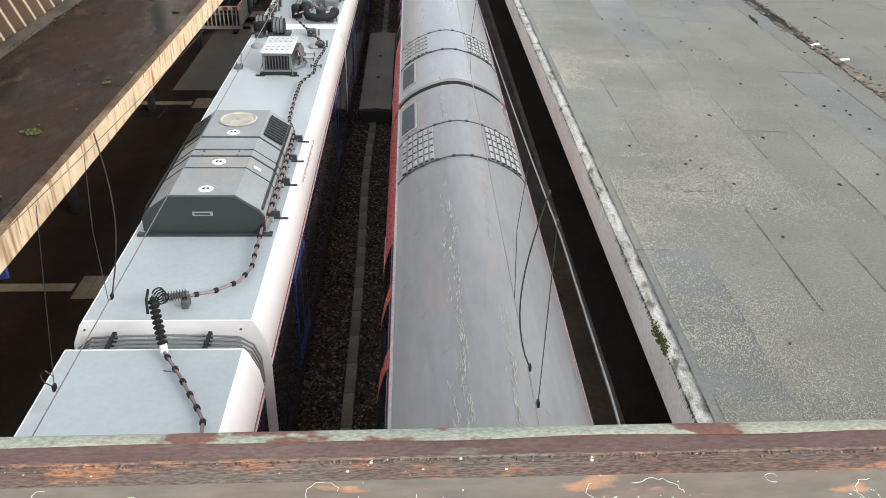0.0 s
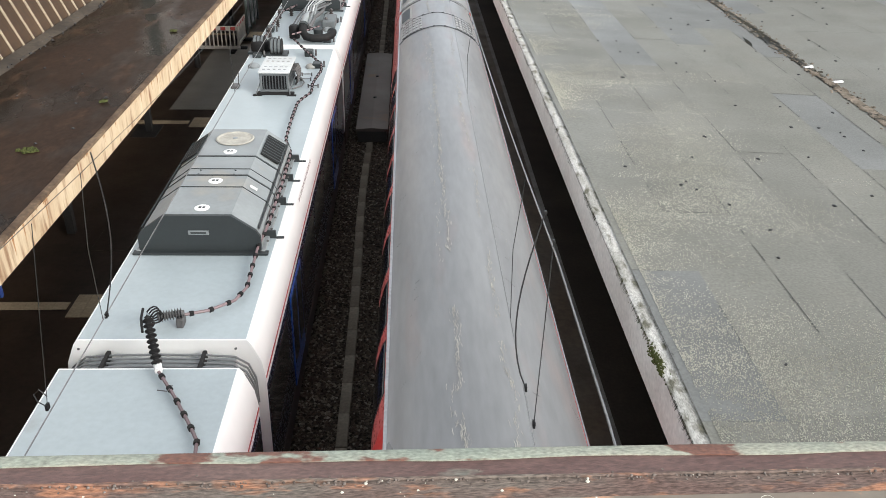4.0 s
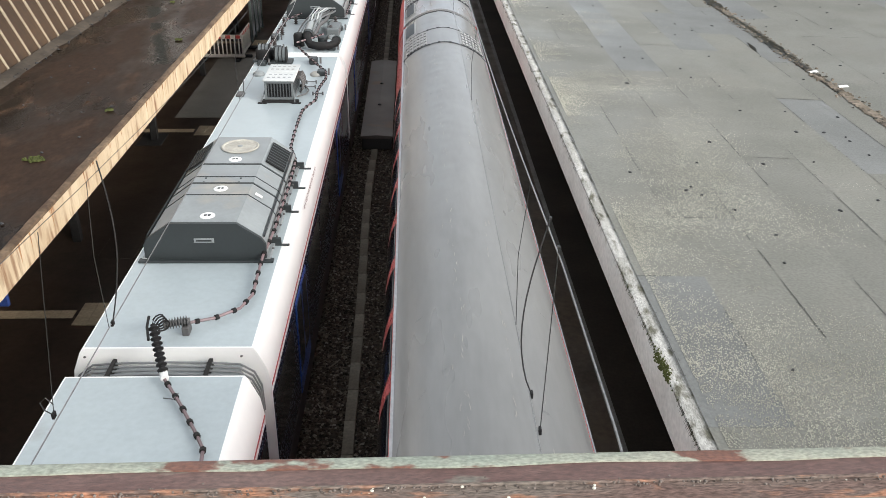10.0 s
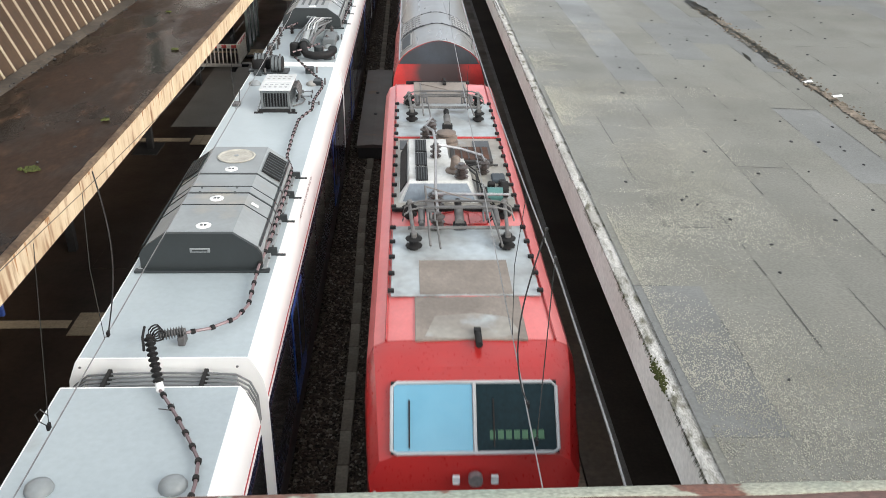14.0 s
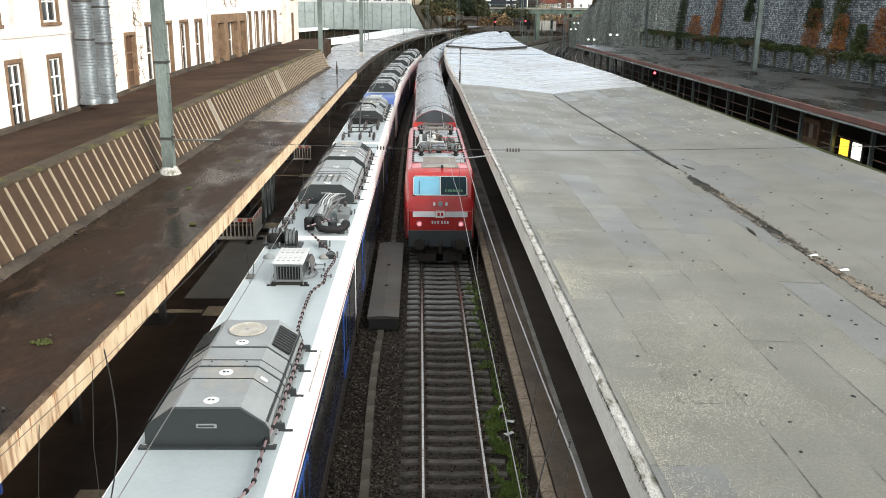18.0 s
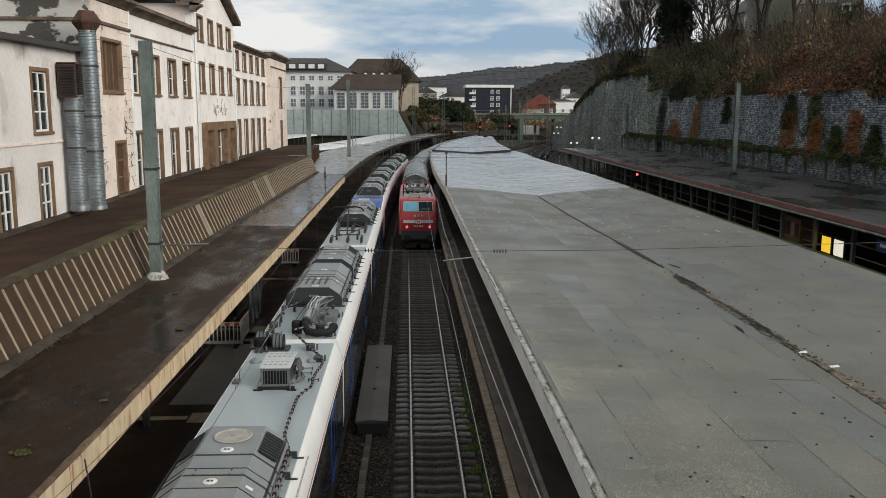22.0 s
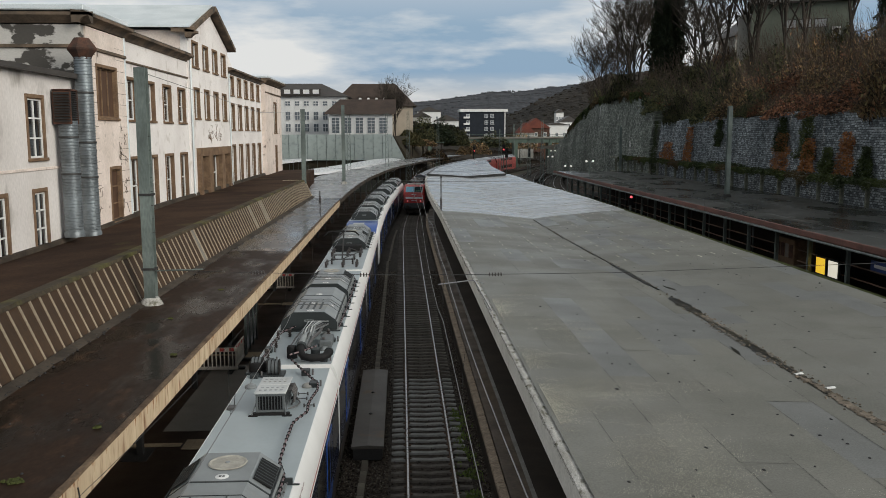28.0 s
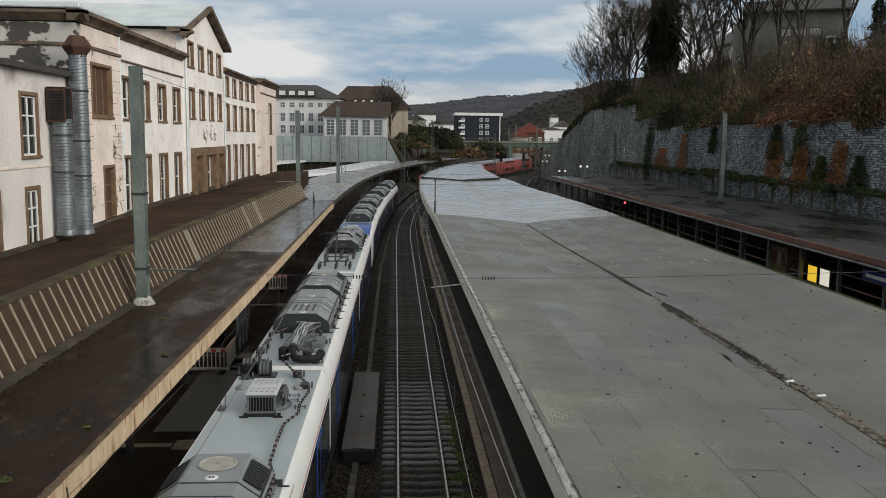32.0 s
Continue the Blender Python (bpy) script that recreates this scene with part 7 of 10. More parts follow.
        part("gangway_hood", Geo().box(-0.86, 0.86, -CL - 0.42, -CL - 0.03, 3.02, 3.16, 0.04).box(-0.86, -0.72, -CL - 0.42, -CL - 0.03, 1.0, 3.05, 0.04).box(0.72, 0.86, -CL - 0.42, -CL - 0.03, 1.0, 3.05, 0.04), M["black"], c, "black rubber gangway hood")
        for sd in (-1, 1):
            part("white_band", Geo().box(sd * 0.90, sd * 1.375, -CL - 0.04, -CL - 0.024, 2.86, 3.03), M["white"], c)
            part("end_hand_rail", Geo().rod((sd * 1.05, -CL - 0.10, 1.2), (sd * 1.05, -CL - 0.10, 2.3), 0.018), M["frame_al"], c)
            bf = part("buffer", Geo().rod((sd * 0.875, -CL + 0.1, 1.0), (sd * 0.875, -CL - 0.45, 1.0), 0.1, n=14), M["c_under"], c)
            part("buffer_plate", Geo().rod((sd * 0.875, -CL - 0.45, 1.0), (sd * 0.875, -CL - 0.5, 1.0), 0.24, n=18), M["c_under"], bf)
    return c


COACHES = [coach("red double-deck coach with a clean grey roof and sooty end wall", roof="c_roof_mid", tail=True, flakes=0.25)]
COACHES.append(coach("red double-deck coach with a weathered flaking grey roof", flakes=2.4, fresh=True))
COACHES.append(coach("red double-deck coach with a pale clean roof", roof="c_roof_pale", flakes=0.15))
COACHES.append(copy_thing(COACHES[2], pose(0, 0, 0)))
COACHES.append(copy_thing(COACHES[2], pose(0, 0, 0)))

# locomotive
M["l_red"] = mat("red_locomotive_paint", (0.39, 0.018, 0.017), (0.33, 0.016, 0.015), rough=0.32, grain=0.03, bump=0.02, coat=0.4, big=0.8)
# paler copy of the body red, with the sky's reflection painted in
M["l_pink"] = mat("bleached_red_roof_paint", (0.66, 0.17, 0.165), (0.56, 0.12, 0.115), rough=0.35, grain=0.08, bump=0.03, coat=0.3, big=0.9)
M["l_plate"] = mat("sooty_pale_blue_roof_plate", (0.40, 0.45, 0.48), (0.26, 0.27, 0.265), rough=0.45, grain=0.15, big=1.0, fine=7, third=(0.13, 0.115, 0.10), third_at=(0.56, 0.72), third_scale=1.2)
M["l_tan"] = mat("sooty_tan_roof_plate", (0.24, 0.205, 0.175), (0.16, 0.135, 0.115), rough=0.55, grain=0.2, big=1.2)
M["l_box"] = mat("dusty_white_roof_cover", (0.56, 0.57, 0.56), (0.40, 0.40, 0.38), rough=0.5, grain=0.14, big=1.2, third=(0.22, 0.20, 0.18), third_at=(0.6, 0.74), third_scale=1.7)
M["l_mid"] = mat("sooty_beige_roof_plate", (0.33, 0.315, 0.28), (0.22, 0.20, 0.175), rough=0.5, grain=0.18, big=1.1, fine=9, third=(0.40, 0.45, 0.48), third_at=(0.56, 0.7), third_scale=0.9)
M["l_disc"] = mat("dusty_brown_casting", (0.17, 0.13, 0.105), (0.10, 0.085, 0.075), rough=0.7, grain=0.25, big=3)
M["c_hatch2"] = mat("blue_grey_sloping_sheet", (0.19, 0.225, 0.26), (0.14, 0.165, 0.19), rough=0.4, grain=0.12)
M["l_grey"] = mat("dark_slate_grey_apron", (0.05, 0.06, 0.065), (0.035, 0.04, 0.044), rough=0.5, grain=0.15)
M["l_light"] = mat("light_grey_stripe", (0.66, 0.69, 0.71), rough=0.4, grain=0.05)
# blue of the reflected sky is painted into this pane's base colour
M["l_screen"] = mat("windscreen_glass", (0.10, 0.30, 0.43), (0.12, 0.33, 0.46), rough=0.05, bump=0, coat=0.6, grain=0.0, big=1.5)
M["l_screen"].node_tree.nodes["Principled BSDF"].inputs["IOR"].default_value = 1.6
M["l_screen2"] = mat("dark_teal_windscreen", (0.008, 0.022, 0.028), rough=0.08, bump=0, spec=0.12)
M["l_frame"] = mat("pale_windscreen_rubber", (0.46, 0.47, 0.48), rough=0.5, grain=0.05)
M["l_rod"] = mat("weathered_grey_rod", (0.155, 0.152, 0.147), (0.08, 0.077, 0.073), rough=0.55, metal=0.0, grain=0.2, big=4)
M["l_tail"] = mat("lit_red_tail_lamp", (0.5, 0.02, 0.02), rough=0.3, emit=(1.0, 0.10, 0.12, 2.2))
M["l_dest"] = mat("green_destination_letters", (0.02, 0.06, 0.03), rough=0.5, emit=(0.12, 0.3, 0.16, 0.12))
M["teal"] = mat("teal_motor_casing", (0.08, 0.2, 0.19), rough=0.5, grain=0.2)
loco = thing("electric_locomotive", "red electric locomotive with two folded pantographs and a grey apron", "locomotive")
LL = 7.85
body = Geo()


def loco_section(y, top, half=1.55):
    sh = min(top - 0.30, 3.58)
    return [(-half, y, 1.15), (-half, y, min(2.9, top - 0.36)), (-half + 0.05, y, max(sh, 1.9)), (-half + 0.15, y, top - 0.10), (-half + 0.34, y, top - 0.01), (0, y, top + 0.03), (half - 0.34, y, top - 0.01), (half - 0.15, y, top - 0.10), (half - 0.05, y, max(sh, 1.9)), (half, y, min(2.9, top - 0.36)), (half, y, 1.15)]


secs = [loco_section(-LL, 2.45, 1.40), loco_section(-LL + 0.12, 2.95, 1.45), loco_section(-LL + 0.55, 3.40, 1.48), loco_section(-LL + 0.95, 3.80, 1.51), loco_section(-LL + 1.45, 3.92)]
secs += [loco_section(-s[0][1], max(p[2] for p in s) - 0.03, abs(s[0][0])) for s in reversed(secs)]
part("loco_body", body.loft(secs), M["l_red"], loco, "red body with slanted cab fronts", smooth=30)
part("front_base", Geo().box(-1.40, 1.40, -LL - 0.03, LL + 0.03, 1.15, 2.45, 0.12), M["l_red"], loco)
part("roof_sheet", Geo().loft([[(x, y, z + 0.006) for x, y, z in loco_section(y, 3.92)[3:8]] for y in (-LL + 1.45, LL - 1.45)], closed=False), M["l_pink"], loco, "bleached red roof sheet", smooth=30)
part("loco_side_roof", Geo().loft([[(x * 1.002, y, z + 0.004) for x, y, z in loco_section(y, 3.92)[1:4]] for y in (-LL + 1.45, LL - 1.45)], closed=False).loft([[(x * 1.002, y, z + 0.004) for x, y, z in loco_section(y, 3.92)[7:10]] for y in (-LL + 1.45, LL - 1.45)], closed=False), M["l_pink"], loco, smooth=30)
part("apron", Geo().box(-1.36, 1.36, -LL - 0.05, LL + 0.05, 0.75, 1.55, 0.06), M["l_grey"], loco, "dark grey frame apron")
part("underframe", Geo().box(-1.2, 1.2, -LL + 0.3, LL - 0.3, 0.35, 1.0, 0.05), M["c_under"], loco)
for y in (-4.6, 4.6):
    b = part("bogie", Geo().box(-1.2, 1.2, y - 2.4, y + 2.4, 0.3, 0.85, 0.06), M["c_under"], loco)
    for yy in (-1.7, 1.7):
        part("wheelset", Geo().rod((-0.8, y + yy, 0.62), (-0.68, y + yy, 0.62), 0.62, n=22).rod((0.68, y + yy, 0.62), (0.8, y + yy, 0.62), 0.62, n=22), M["rail_side"], b)
for e in (-1, 1):
    yf = e * LL

    def face(x0, x1, z0, z1, out, name, material, parent=loco, label=""):
        """A plate on the lower front."""
        return part(name, Geo().box(x0, x1, yf + e * 0.02, yf + e * out, z0, z1, 0.01), M[material], parent, label)
    # windscreen on the slant between the heights 2.98 and 3.68
    def slant(x0, x1, k0, k1, lift, name, material, parent=loco, label=""):
        def at(k):
            return (LL - 0.12 - 0.83 * k, 2.95 + 0.85 * k)
        pts = []
        for k in (k0, k1):
            y, z = at(k)
            pts.append((y + lift * 0.72, z + lift * 0.70))
        (ya, za), (yb, zb) = pts
        return part(name, Geo().loft([[(x, e * ya, za), (x, e * yb, zb), (x, e * (yb - 0.05), zb - 0.03), (x, e * (ya - 0.05), za - 0.03)] for x in (x0, x1)]), M[material], parent, label, smooth=0)
    slant(-1.14, 1.14, 0.01, 0.84, 0.030, "windscreen_seal", "black")
    ring = []
    for x, k in ((-1.06, 0.02), (1.06, 0.02), (1.13, 0.06), (1.13, 0.77), (1.06, 0.82), (-1.06, 0.82), (-1.13, 0.77), (-1.13, 0.06), (-1.06, 0.02)):
        ring.append((x, e * (LL - 0.12 - 0.83 * k + 0.035), 2.95 + 0.85 * k + 0.035))
    part("windscreen_frame", Geo().tube(ring, 0.025, 6).rod((0, e * (LL - 0.12 - 0.0166 + 0.035), 3.0), (0, e * (LL - 0.80 + 0.035), 3.68), 0.028, n=6), M["l_frame"], loco, "pale rounded windscreen frame")
    ws = slant(-1.10, -0.03, 0.04, 0.80, 0.045, "windscreen", "l_screen", label="wide windscreen pane")
    slant(0.03, 1.10, 0.04, 0.80, 0.045, "windscreen", "l_screen2")
    for x in (-0.9, 0.25):
        slant(x, x + 0.02, 0.08, 0.62, 0.062, "wiper", "black")
    for k in range(7):
        slant(0.2 + 0.11 * k, 0.28 + 0.11 * k, 0.17, 0.27, 0.05, "destination_letter", "l_dest")
    face(-1.16, -0.22, 2.10, 2.33, 0.06, "front_stripe", "l_light", label="light grey stripe")
    face(0.22, 1.16, 2.10, 2.33, 0.06, "front_stripe", "l_light")
    lg = face(-0.20, 0.20, 2.07, 2.36, 0.062, "front_badge", "white", label="white badge with a red border")
    part("badge_border", Geo().box(-0.17, 0.17, yf + e * 0.063, yf + e * 0.066, 2.32, 2.335).box(-0.17, 0.17, yf + e * 0.063, yf + e * 0.066, 2.095, 2.11).box(-0.12, -0.02, yf + e * 0.063, yf + e * 0.066, 2.14, 2.29).box(0.03, 0.13, yf + e * 0.063, yf + e * 0.066, 2.14, 2.29), M["l_red"], lg, smooth=0)
    for k in range(6):
        face(-0.36 + 0.12 * k + (0.05 if k > 2 else 0), -0.29 + 0.12 * k + (0.05 if k > 2 else 0), 1.80, 1.92, 0.05, "number_bar", "l_light")
    for s in (-1, 1):
        lamp = part("headlamp", Geo().rod((s * 0.88, yf, 1.80), (s * 0.88, yf + e * 0.09, 1.80), 0.13, n=16), M["frame_al"], loco)
        part("tail_lens", Geo().rod((s * 0.88, yf + e * 0.08, 1.80), (s * 0.88, yf + e * 0.10, 1.80), 0.08, n=16), M["l_tail"] if e < 0 else M["f_glass"], lamp, "lit red tail lamp" if e < 0 else "")
        bf = part("buffer", Geo().rod((s * 0.875, yf - e * 0.1, 1.0), (s * 0.875, yf + e * 0.42, 1.0), 0.1, n=14), M["c_under"], loco, "black round buffer")
        part("buffer_plate", Geo().rod((s * 0.875, yf + e * 0.42, 1.0), (s * 0.875, yf + e * 0.47, 1.0), 0.24, n=18), M["c_under"], bf)
        part("front_vent", Geo().box(s * 0.26 - 0.05, s * 0.26 + 0.05, yf + e * 0.02, yf + e * 0.05, 2.60, 2.72, 0.01), M["l_light"], loco)
        part("hand_rail", Geo().rod((s * 1.36, yf + e * 0.07, 1.3), (s * 1.36, yf + e * 0.07, 2.5), 0.018), M["frame_al"], loco)
        for hx in (0.5, 0.66):
            part("air_hose", Geo().tube([(s * hx, yf + e * 0.05, 1.05), (s * hx, yf + e * 0.25, 0.95), (s * hx, yf + e * 0.22, 0.6), (s * hx, yf + e * 0.1, 0.5)], 0.03), M["black"], loco)
        part("snow_plough", Geo().box(s * 0.55 - 0.4, s * 0.55 + 0.4, yf - e * 0.25, yf + e * 0.0, 0.15, 0.55, 0.03), M["c_under"], loco)
    part("top_lamp", Geo().rod((0, yf + e * 0.0, 2.68), (0, yf + e * 0.1, 2.68), 0.1, n=14), M["frame_al"], loco, "round upper headlamp")
    part("screw_coupling", Geo().tube([(0, yf + e * 0.05, 1.02), (0, yf + e * 0.3, 0.95), (0, yf + e * 0.35, 0.6), (0, yf + e * 0.15, 0.5)], 0.045), M["c_under"], loco)
    if e > 0:
        part("cab_roof_plate", Geo().box(-0.74, 0.70, LL - 3.25, LL - 1.35, 3.90, 3.965, 0.006), M["l_tan"], loco, "sooty tan cab roof plate")
        part("wind_deflector", Geo().box(-0.95, 0.80, LL - 1.34, LL - 1.26, 3.88, 3.98, 0.02), M["black"], loco)
    else:
        part("cab_roof_plate", Geo().box(-0.80, 0.82, 1.42 - LL, 2.62 - LL, 3.90, 3.962, 0.006), M["l_tan"], loco, "sooty tan cab roof plate")
        part("cab_roof_patch", Geo().prism([(-0.66, 1.50 - LL), (-0.30, 1.44 - LL), (0.5, 1.46 - LL), (0.72, 1.6 - LL), (0.6, 2.0 - LL), (0.1, 2.12 - LL), (-0.5, 2.05 - LL)], "z", 3.960, 3.967), M["l_mid"], loco, "pale worn patch round the horn")
    part("horn", Geo().rod((0.1, e * (LL - 1.5), 4.0), (0.1, e * (LL - 1.2), 4.0), 0.05, n=10).box(0.05, 0.15, e * (LL - 1.6) - 0.05, e * (LL - 1.6) + 0.05, 3.9, 4.02), M["black"], loco)
    # removable roof plates with bolts
    y0, y1 = (2.10, 4.55) if e > 0 else (-5.2, -2.72)
    pl = part("roof_plate", Geo().box(-1.17, 1.17, y0, y1, 3.94, 3.975, 0.008), M["l_plate"], loco, "pale blue roof plate stained with soot")
    for k in range(5):
        for s in (-1, 1):
            yy = y0 + 0.1 + (y1 - y0 - 0.2) * k / 4
            part("plate_clamp", Geo().box(s * 1.17 - 0.05, s * 1.17 + 0.05, yy - 0.04, yy + 0.04, 3.97, 4.03, 0.01), M["black"], pl)
    # folded pantograph, open towards the cab
    yc = 3.56 if e > 0 else -3.2
    pan = part("pantograph_frame", Geo().rod((-0.90, yc - 0.10, 4.22), (0.90, yc - 0.10, 4.22), 0.032).rod((-0.74, yc + 0.80, 4.22), (0.74, yc + 0.80, 4.22), 0.022), M["l_rod"], loco, "folded pantograph frame of grey tubes")
    for s in (-1, 1):
        part("frame_side", Geo().rod((s * 0.80, yc - 0.45, 4.24), (s * 0.88, yc + 0.90, 4.25), 0.034).box(s * 0.80 - 0.05, s * 0.80 + 0.05, yc - 0.5, yc - 0.38, 4.2, 4.3, 0.02).box(s * 0.87 - 0.05, s * 0.87 + 0.05, yc + 0.82, yc + 0.94, 4.2, 4.31, 0.02), M["l_rod"], pan)
        part("pan_spring", Geo().rod((s * 0.66, yc + 0.02, 4.26), (s * 0.66, yc + 0.50, 4.28), 0.062, n=12).rod((s * 0.66, yc - 0.05, 4.25), (s * 0.66, yc + 0.03, 4.26), 0.05, n=10), M["cable"], pan)
        part("head_bracket", Geo().box(s * 0.50 - 0.07, s * 0.50 + 0.07, yc + 0.26, yc + 0.70, 4.34, 4.38, 0.01).rod((s * 0.50, yc + 0.1, 4.28), (s * 0.50, yc + 0.4, 4.36), 0.03).rod((s * 0.43, yc + 0.08, 4.26), (s * 0.43, yc + 0.3, 4.36), 0.018), M["cable"], pan)
        for d in (-0.42, 0.86):
            insulator(loco, (s * (0.80 if d < 0 else 0.87), yc + d, 3.96), h=0.27, r=0.145, n=2, material="black")
    part("upper_arm", Geo().rod((-0.53, yc - 0.95, 4.30), (-0.58, yc + 1.40, 4.37), 0.021), M["l_rod"], pan)
    part("upper_arm", Geo().rod((0.66, yc - 0.95, 4.30), (0.52, yc + 1.40, 4.37), 0.021), M["l_rod"], pan)
    part("arm_brace", Geo().rod((-0.57, yc + 1.38, 4.37), (0.50, yc + 0.62, 4.35), 0.012), M["l_tan"], pan)
    part("guide_arm", Geo().rod((-0.36, yc - 0.85, 4.20), (-0.40, yc + 0.05, 4.28), 0.018), M["l_rod"], pan)
    for d in (0.33, 0.62):
        part("contact_strip", Geo().tube([(-1.0, yc + d - 0.03, 4.16), (-0.96, yc + d, 4.28), (-0.86, yc + d, 4.36), (-0.70, yc + d, 4.405), (0.70, yc + d, 4.405), (0.86, yc + d, 4.36), (0.96, yc + d, 4.28), (1.0, yc + d - 0.03, 4.16)], 0.017), M["l_rod"], pan, "grey contact strip with curved horns")
        part("carbon_insert", Geo().box(-0.62, 0.62, yc + d - 0.018, yc + d + 0.018, 4.405, 4.43, 0.006), M["cable"], pan)
    ya = yc - 0.10 if e > 0 else yc + 1.25
    part("drive_cylinder", Geo().rod((0.03, ya - 0.42, 4.12), (0.03, ya - 0.92, 4.10), 0.085, n=14), M["l_rod"], pan, "grey drive cylinder")
    part("drive_bellows", Geo().lathe((0, 0, 0), [(0.05 + 0.018 * (k % 2), 0.052 * k) for k in range(9)], 12), M["black"], pan, at=pose(0.03, ya, 4.14, 90, 0, 0))
    part("drive_foot", Geo().box(-0.09, 0.15, ya - 0.95, ya - 0.80, 3.96, 4.1, 0.02), M["black"], pan)
    if e < 0:
        part("plate_soot", Geo().box(-0.72, 0.74, -5.18, -4.05, 3.975, 3.980, 0.002), M["l_tan"], pl, "sooty tan middle of the plate")
    if e > 0:
        insulator(loco, (-0.35, yc - 1.35, 3.96), h=0.3, r=0.12, n=3)
mid = part("roof_plate", Geo().box(-1.17, 1.17, -2.02, 1.94, 3.94, 3.968, 0.008), M["l_mid"], loco, "sooty beige middle roof plate")
for k in range(8):
    for s in (-1, 1):
        part("plate_clamp", Geo().box(s * 1.17 - 0.05, s * 1.17 + 0.05, -1.9 + 0.53 * k - 0.04, -1.9 + 0.53 * k + 0.04, 3.965, 4.025, 0.01), M["black"], mid)
part("plate_batten", Geo().box(-1.2, 1.2, -2.06, -1.99, 3.95, 4.02, 0.01), M["black"], mid)
part("plate_batten", Geo().box(-1.2, 1.2, 1.93, 1.99, 3.95, 4.0, 0.01), M["l_red"], mid)
# cover with a narrow far end and a wide near end
OUT = [(-1.05, 1.05), (-0.02, 1.05), (0.02, -0.10), (0.40, -0.12), (0.47, -1.68), (-1.09, -1.68)]
INN = [(-0.89, 0.99), (-0.08, 0.99), (-0.06, -0.18), (0.25, -0.20), (0.28, -1.40), (-0.89, -1.40)]
cover = part("roof_cover", Geo().loft([[(x, y, 3.96) for x, y in OUT], [(x, y, 4.27) for x, y in INN], [(x * 0.98, y * 0.985, 4.30) for x, y in INN]]), M["l_box"], loco, "dusty white stepped roof cover with grilles", smooth=20)
part("cover_front", Geo().loft([[(-1.0, -1.66, 4.0), (0.40, -1.66, 4.0), (0.24, -1.43, 4.26), (-0.86, -1.43, 4.26)], [(-1.0, -1.68, 4.0), (0.40, -1.68, 4.0), (0.24, -1.45, 4.275), (-0.86, -1.45, 4.275)]]), M["c_hatch2"], cover, "blue-grey sloping front", smooth=0)
for k in range(3):
    gr = part("cover_grille", Geo().box(-0.75, -0.51, -1.38 + 0.78 * k, -0.66 + 0.78 * k, 4.295, 4.315), M["black"], cover)
    for j in range(5):
        part("grille_slat", Geo().box(-0.745 + 0.05 * j, -0.725 + 0.05 * j, -1.36 + 0.78 * k, -0.68 + 0.78 * k, 4.315, 4.328), M["f_acdark"], gr)
part("side_grille", Geo().loft([[(-1.045, y, 4.02), (-0.915, y, 4.24), (-0.93, y, 4.255), (-1.06, y, 4.03)] for y in (-1.3, 0.85)]), M["black"], cover, smooth=0)
hg = part("roof_grille", Geo().box(0.02, 0.91, 0.30, 1.17, 3.97, 4.06, 0.02), M["dark_steel"], loco, "framed brown roof grille")
part("grille_mesh", Geo().box(0.09, 0.84, 0.37, 1.10, 4.06, 4.07), M["rust"], hg)
for k in range(5):
    part("grille_bar", Geo().box(0.09 + 0.15 * k, 0.12 + 0.15 * k, 0.37, 1.10, 4.07, 4.085), M["dark_steel"], hg)
part("small_grille", Geo().box(0.55, 0.92, 1.35, 1.72, 3.97, 3.99), M["c_dark"], loco)
part("small_grille", Geo().box(-1.08, -0.78, 1.2, 1.75, 3.97, 3.99), M["c_dark"], loco)
part("discus", Geo().lathe((-0.04, 1.6, 3.96), [(0.27, 0), (0.27, 0.07), (0.2, 0.09), (0.25, 0.12), (0.25, 0.18), (0.18, 0.21), (0.22, 0.24), (0.22, 0.28), (0.08, 0.3)], 20), M["l_disc"], loco, "stacked round roof bushing")
part("mushroom_vent", Geo().lathe((0.04, -0.88, 4.28), [(0.2, 0), (0.2, 0.05), (0.11, 0.08), (0.09, 0.3), (0.05, 0.34)], 14), M["l_disc"], loco)
for x, y, z, r in ((-0.35, 2.42, 3.96, 0.12), (-0.51, 1.84, 3.96, 0.12), (-0.33, -0.13, 4.28, 0.12), (0.67, -0.22, 3.97, 0.12), (0.14, -1.25, 4.28, 0.14), (-0.38, -1.89, 3.97, 0.16), (-0.37, -2.84, 3.96, 0.13), (0.62, 0.05, 3.97, 0.1)):
    insulator(loco, (x, y, z), h=0.3, r=r, n=3)
part("bus_bar", Geo().tube([(-0.35, 2.45, 4.3), (-0.51, 1.84, 4.3), (-0.36, 0.9, 4.52), (-0.33, -0.13, 4.62), (-0.36, -1.2, 4.58), (-0.38, -1.89, 4.34), (-0.37, -2.84, 4.3)], 0.028), M["frame_al"], loco, "grey bus bar along the roof")
part("bus_bar", Geo().tube([(-0.33, -0.1, 4.58), (0.2, -0.02, 4.45), (0.62, -0.1, 4.34), (0.67, -0.3, 4.30)], 0.026), M["frame_al"], loco)
part("bus_bar", Geo().tube([(-0.45, -2.0, 4.3), (0.2, -2.02, 4.3), (1.0, -2.0, 4.28)], 0.026), M["frame_al"], loco)
part("cab_hatch", Geo().box(0.22, 0.56, -2.62, -2.12, 3.94, 3.975, 0.01), M["l_red"], loco)
part("hatch_ring", Geo().tube([(0.05 + 0.42 * math.cos(a), -2.38 + 0.3 * math.sin(a), 3.97) for a in np.linspace(0, 6.283, 24)], 0.014, 5), M["l_red"], loco)
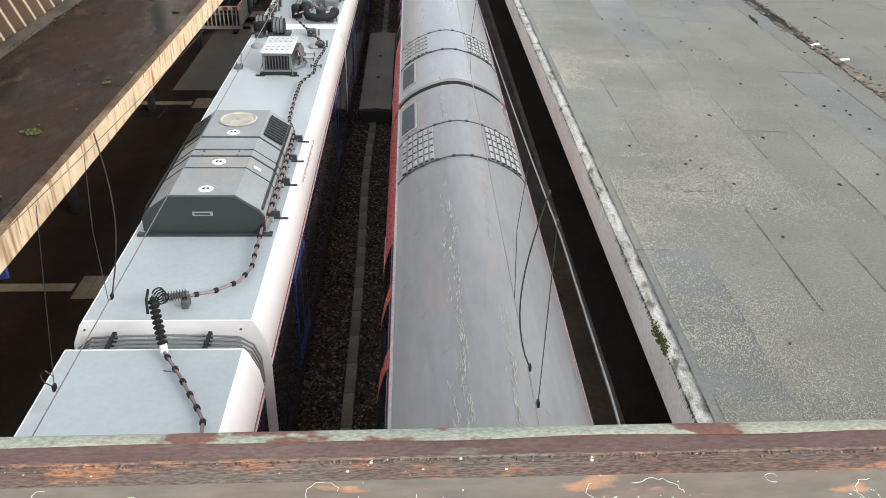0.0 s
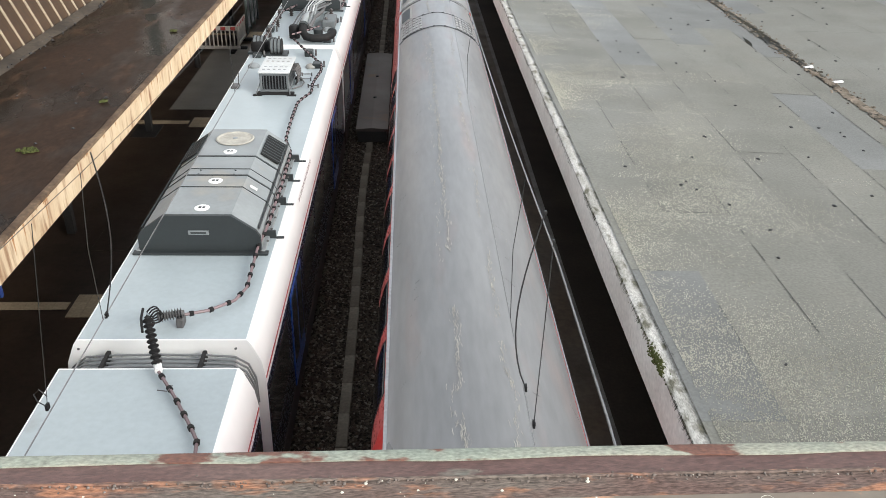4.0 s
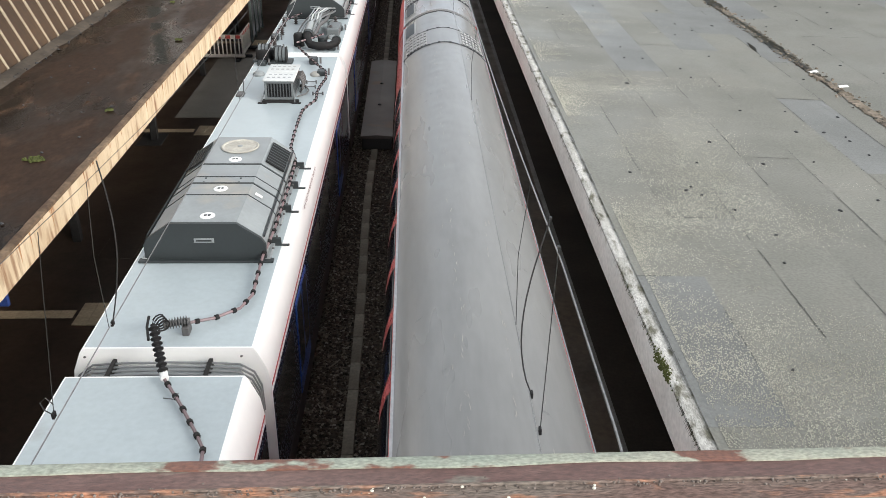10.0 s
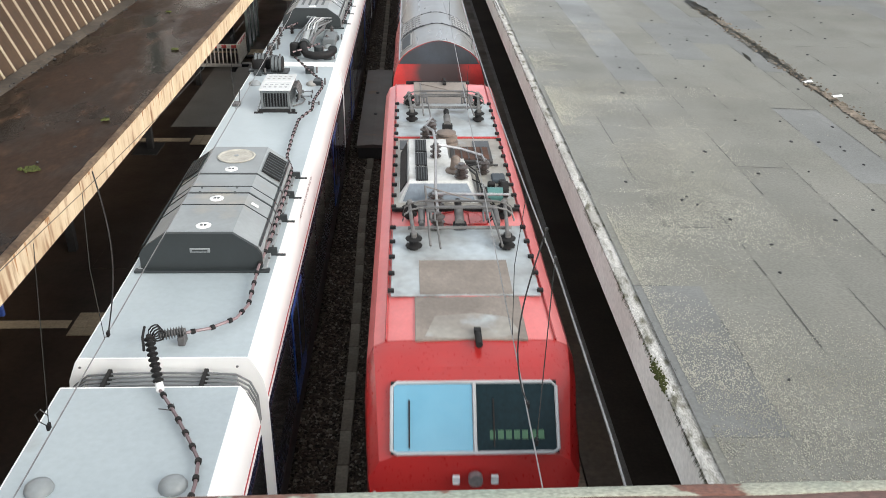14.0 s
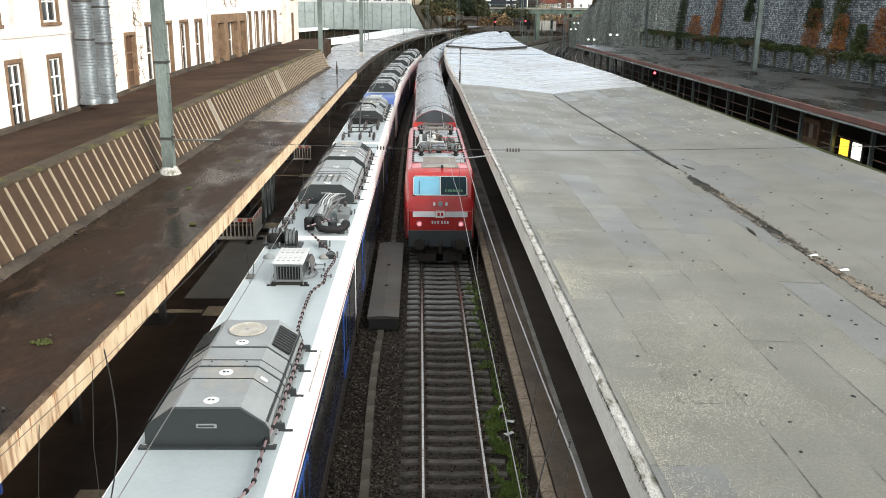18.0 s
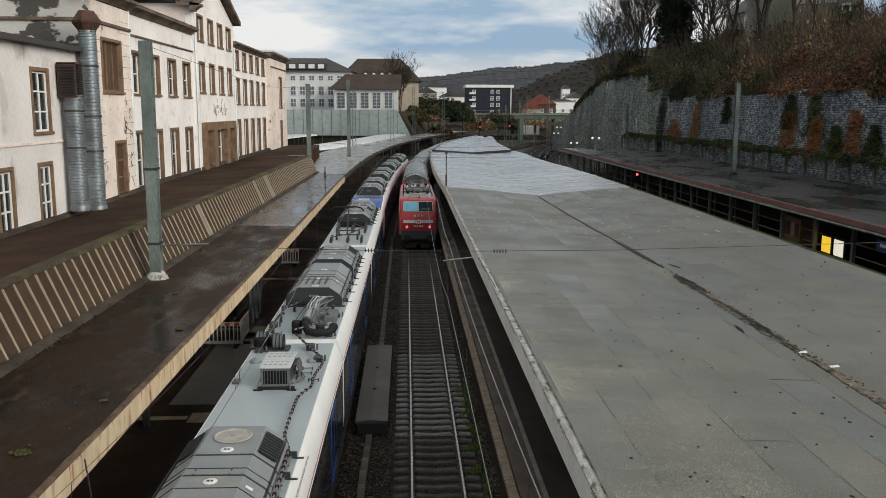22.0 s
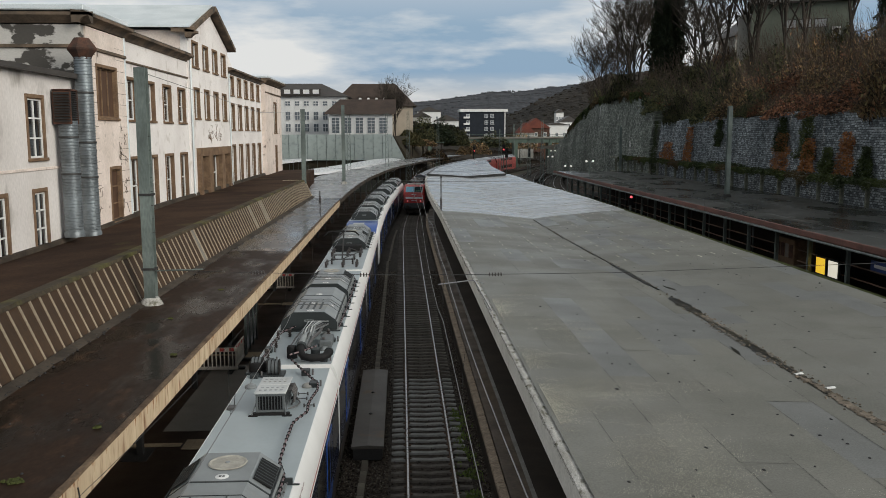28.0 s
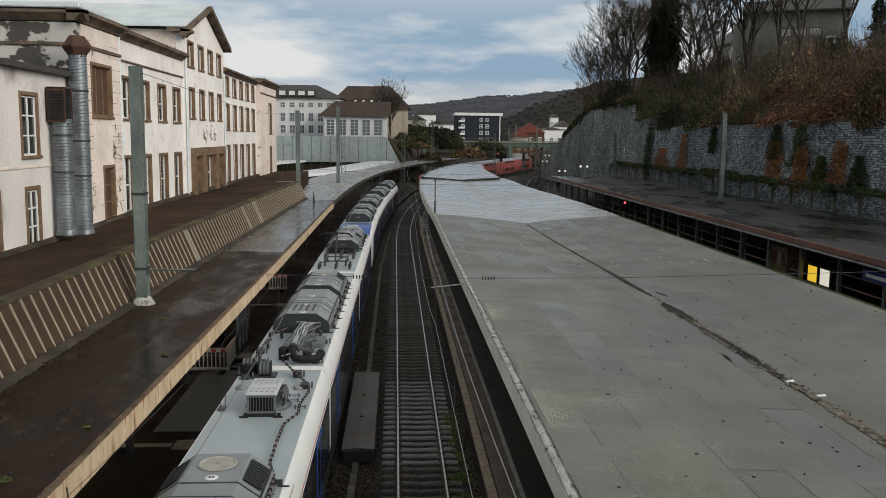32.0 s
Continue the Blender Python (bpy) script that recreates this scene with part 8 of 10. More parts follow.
for sx_, sy_ in ((0.75, -1.05), (0.9, -1.3), (0.98, -0.95), (0.6, -1.55)):
    part("valve_block", Geo().box(sx_ - 0.07, sx_ + 0.07, sy_ - 0.09, sy_ + 0.09, 3.96, 4.13, 0.02), M["black"], loco)
part("edge_gutter", Geo().rod((-1.22, -6.4, 3.93), (-1.22, 6.4, 3.93), 0.018, n=6).rod((1.22, -6.4, 3.93), (1.22, 6.4, 3.93), 0.018, n=6), M["l_red"], loco)
part("roof_pipe", Geo().tube([(0.48, -1.7, 4.0), (0.5, -0.4, 4.02), (0.3, 0.1, 4.02), (0.6, 0.22, 4.02), (1.0, 0.2, 4.0)], 0.022), M["dark_steel"], loco)
cm = part("compressor", Geo().rod((0.62, -1.58, 4.10), (0.92, -1.58, 4.10), 0.14, n=14), M["teal"], loco, "small teal motor with black ends")
part("motor_end", Geo().rod((0.92, -1.42, 4.14), (1.04, -1.42, 4.14), 0.16, n=14), M["black"], cm)
part("motor_end", Geo().rod((0.52, -1.58, 4.10), (0.62, -1.58, 4.10), 0.15, n=14), M["black"], cm)
part("small_box", Geo().box(0.8, 1.08, -0.75, -0.35, 3.97, 4.05, 0.02), M["c_hatch"], loco)
for k in range(4):
    part("loose_cable", Geo().tube([(0.3 + 0.1 * k, 0.2 - 0.9 * k, 4.05), (0.5 + 0.08 * k, -0.4 - 0.7 * k, 4.1), (0.55, -1.2 - 0.5 * k, 4.03), (0.75, -2.0, 4.05)], 0.014), M["black"], loco)


# ---- far platform, its tracks and canopy ----
def straight(x0, x1, y0, y1, bend=0.0, n=40):
    """A track line that swings aside after y = 110."""
    out = []
    for k in range(n + 1):
        y = y0 + (y1 - y0) * k / n
        d = max(y - 110, 0)
        out.append((x0 + (x1 - x0) * (y - y0) / (y1 - y0) + bend * d * d, y, math.atan((x1 - x0) / (y1 - y0) + 2 * bend * d)))
    return out


for x0, bend in ((20.7, 0.0009), (24.3, 0.0009), (23.0, 0.0012), (27.5, 0.0011), (31.5, 0.0010)):
    ln = straight(x0, x0, 10 if x0 in (20.7, 24.3) else 135, 330, bend)
    single("track_bed", Geo().sweep([(-1.8, -0.22), (1.8, -0.22), (1.8, -0.6), (-1.8, -0.6)], ln), M["ballast"], "brown ballast bed of a neighbouring track", "ballast bed", kind="structure")
    tk = thing("railway_track", "rusty neighbouring railway track", "railway track", kind="structure")
    for a in (-0.75, 0.75):
        head, web = rail_geo(ln, a)
        part("rail_web", web, M["rail_side"], part("rail", head, M["rail"], tk))

M["redtrim"] = mat("dull_red_fascia", (0.20, 0.088, 0.068), (0.125, 0.060, 0.048), rough=0.7, big=0.6, fine=8, grain=0.25)
M["roof_d"] = mat("wet_dark_canopy_roof", (0.030, 0.032, 0.028), (0.014, 0.015, 0.013), spread=(0.42, 0.58), rough=0.42, rough2=0.2, big=0.22, fine=3, grain=0.35, bump=0.12, third=(0.06, 0.042, 0.03), third_at=(0.64, 0.78), third_scale=0.5, stretch=(1, 0.5, 1))
M["yellow_lit"] = mat("lit_yellow_poster", (0.6, 0.4, 0.03), rough=0.4, emit=(1.0, 0.62, 0.05, 0.9))
M["white_lit"] = mat("lit_white_poster", (0.7, 0.68, 0.6), rough=0.4, emit=(1.0, 0.93, 0.78, 0.75))
plat3 = thing("platform_far", "dark platform under a long dark canopy with dull red trim", "platform", kind="structure")
part("platform_floor", Geo().box(25.9, 41, 12, 150, -0.6, 0.76, 0.03), M["asphalt"], plat3)
can3 = thing("canopy_far", "long dark wet canopy roof with a dull red front edge", "platform canopy", kind="structure")
part("roof_deck", Geo().loft([[(26.1, y, 4.52), (33, y, 4.42), (39.4, y, 4.50), (39.4, y, 4.2), (26.1, y, 4.2)] for y in np.arange(12, 146.1, 6.0)]), M["roof_d"], can3, "wet dark roofing")
part("fascia", Geo().box(25.95, 26.12, 12, 146, 4.18, 4.56, 0.02), M["redtrim"], can3, "dull red fascia")
part("gutter_pipe", Geo().rod((25.8, 12, 4.1), (25.8, 146, 4.1), 0.07), M["steel"], can3)
for y in np.arange(16, 146, 5.2):
    part("canopy_post", Geo().box(28.0, 28.25, y - 0.12, y + 0.12, 0.75, 4.25, 0.02), M["steel"], can3)
    part("canopy_post", Geo().box(37.5, 37.75, y - 0.12, y + 0.12, 0.75, 4.25, 0.02), M["dark_steel"], can3)
M["old_pipe"] = mat("rust_brown_pipe", (0.30, 0.19, 0.135), (0.18, 0.12, 0.09), rough=0.7, big=0.8, grain=0.3)
for x, z, r in ((28.9, 1.55, 0.05), (28.9, 2.35, 0.045), (29.6, 3.25, 0.06), (30.4, 3.7, 0.05), (31.5, 2.9, 0.05)):
    part("pipe_run", Geo().rod((x, 14, z), (x, 145, z), r), M["old_pipe"], can3, "brown pipe running along under the roof")
for y in np.arange(18.6, 145, 5.2):
    part("hanger_post", Geo().box(29.5, 29.62, y - 0.06, y + 0.06, 0.75, 4.25, 0.01), M["steel"], can3)
part("inner_wall", Geo().box(34.0, 34.3, 12, 146, 0.75, 4.3), M["asphalt"], can3)
for k, (y0, m) in enumerate(((54.9, "white_lit"), (56.6, "yellow_lit"))):
    pc = thing("poster_case", "lit poster case glowing %s on the far platform" % ("white", "yellow")[k], "poster case", at=(28.55, y0, 0.76), group="lit poster cases")
    part("case_frame", Geo().box(-0.08, 0.1, -0.72, 0.72, 0, 1.7, 0.03), M["dark_steel"], pc)
    part("poster", Geo().box(-0.1, -0.082, -0.62, 0.62, 0.55, 1.62, 0.005), M[m], pc)
kiosk = thing("vending_kiosk", "dark brown kiosk with a lit snack display on the platform", "kiosk", at=(28.6, 62.5, 0.76))
part("kiosk_body", Geo().box(0, 1.6, -1.6, 1.6, 0, 2.3, 0.05), M["sandstone"], kiosk)
for k in range(4):
    part("display_panel", Geo().box(-0.02, 0.01, -1.4 + 0.7 * k, -0.85 + 0.7 * k, 0.9, 1.9, 0.01), M["concrete"] if k == 1 else M["rust"], kiosk)
for y in (70.0, 85.5):
    rd = thing("relay_cabinet", "pale narrow cabinet with dark round signs by the track", "cabinet", at=(22.55, y, -0.2))
    part("cabinet_body", Geo().box(-0.25, 0.25, -0.35, 0.35, 0, 2.6, 0.03), M["concrete"], rd)
    for k in range(3):
        part("cabinet_sign", Geo().rod((-0.26, 0, 1.0 + 0.55 * k), (-0.25, 0, 1.0 + 0.55 * k), 0.16, n=12), M["black"], rd)
sg2 = thing("platform_sign", "dark blue name board with pale letters below the far canopy", "sign", at=(27.2, 46.5, 2.9))
part("sign_board", Geo().box(-0.04, 0.04, -1.6, 1.6, 0, 0.6, 0.01), M["navy"], sg2)
part("sign_letters", Geo().box(-0.05, -0.041, -1.3, 1.2, 0.2, 0.4), M["white"], sg2)

# low stone arcade before the wall
M["arcade"] = mat("mossy_arcade_stone", (0.24, 0.24, 0.205), (0.11, 0.115, 0.085), rough=0.9, big=0.7, fine=5, grain=0.35, third=(0.06, 0.08, 0.03), third_at=(0.55, 0.68), third_scale=0.9)
arc = thing("stone_arcade", "overgrown low stone arcade at the foot of the wall", "arcade", kind="structure")
PIL = Geo().box(-0.18, 0.18, -0.14, 0.14, 0.5, 6.05, 0.04).mesh("pillar", M["arcade"])
for k in range(31):
    part("pillar", PIL, None, arc, at=(42.2, 30 + 4.6 * k, 0))
part("arcade_beam", Geo().box(41.9, 42.6, 20, 172, 6.0, 6.35, 0.06).box(42.0, 42.4, 20, 172, 3.4, 3.55, 0.03), M["arcade"], arc)

# ---- retaining wall ----
def stone_mat(name, c1, c2, mortar, scale):
    m = mat(name, c1, c2, rough=0.85, big=0.25, fine=2.2, grain=0.35, bump=0.0, third=(0.42, 0.42, 0.40), third_at=(0.62, 0.74), third_scale=0.5, stretch=(1, 1, 0.35))
    n, l = m.node_tree.nodes, m.node_tree.links
    p = n["Principled BSDF"]
    tc, sep, com, br = n.new("ShaderNodeTexCoord"), n.new("ShaderNodeSeparateXYZ"), n.new("ShaderNodeCombineXYZ"), n.new("ShaderNodeTexBrick")
    l.new(tc.outputs["Object"], sep.inputs[0])
    l.new(sep.outputs[1], com.inputs[0])
    l.new(sep.outputs[2], com.inputs[1])
    warp, nz, off_ = n.new("ShaderNodeVectorMath"), n.new("ShaderNodeTexNoise"), n.new("ShaderNodeVectorMath")
    nz.inputs["Scale"].default_value, nz.inputs["Detail"].default_value = 1.1, 3.0
    l.new(tc.outputs["Object"], nz.inputs["Vector"])
    off_.operation, warp.operation = "SCALE", "ADD"
    off_.inputs[3].default_value = 0.35
    l.new(nz.outputs["Color"], off_.inputs[0])
    l.new(com.outputs[0], warp.inputs[0])
    l.new(off_.outputs[0], warp.inputs[1])
    l.new(warp.outputs[0], br.inputs["Vector"])
    br.inputs["Scale"].default_value = scale
    br.inputs["Color1"].default_value, br.inputs["Color2"].default_value, br.inputs["Mortar"].default_value = (0.40, 0.41, 0.43, 1), (1.75, 1.75, 1.75, 1), (*mortar, 1)
    br.inputs["Mortar Size"].default_value, br.inputs["Row Height"].default_value, br.inputs["Brick Width"].default_value = 0.05, 0.42, 0.8
    mx = n.new("ShaderNodeMix")
    mx.data_type, mx.blend_type = "RGBA", "MULTIPLY"
    mx.inputs[0].default_value = 1.0
    src = p.inputs["Base Color"].links[0].from_socket
    l.new(src, mx.inputs[6])
    l.new(br.outputs["Color"], mx.inputs[7])
    l.new(mx.outputs[2], p.inputs["Base Color"])
    bp = n.new("ShaderNodeBump")
    bp.inputs["Strength"].default_value, bp.inputs["Distance"].default_value = 0.8, 0.08
    l.new(br.outputs["Fac"], bp.inputs["Height"])
    bp.invert = True
    l.new(bp.outputs[0], p.inputs["Normal"])
    return m


M["wallstone"] = stone_mat("dark_blue_grey_stone_wall", (0.225, 0.247, 0.258), (0.12, 0.135, 0.143), (0.22, 0.23, 0.23), 1.75)
M["wallstone2"] = stone_mat("pale_grey_stone_wall", (0.215, 0.232, 0.205), (0.112, 0.124, 0.107), (0.55, 0.55, 0.54), 1.5)
rw = thing("retaining_wall", "high retaining wall of dark rough stone with rusty stains and ivy", "retaining wall", kind="structure")
part("wall_face", Geo().loft([[(44.2, y, -0.5), (44.2, y, 6.0), (44.9, y, 13.0 + 0.25 * math.sin(y * 0.21)), (47, y, 13.0), (47, y, -0.5)] for y in np.arange(10, 151, 3.0)]), M["wallstone"], rw, "coursed dark stone face")
tops = lambda y: float(np.interp(y, [150, 158, 172, 190, 205, 222, 240], [15.2, 17.6, 18.4, 18.0, 15.0, 10.5, 6.0]))
part("wall_bastion", Geo().loft([[(43.3 - 0.03 * (y - 150), y, -0.5), (43.6 - 0.03 * (y - 150), y, tops(y) * 0.6), (44.6 - 0.03 * (y - 150), y, tops(y) + 0.4 * math.sin(y)), (50, y, tops(y)), (50, y, -0.5)] for y in np.arange(150, 241, 3.0)]), M["wallstone2"], rw, "paler stone bastion falling away")
M["orange"] = mat("rusty_orange_creeper", (0.36, 0.155, 0.055), (0.22, 0.10, 0.045), rough=0.95, grain=0.4)
M["creeper_dry"] = mat("dry_brown_creeper", (0.12, 0.085, 0.045), (0.07, 0.06, 0.03), rough=0.9, big=1.2, grain=0.5)
M["ivy_green"] = mat("green_ivy", (0.085, 0.105, 0.035), (0.045, 0.058, 0.022), rough=0.8, big=1.5, grain=0.5)
M["ivy"] = mat("dark_ivy", (0.050, 0.068, 0.024), (0.026, 0.036, 0.016), rough=0.8, grain=0.4)


def leaves(n, place, size, seed, squash=1.0):
    """n small bent leaf clumps at places from a function of a random source."""
    r = random.Random(seed)
    v, f = [], []
    for _ in range(n):
        p = place(r)
        if p is None:
            continue
        s = size * r.uniform(0.6, 1.4)
        o = len(v)
        a, b = r.uniform(0, 6.28), r.uniform(-1.1, 1.1)
        u = Vector((math.cos(a), math.sin(a), math.sin(b) * squash)) * s
        w = Vector((-math.sin(a) * math.cos(b), math.cos(a) * math.cos(b), math.sin(b + 1.2))) * s * 0.7
        q = Vector(p)
        v += [tuple(q - u), tuple(q + w), tuple(q + u), tuple(q - w * 0.8 + Vector((0, 0, 0.2 * s)))]
        f += [(o, o + 1, o + 2), (o, o + 2, o + 3)]
    g = Geo()
    g.v, g.f = v, f
    return g


def leaf_part(name, geo, material, parent, label=""):
    me = bpy.data.meshes.new(name)
    me.from_pydata(geo.v, [], geo.f)
    me.materials.append(material)
    ob = new(name, me)
    ob.parent = parent
    return tagged(ob, label)


def patch(y0, y1, z0, z1, x=44.0):
    def place(r):
        y, t = r.gauss((y0 + y1) / 2, (y1 - y0) / 3.4), r.random()
        z = z0 + (z1 - z0) * t
        if abs(y - (y0 + y1) / 2) > (y1 - y0) * (0.5 - 0.25 * t) * (0.7 + 0.5 * noise.noise(Vector((z, y0, 0)))):
            return None
        return (x + 0.7 * max(z - 6, 0) / 7 - r.uniform(0.05, 0.35), y, z)
    return place


for k, (y0, y1, z0, z1, m) in enumerate(((136, 146.5, 5.8, 9.4, "orange"), (129.2, 133, 5.8, 11.7, "orange"), (95.6, 101.5, 6.2, 10.8, "orange"), (90.2, 93.4, 6.6, 10.2, "orange"), (81.8, 86, 6.6, 10.9, "orange"), (64.5, 69, 6, 9.8, "orange"), (147.2, 151.5, 4, 13, "ivy"), (97.6, 100.4, 8.6, 12.6, "ivy"), (91, 95, 8.0, 12.6, "ivy_green"), (86.3, 88.7, 6.5, 9.3, "ivy_green"), (79, 81, 6, 9.5, "ivy"), (118, 120, 9, 12.6, "ivy"), (60.5, 63, 6, 9.0, "ivy"), (102, 128, 6, 6.9, "ivy"))):
    leaf_part("wall_creeper", leaves(2900, patch(y0 - 1.2, y1 + 1.2, z0, z1), 0.095, 40 + k), M[m], rw, "rusty orange creeper" if m == "orange" else "dark hanging ivy")



def drape(y0, y1, seed):
    """Ivy lying on the arcade beam and hanging down unevenly between the pillars."""
    def place(r):
        y = r.uniform(y0, y1)
        n1, n2 = noise.noise(Vector((y * 0.35, seed, 0))), noise.noise(Vector((y * 1.3, seed + 4, 0)))
        low, high = 5.9 - 1.1 * max(n1 + 0.5 * n2, -0.15), 6.6 + 0.45 * n2
        if n1 + 0.4 * n2 < -0.28 and r.random() < 0.7:
            return None
        z = low + (high - low) * r.random() ** 0.6
        return (41.75 + (r.uniform(0, 1.0) if z > 6.35 else r.uniform(-0.12, 0.1)), y, z)
    return place


for k in range(24):
    y0 = 40 + 5.2 * k
    leaf_part("arcade_ivy", leaves(1300, drape(y0, y0 + 5.3, 7 + k % 2 * 0.3), 0.09, 80 + k), M[("ivy_green", "ivy", "ivy_green", "creeper_dry")[k * 7 % 4]], arc, "tangled ivy hanging over the arcade")

def hanging(y0, y1, seed):
    """Ivy spilling over the broken top of the bastion."""
    def place(r):
        y = r.uniform(y0, y1)
        d = (1.0 + 2.2 * max(noise.noise(Vector((y * 0.4, seed, 0))), -0.3)) * r.random() ** 1.5
        z = tops(y) + 0.7 * r.random() - d
        return (43.6 - 0.03 * (y - 150) + 1.0 * max(z - tops(y) * 0.6, 0) / (tops(y) * 0.4) - r.uniform(0.05, 0.4), y, z)
    return place


for k in range(9):
    leaf_part("bastion_ivy", leaves(1100, hanging(150 + 7.6 * k, 157.7 + 7.6 * k, 3.0), 0.15, 140 + k), M[("ivy", "ivy_green", "creeper_dry")[k % 3]], rw, "dark ivy spilling over the bastion")

# ---- overgrown slope above the wall ----
def slope_z(x, y):
    top = 13.0 if y < 150 else tops(min(y, 240))
    k = min(max((x - 45.5) / 34, 0), 1)
    return top + (25.5 - top) * (k ** 0.8) * (1 if y < 170 else max(1 - (y - 170) / 160, 0.2)) + 0.5 * noise.noise(Vector((x * 0.15, y * 0.12, 0)))


M["soil"] = mat("leafy_slope_soil", (0.055, 0.042, 0.030), (0.04, 0.036, 0.022), rough=0.95, big=0.15, fine=1.5, grain=0.45, bump=0.5, depth=0.3)
sl = Geo()
xs_, ys_ = [45.6 + 5 * i for i in range(16)], [10 + 6 * j for j in range(48)]
sl.add([(x, y, slope_z(x, y)) for y in ys_ for x in xs_], [(j * 16 + i, j * 16 + i + 1, (j + 1) * 16 + i + 1, (j + 1) * 16 + i) for j in range(47) for i in range(15)])
single("hillside", sl, M["soil"], "steep leafy hillside above the retaining wall", "hillside", kind="structure")


def veg_mat(name, cols, rough=0.9, vary=0.45):
    """Leaf colours that vary from clump to clump."""
    m = bpy.data.materials.new(name)
    m.use_nodes = True
    n, l = m.node_tree.nodes, m.node_tree.links
    p = n["Principled BSDF"]
    geo, ramp = n.new("ShaderNodeNewGeometry"), n.new("ShaderNodeValToRGB")
    ramp.color_ramp.interpolation = "CONSTANT"
    for k, c in enumerate(cols):
        e = ramp.color_ramp.elements[k] if k < 2 else ramp.color_ramp.elements.new(0.5)
        e.position, e.color = k / len(cols), (*c, 1)
    l.new(geo.outputs["Random Per Island"], ramp.inputs[0])
    oi, rg, sc = n.new("ShaderNodeObjectInfo"), n.new("ShaderNodeMapRange"), n.new("ShaderNodeVectorMath")
    sc.operation = "SCALE"
    rg.inputs[3].default_value, rg.inputs[4].default_value = 1 - vary, 1 + vary
    l.new(oi.outputs["Random"], rg.inputs[0])
    l.new(ramp.outputs[0], sc.inputs[0])
    l.new(rg.outputs[0], sc.inputs[3])
    l.new(sc.outputs[0], p.inputs["Base Color"])
    p.inputs["Roughness"].default_value = rough
    p.inputs["Specular IOR Level"].default_value = 0.2
    return m


M["bush_brown"] = veg_mat("withered_brown_scrub", [(0.18, 0.115, 0.065), (0.095, 0.068, 0.042), (0.30, 0.185, 0.095), (0.05, 0.040, 0.027), (0.24, 0.19, 0.09), (0.03, 0.025, 0.02)])
M["bush_red"] = veg_mat("reddish_brambles", [(0.19, 0.085, 0.05), (0.10, 0.052, 0.036), (0.30, 0.145, 0.08), (0.045, 0.031, 0.024), (0.026, 0.020, 0.017)])
M["bush_green"] = veg_mat("olive_undergrowth", [(0.062, 0.068, 0.032), (0.034, 0.040, 0.022), (0.11, 0.108, 0.052), (0.022, 0.027, 0.016), (0.11, 0.084, 0.05)])
M["conifer"] = veg_mat("dark_conifer_green", [(0.020, 0.030, 0.016), (0.028, 0.040, 0.020), (0.014, 0.022, 0.013), (0.040, 0.046, 0.024)], vary=0.15)
M["twig"] = veg_mat("bare_twigs", [(0.056, 0.047, 0.038), (0.036, 0.031, 0.026), (0.080, 0.066, 0.052)], vary=0.2)
M["bark"] = mat("dark_bark", (0.045, 0.038, 0.031), (0.030, 0.026, 0.022), rough=0.95, big=1, fine=9, grain=0.4, bump=0.5)
M["yellowleaf"] = veg_mat("yellow_green_leaves", [(0.075, 0.070, 0.030), (0.050, 0.050, 0.024), (0.090, 0.074, 0.036)])


def mound(cx, cy, rx, ry, h):
    def place(r):
        a, d = r.uniform(0, 6.28), math.sqrt(r.random())
        x, y = cx + rx * d * math.cos(a), cy + ry * d * math.sin(a)
        top = h * max(1 - d * d, 0.05) * (0.75 + 0.5 * noise.noise(Vector((x * 0.7, y * 0.7, cx))))
        return (x, y, slope_z(x, y) + top * r.uniform(0.35, 1.0))
    return place


M["stem"] = mat("grey_brown_stems", (0.12, 0.09, 0.07), (0.08, 0.06, 0.048), rough=0.9)


def brush(seed, n=3000):
    """A tangled shrub: small narrow leaves over arching stems, about 2 m high and 6 m across."""
    r = random.Random(seed)
    v, f = [], []
    for _ in range(n):
        a, d = r.uniform(0, 6.28), math.sqrt(r.random())
        x, y = 3.0 * d * math.cos(a), 3.0 * d * math.sin(a)
        top = 2.1 * max(1 - d ** 2.4, 0.12) * (0.7 + 0.75 * noise.noise(Vector((x * 0.9, y * 0.9, seed))))
        z = top * (0.25 + 0.75 * r.random() ** 0.6) + (r.expovariate(3.5) if r.random() < 0.25 else 0)
        u = Vector((r.gauss(0, 1), r.gauss(0, 1), r.gauss(0.4, 0.9))).normalized() * r.uniform(0.12, 0.42)
        w = Vector((r.gauss(0, 1), r.gauss(0, 1), r.gauss(0, 1))).normalized() * r.uniform(0.04, 0.13)
        o, q = len(v), Vector((x, y, z - 0.3))
        v += [tuple(q - w), tuple(q + w), tuple(q + u)]
        f.append((o, o + 1, o + 2))
    st = Geo()
    for _ in range(70):
        a, d = r.uniform(0, 6.28), r.random() ** 0.5
        x, y, hh = 2.4 * d * math.cos(a), 2.4 * d * math.sin(a), r.uniform(1.2, 3.1)
        b = r.uniform(0, 6.28)
        bx, by = math.cos(b) * r.uniform(0.2, 1.0), math.sin(b) * r.uniform(0.2, 1.0)
        st.tube([(x, y, -0.5), (x + bx * 0.4, y + by * 0.4, hh * 0.65), (x + bx, y + by, hh), (x + bx * 1.7, y + by * 1.7, hh * 0.85)], 0.011, 3)
    return v, f, st


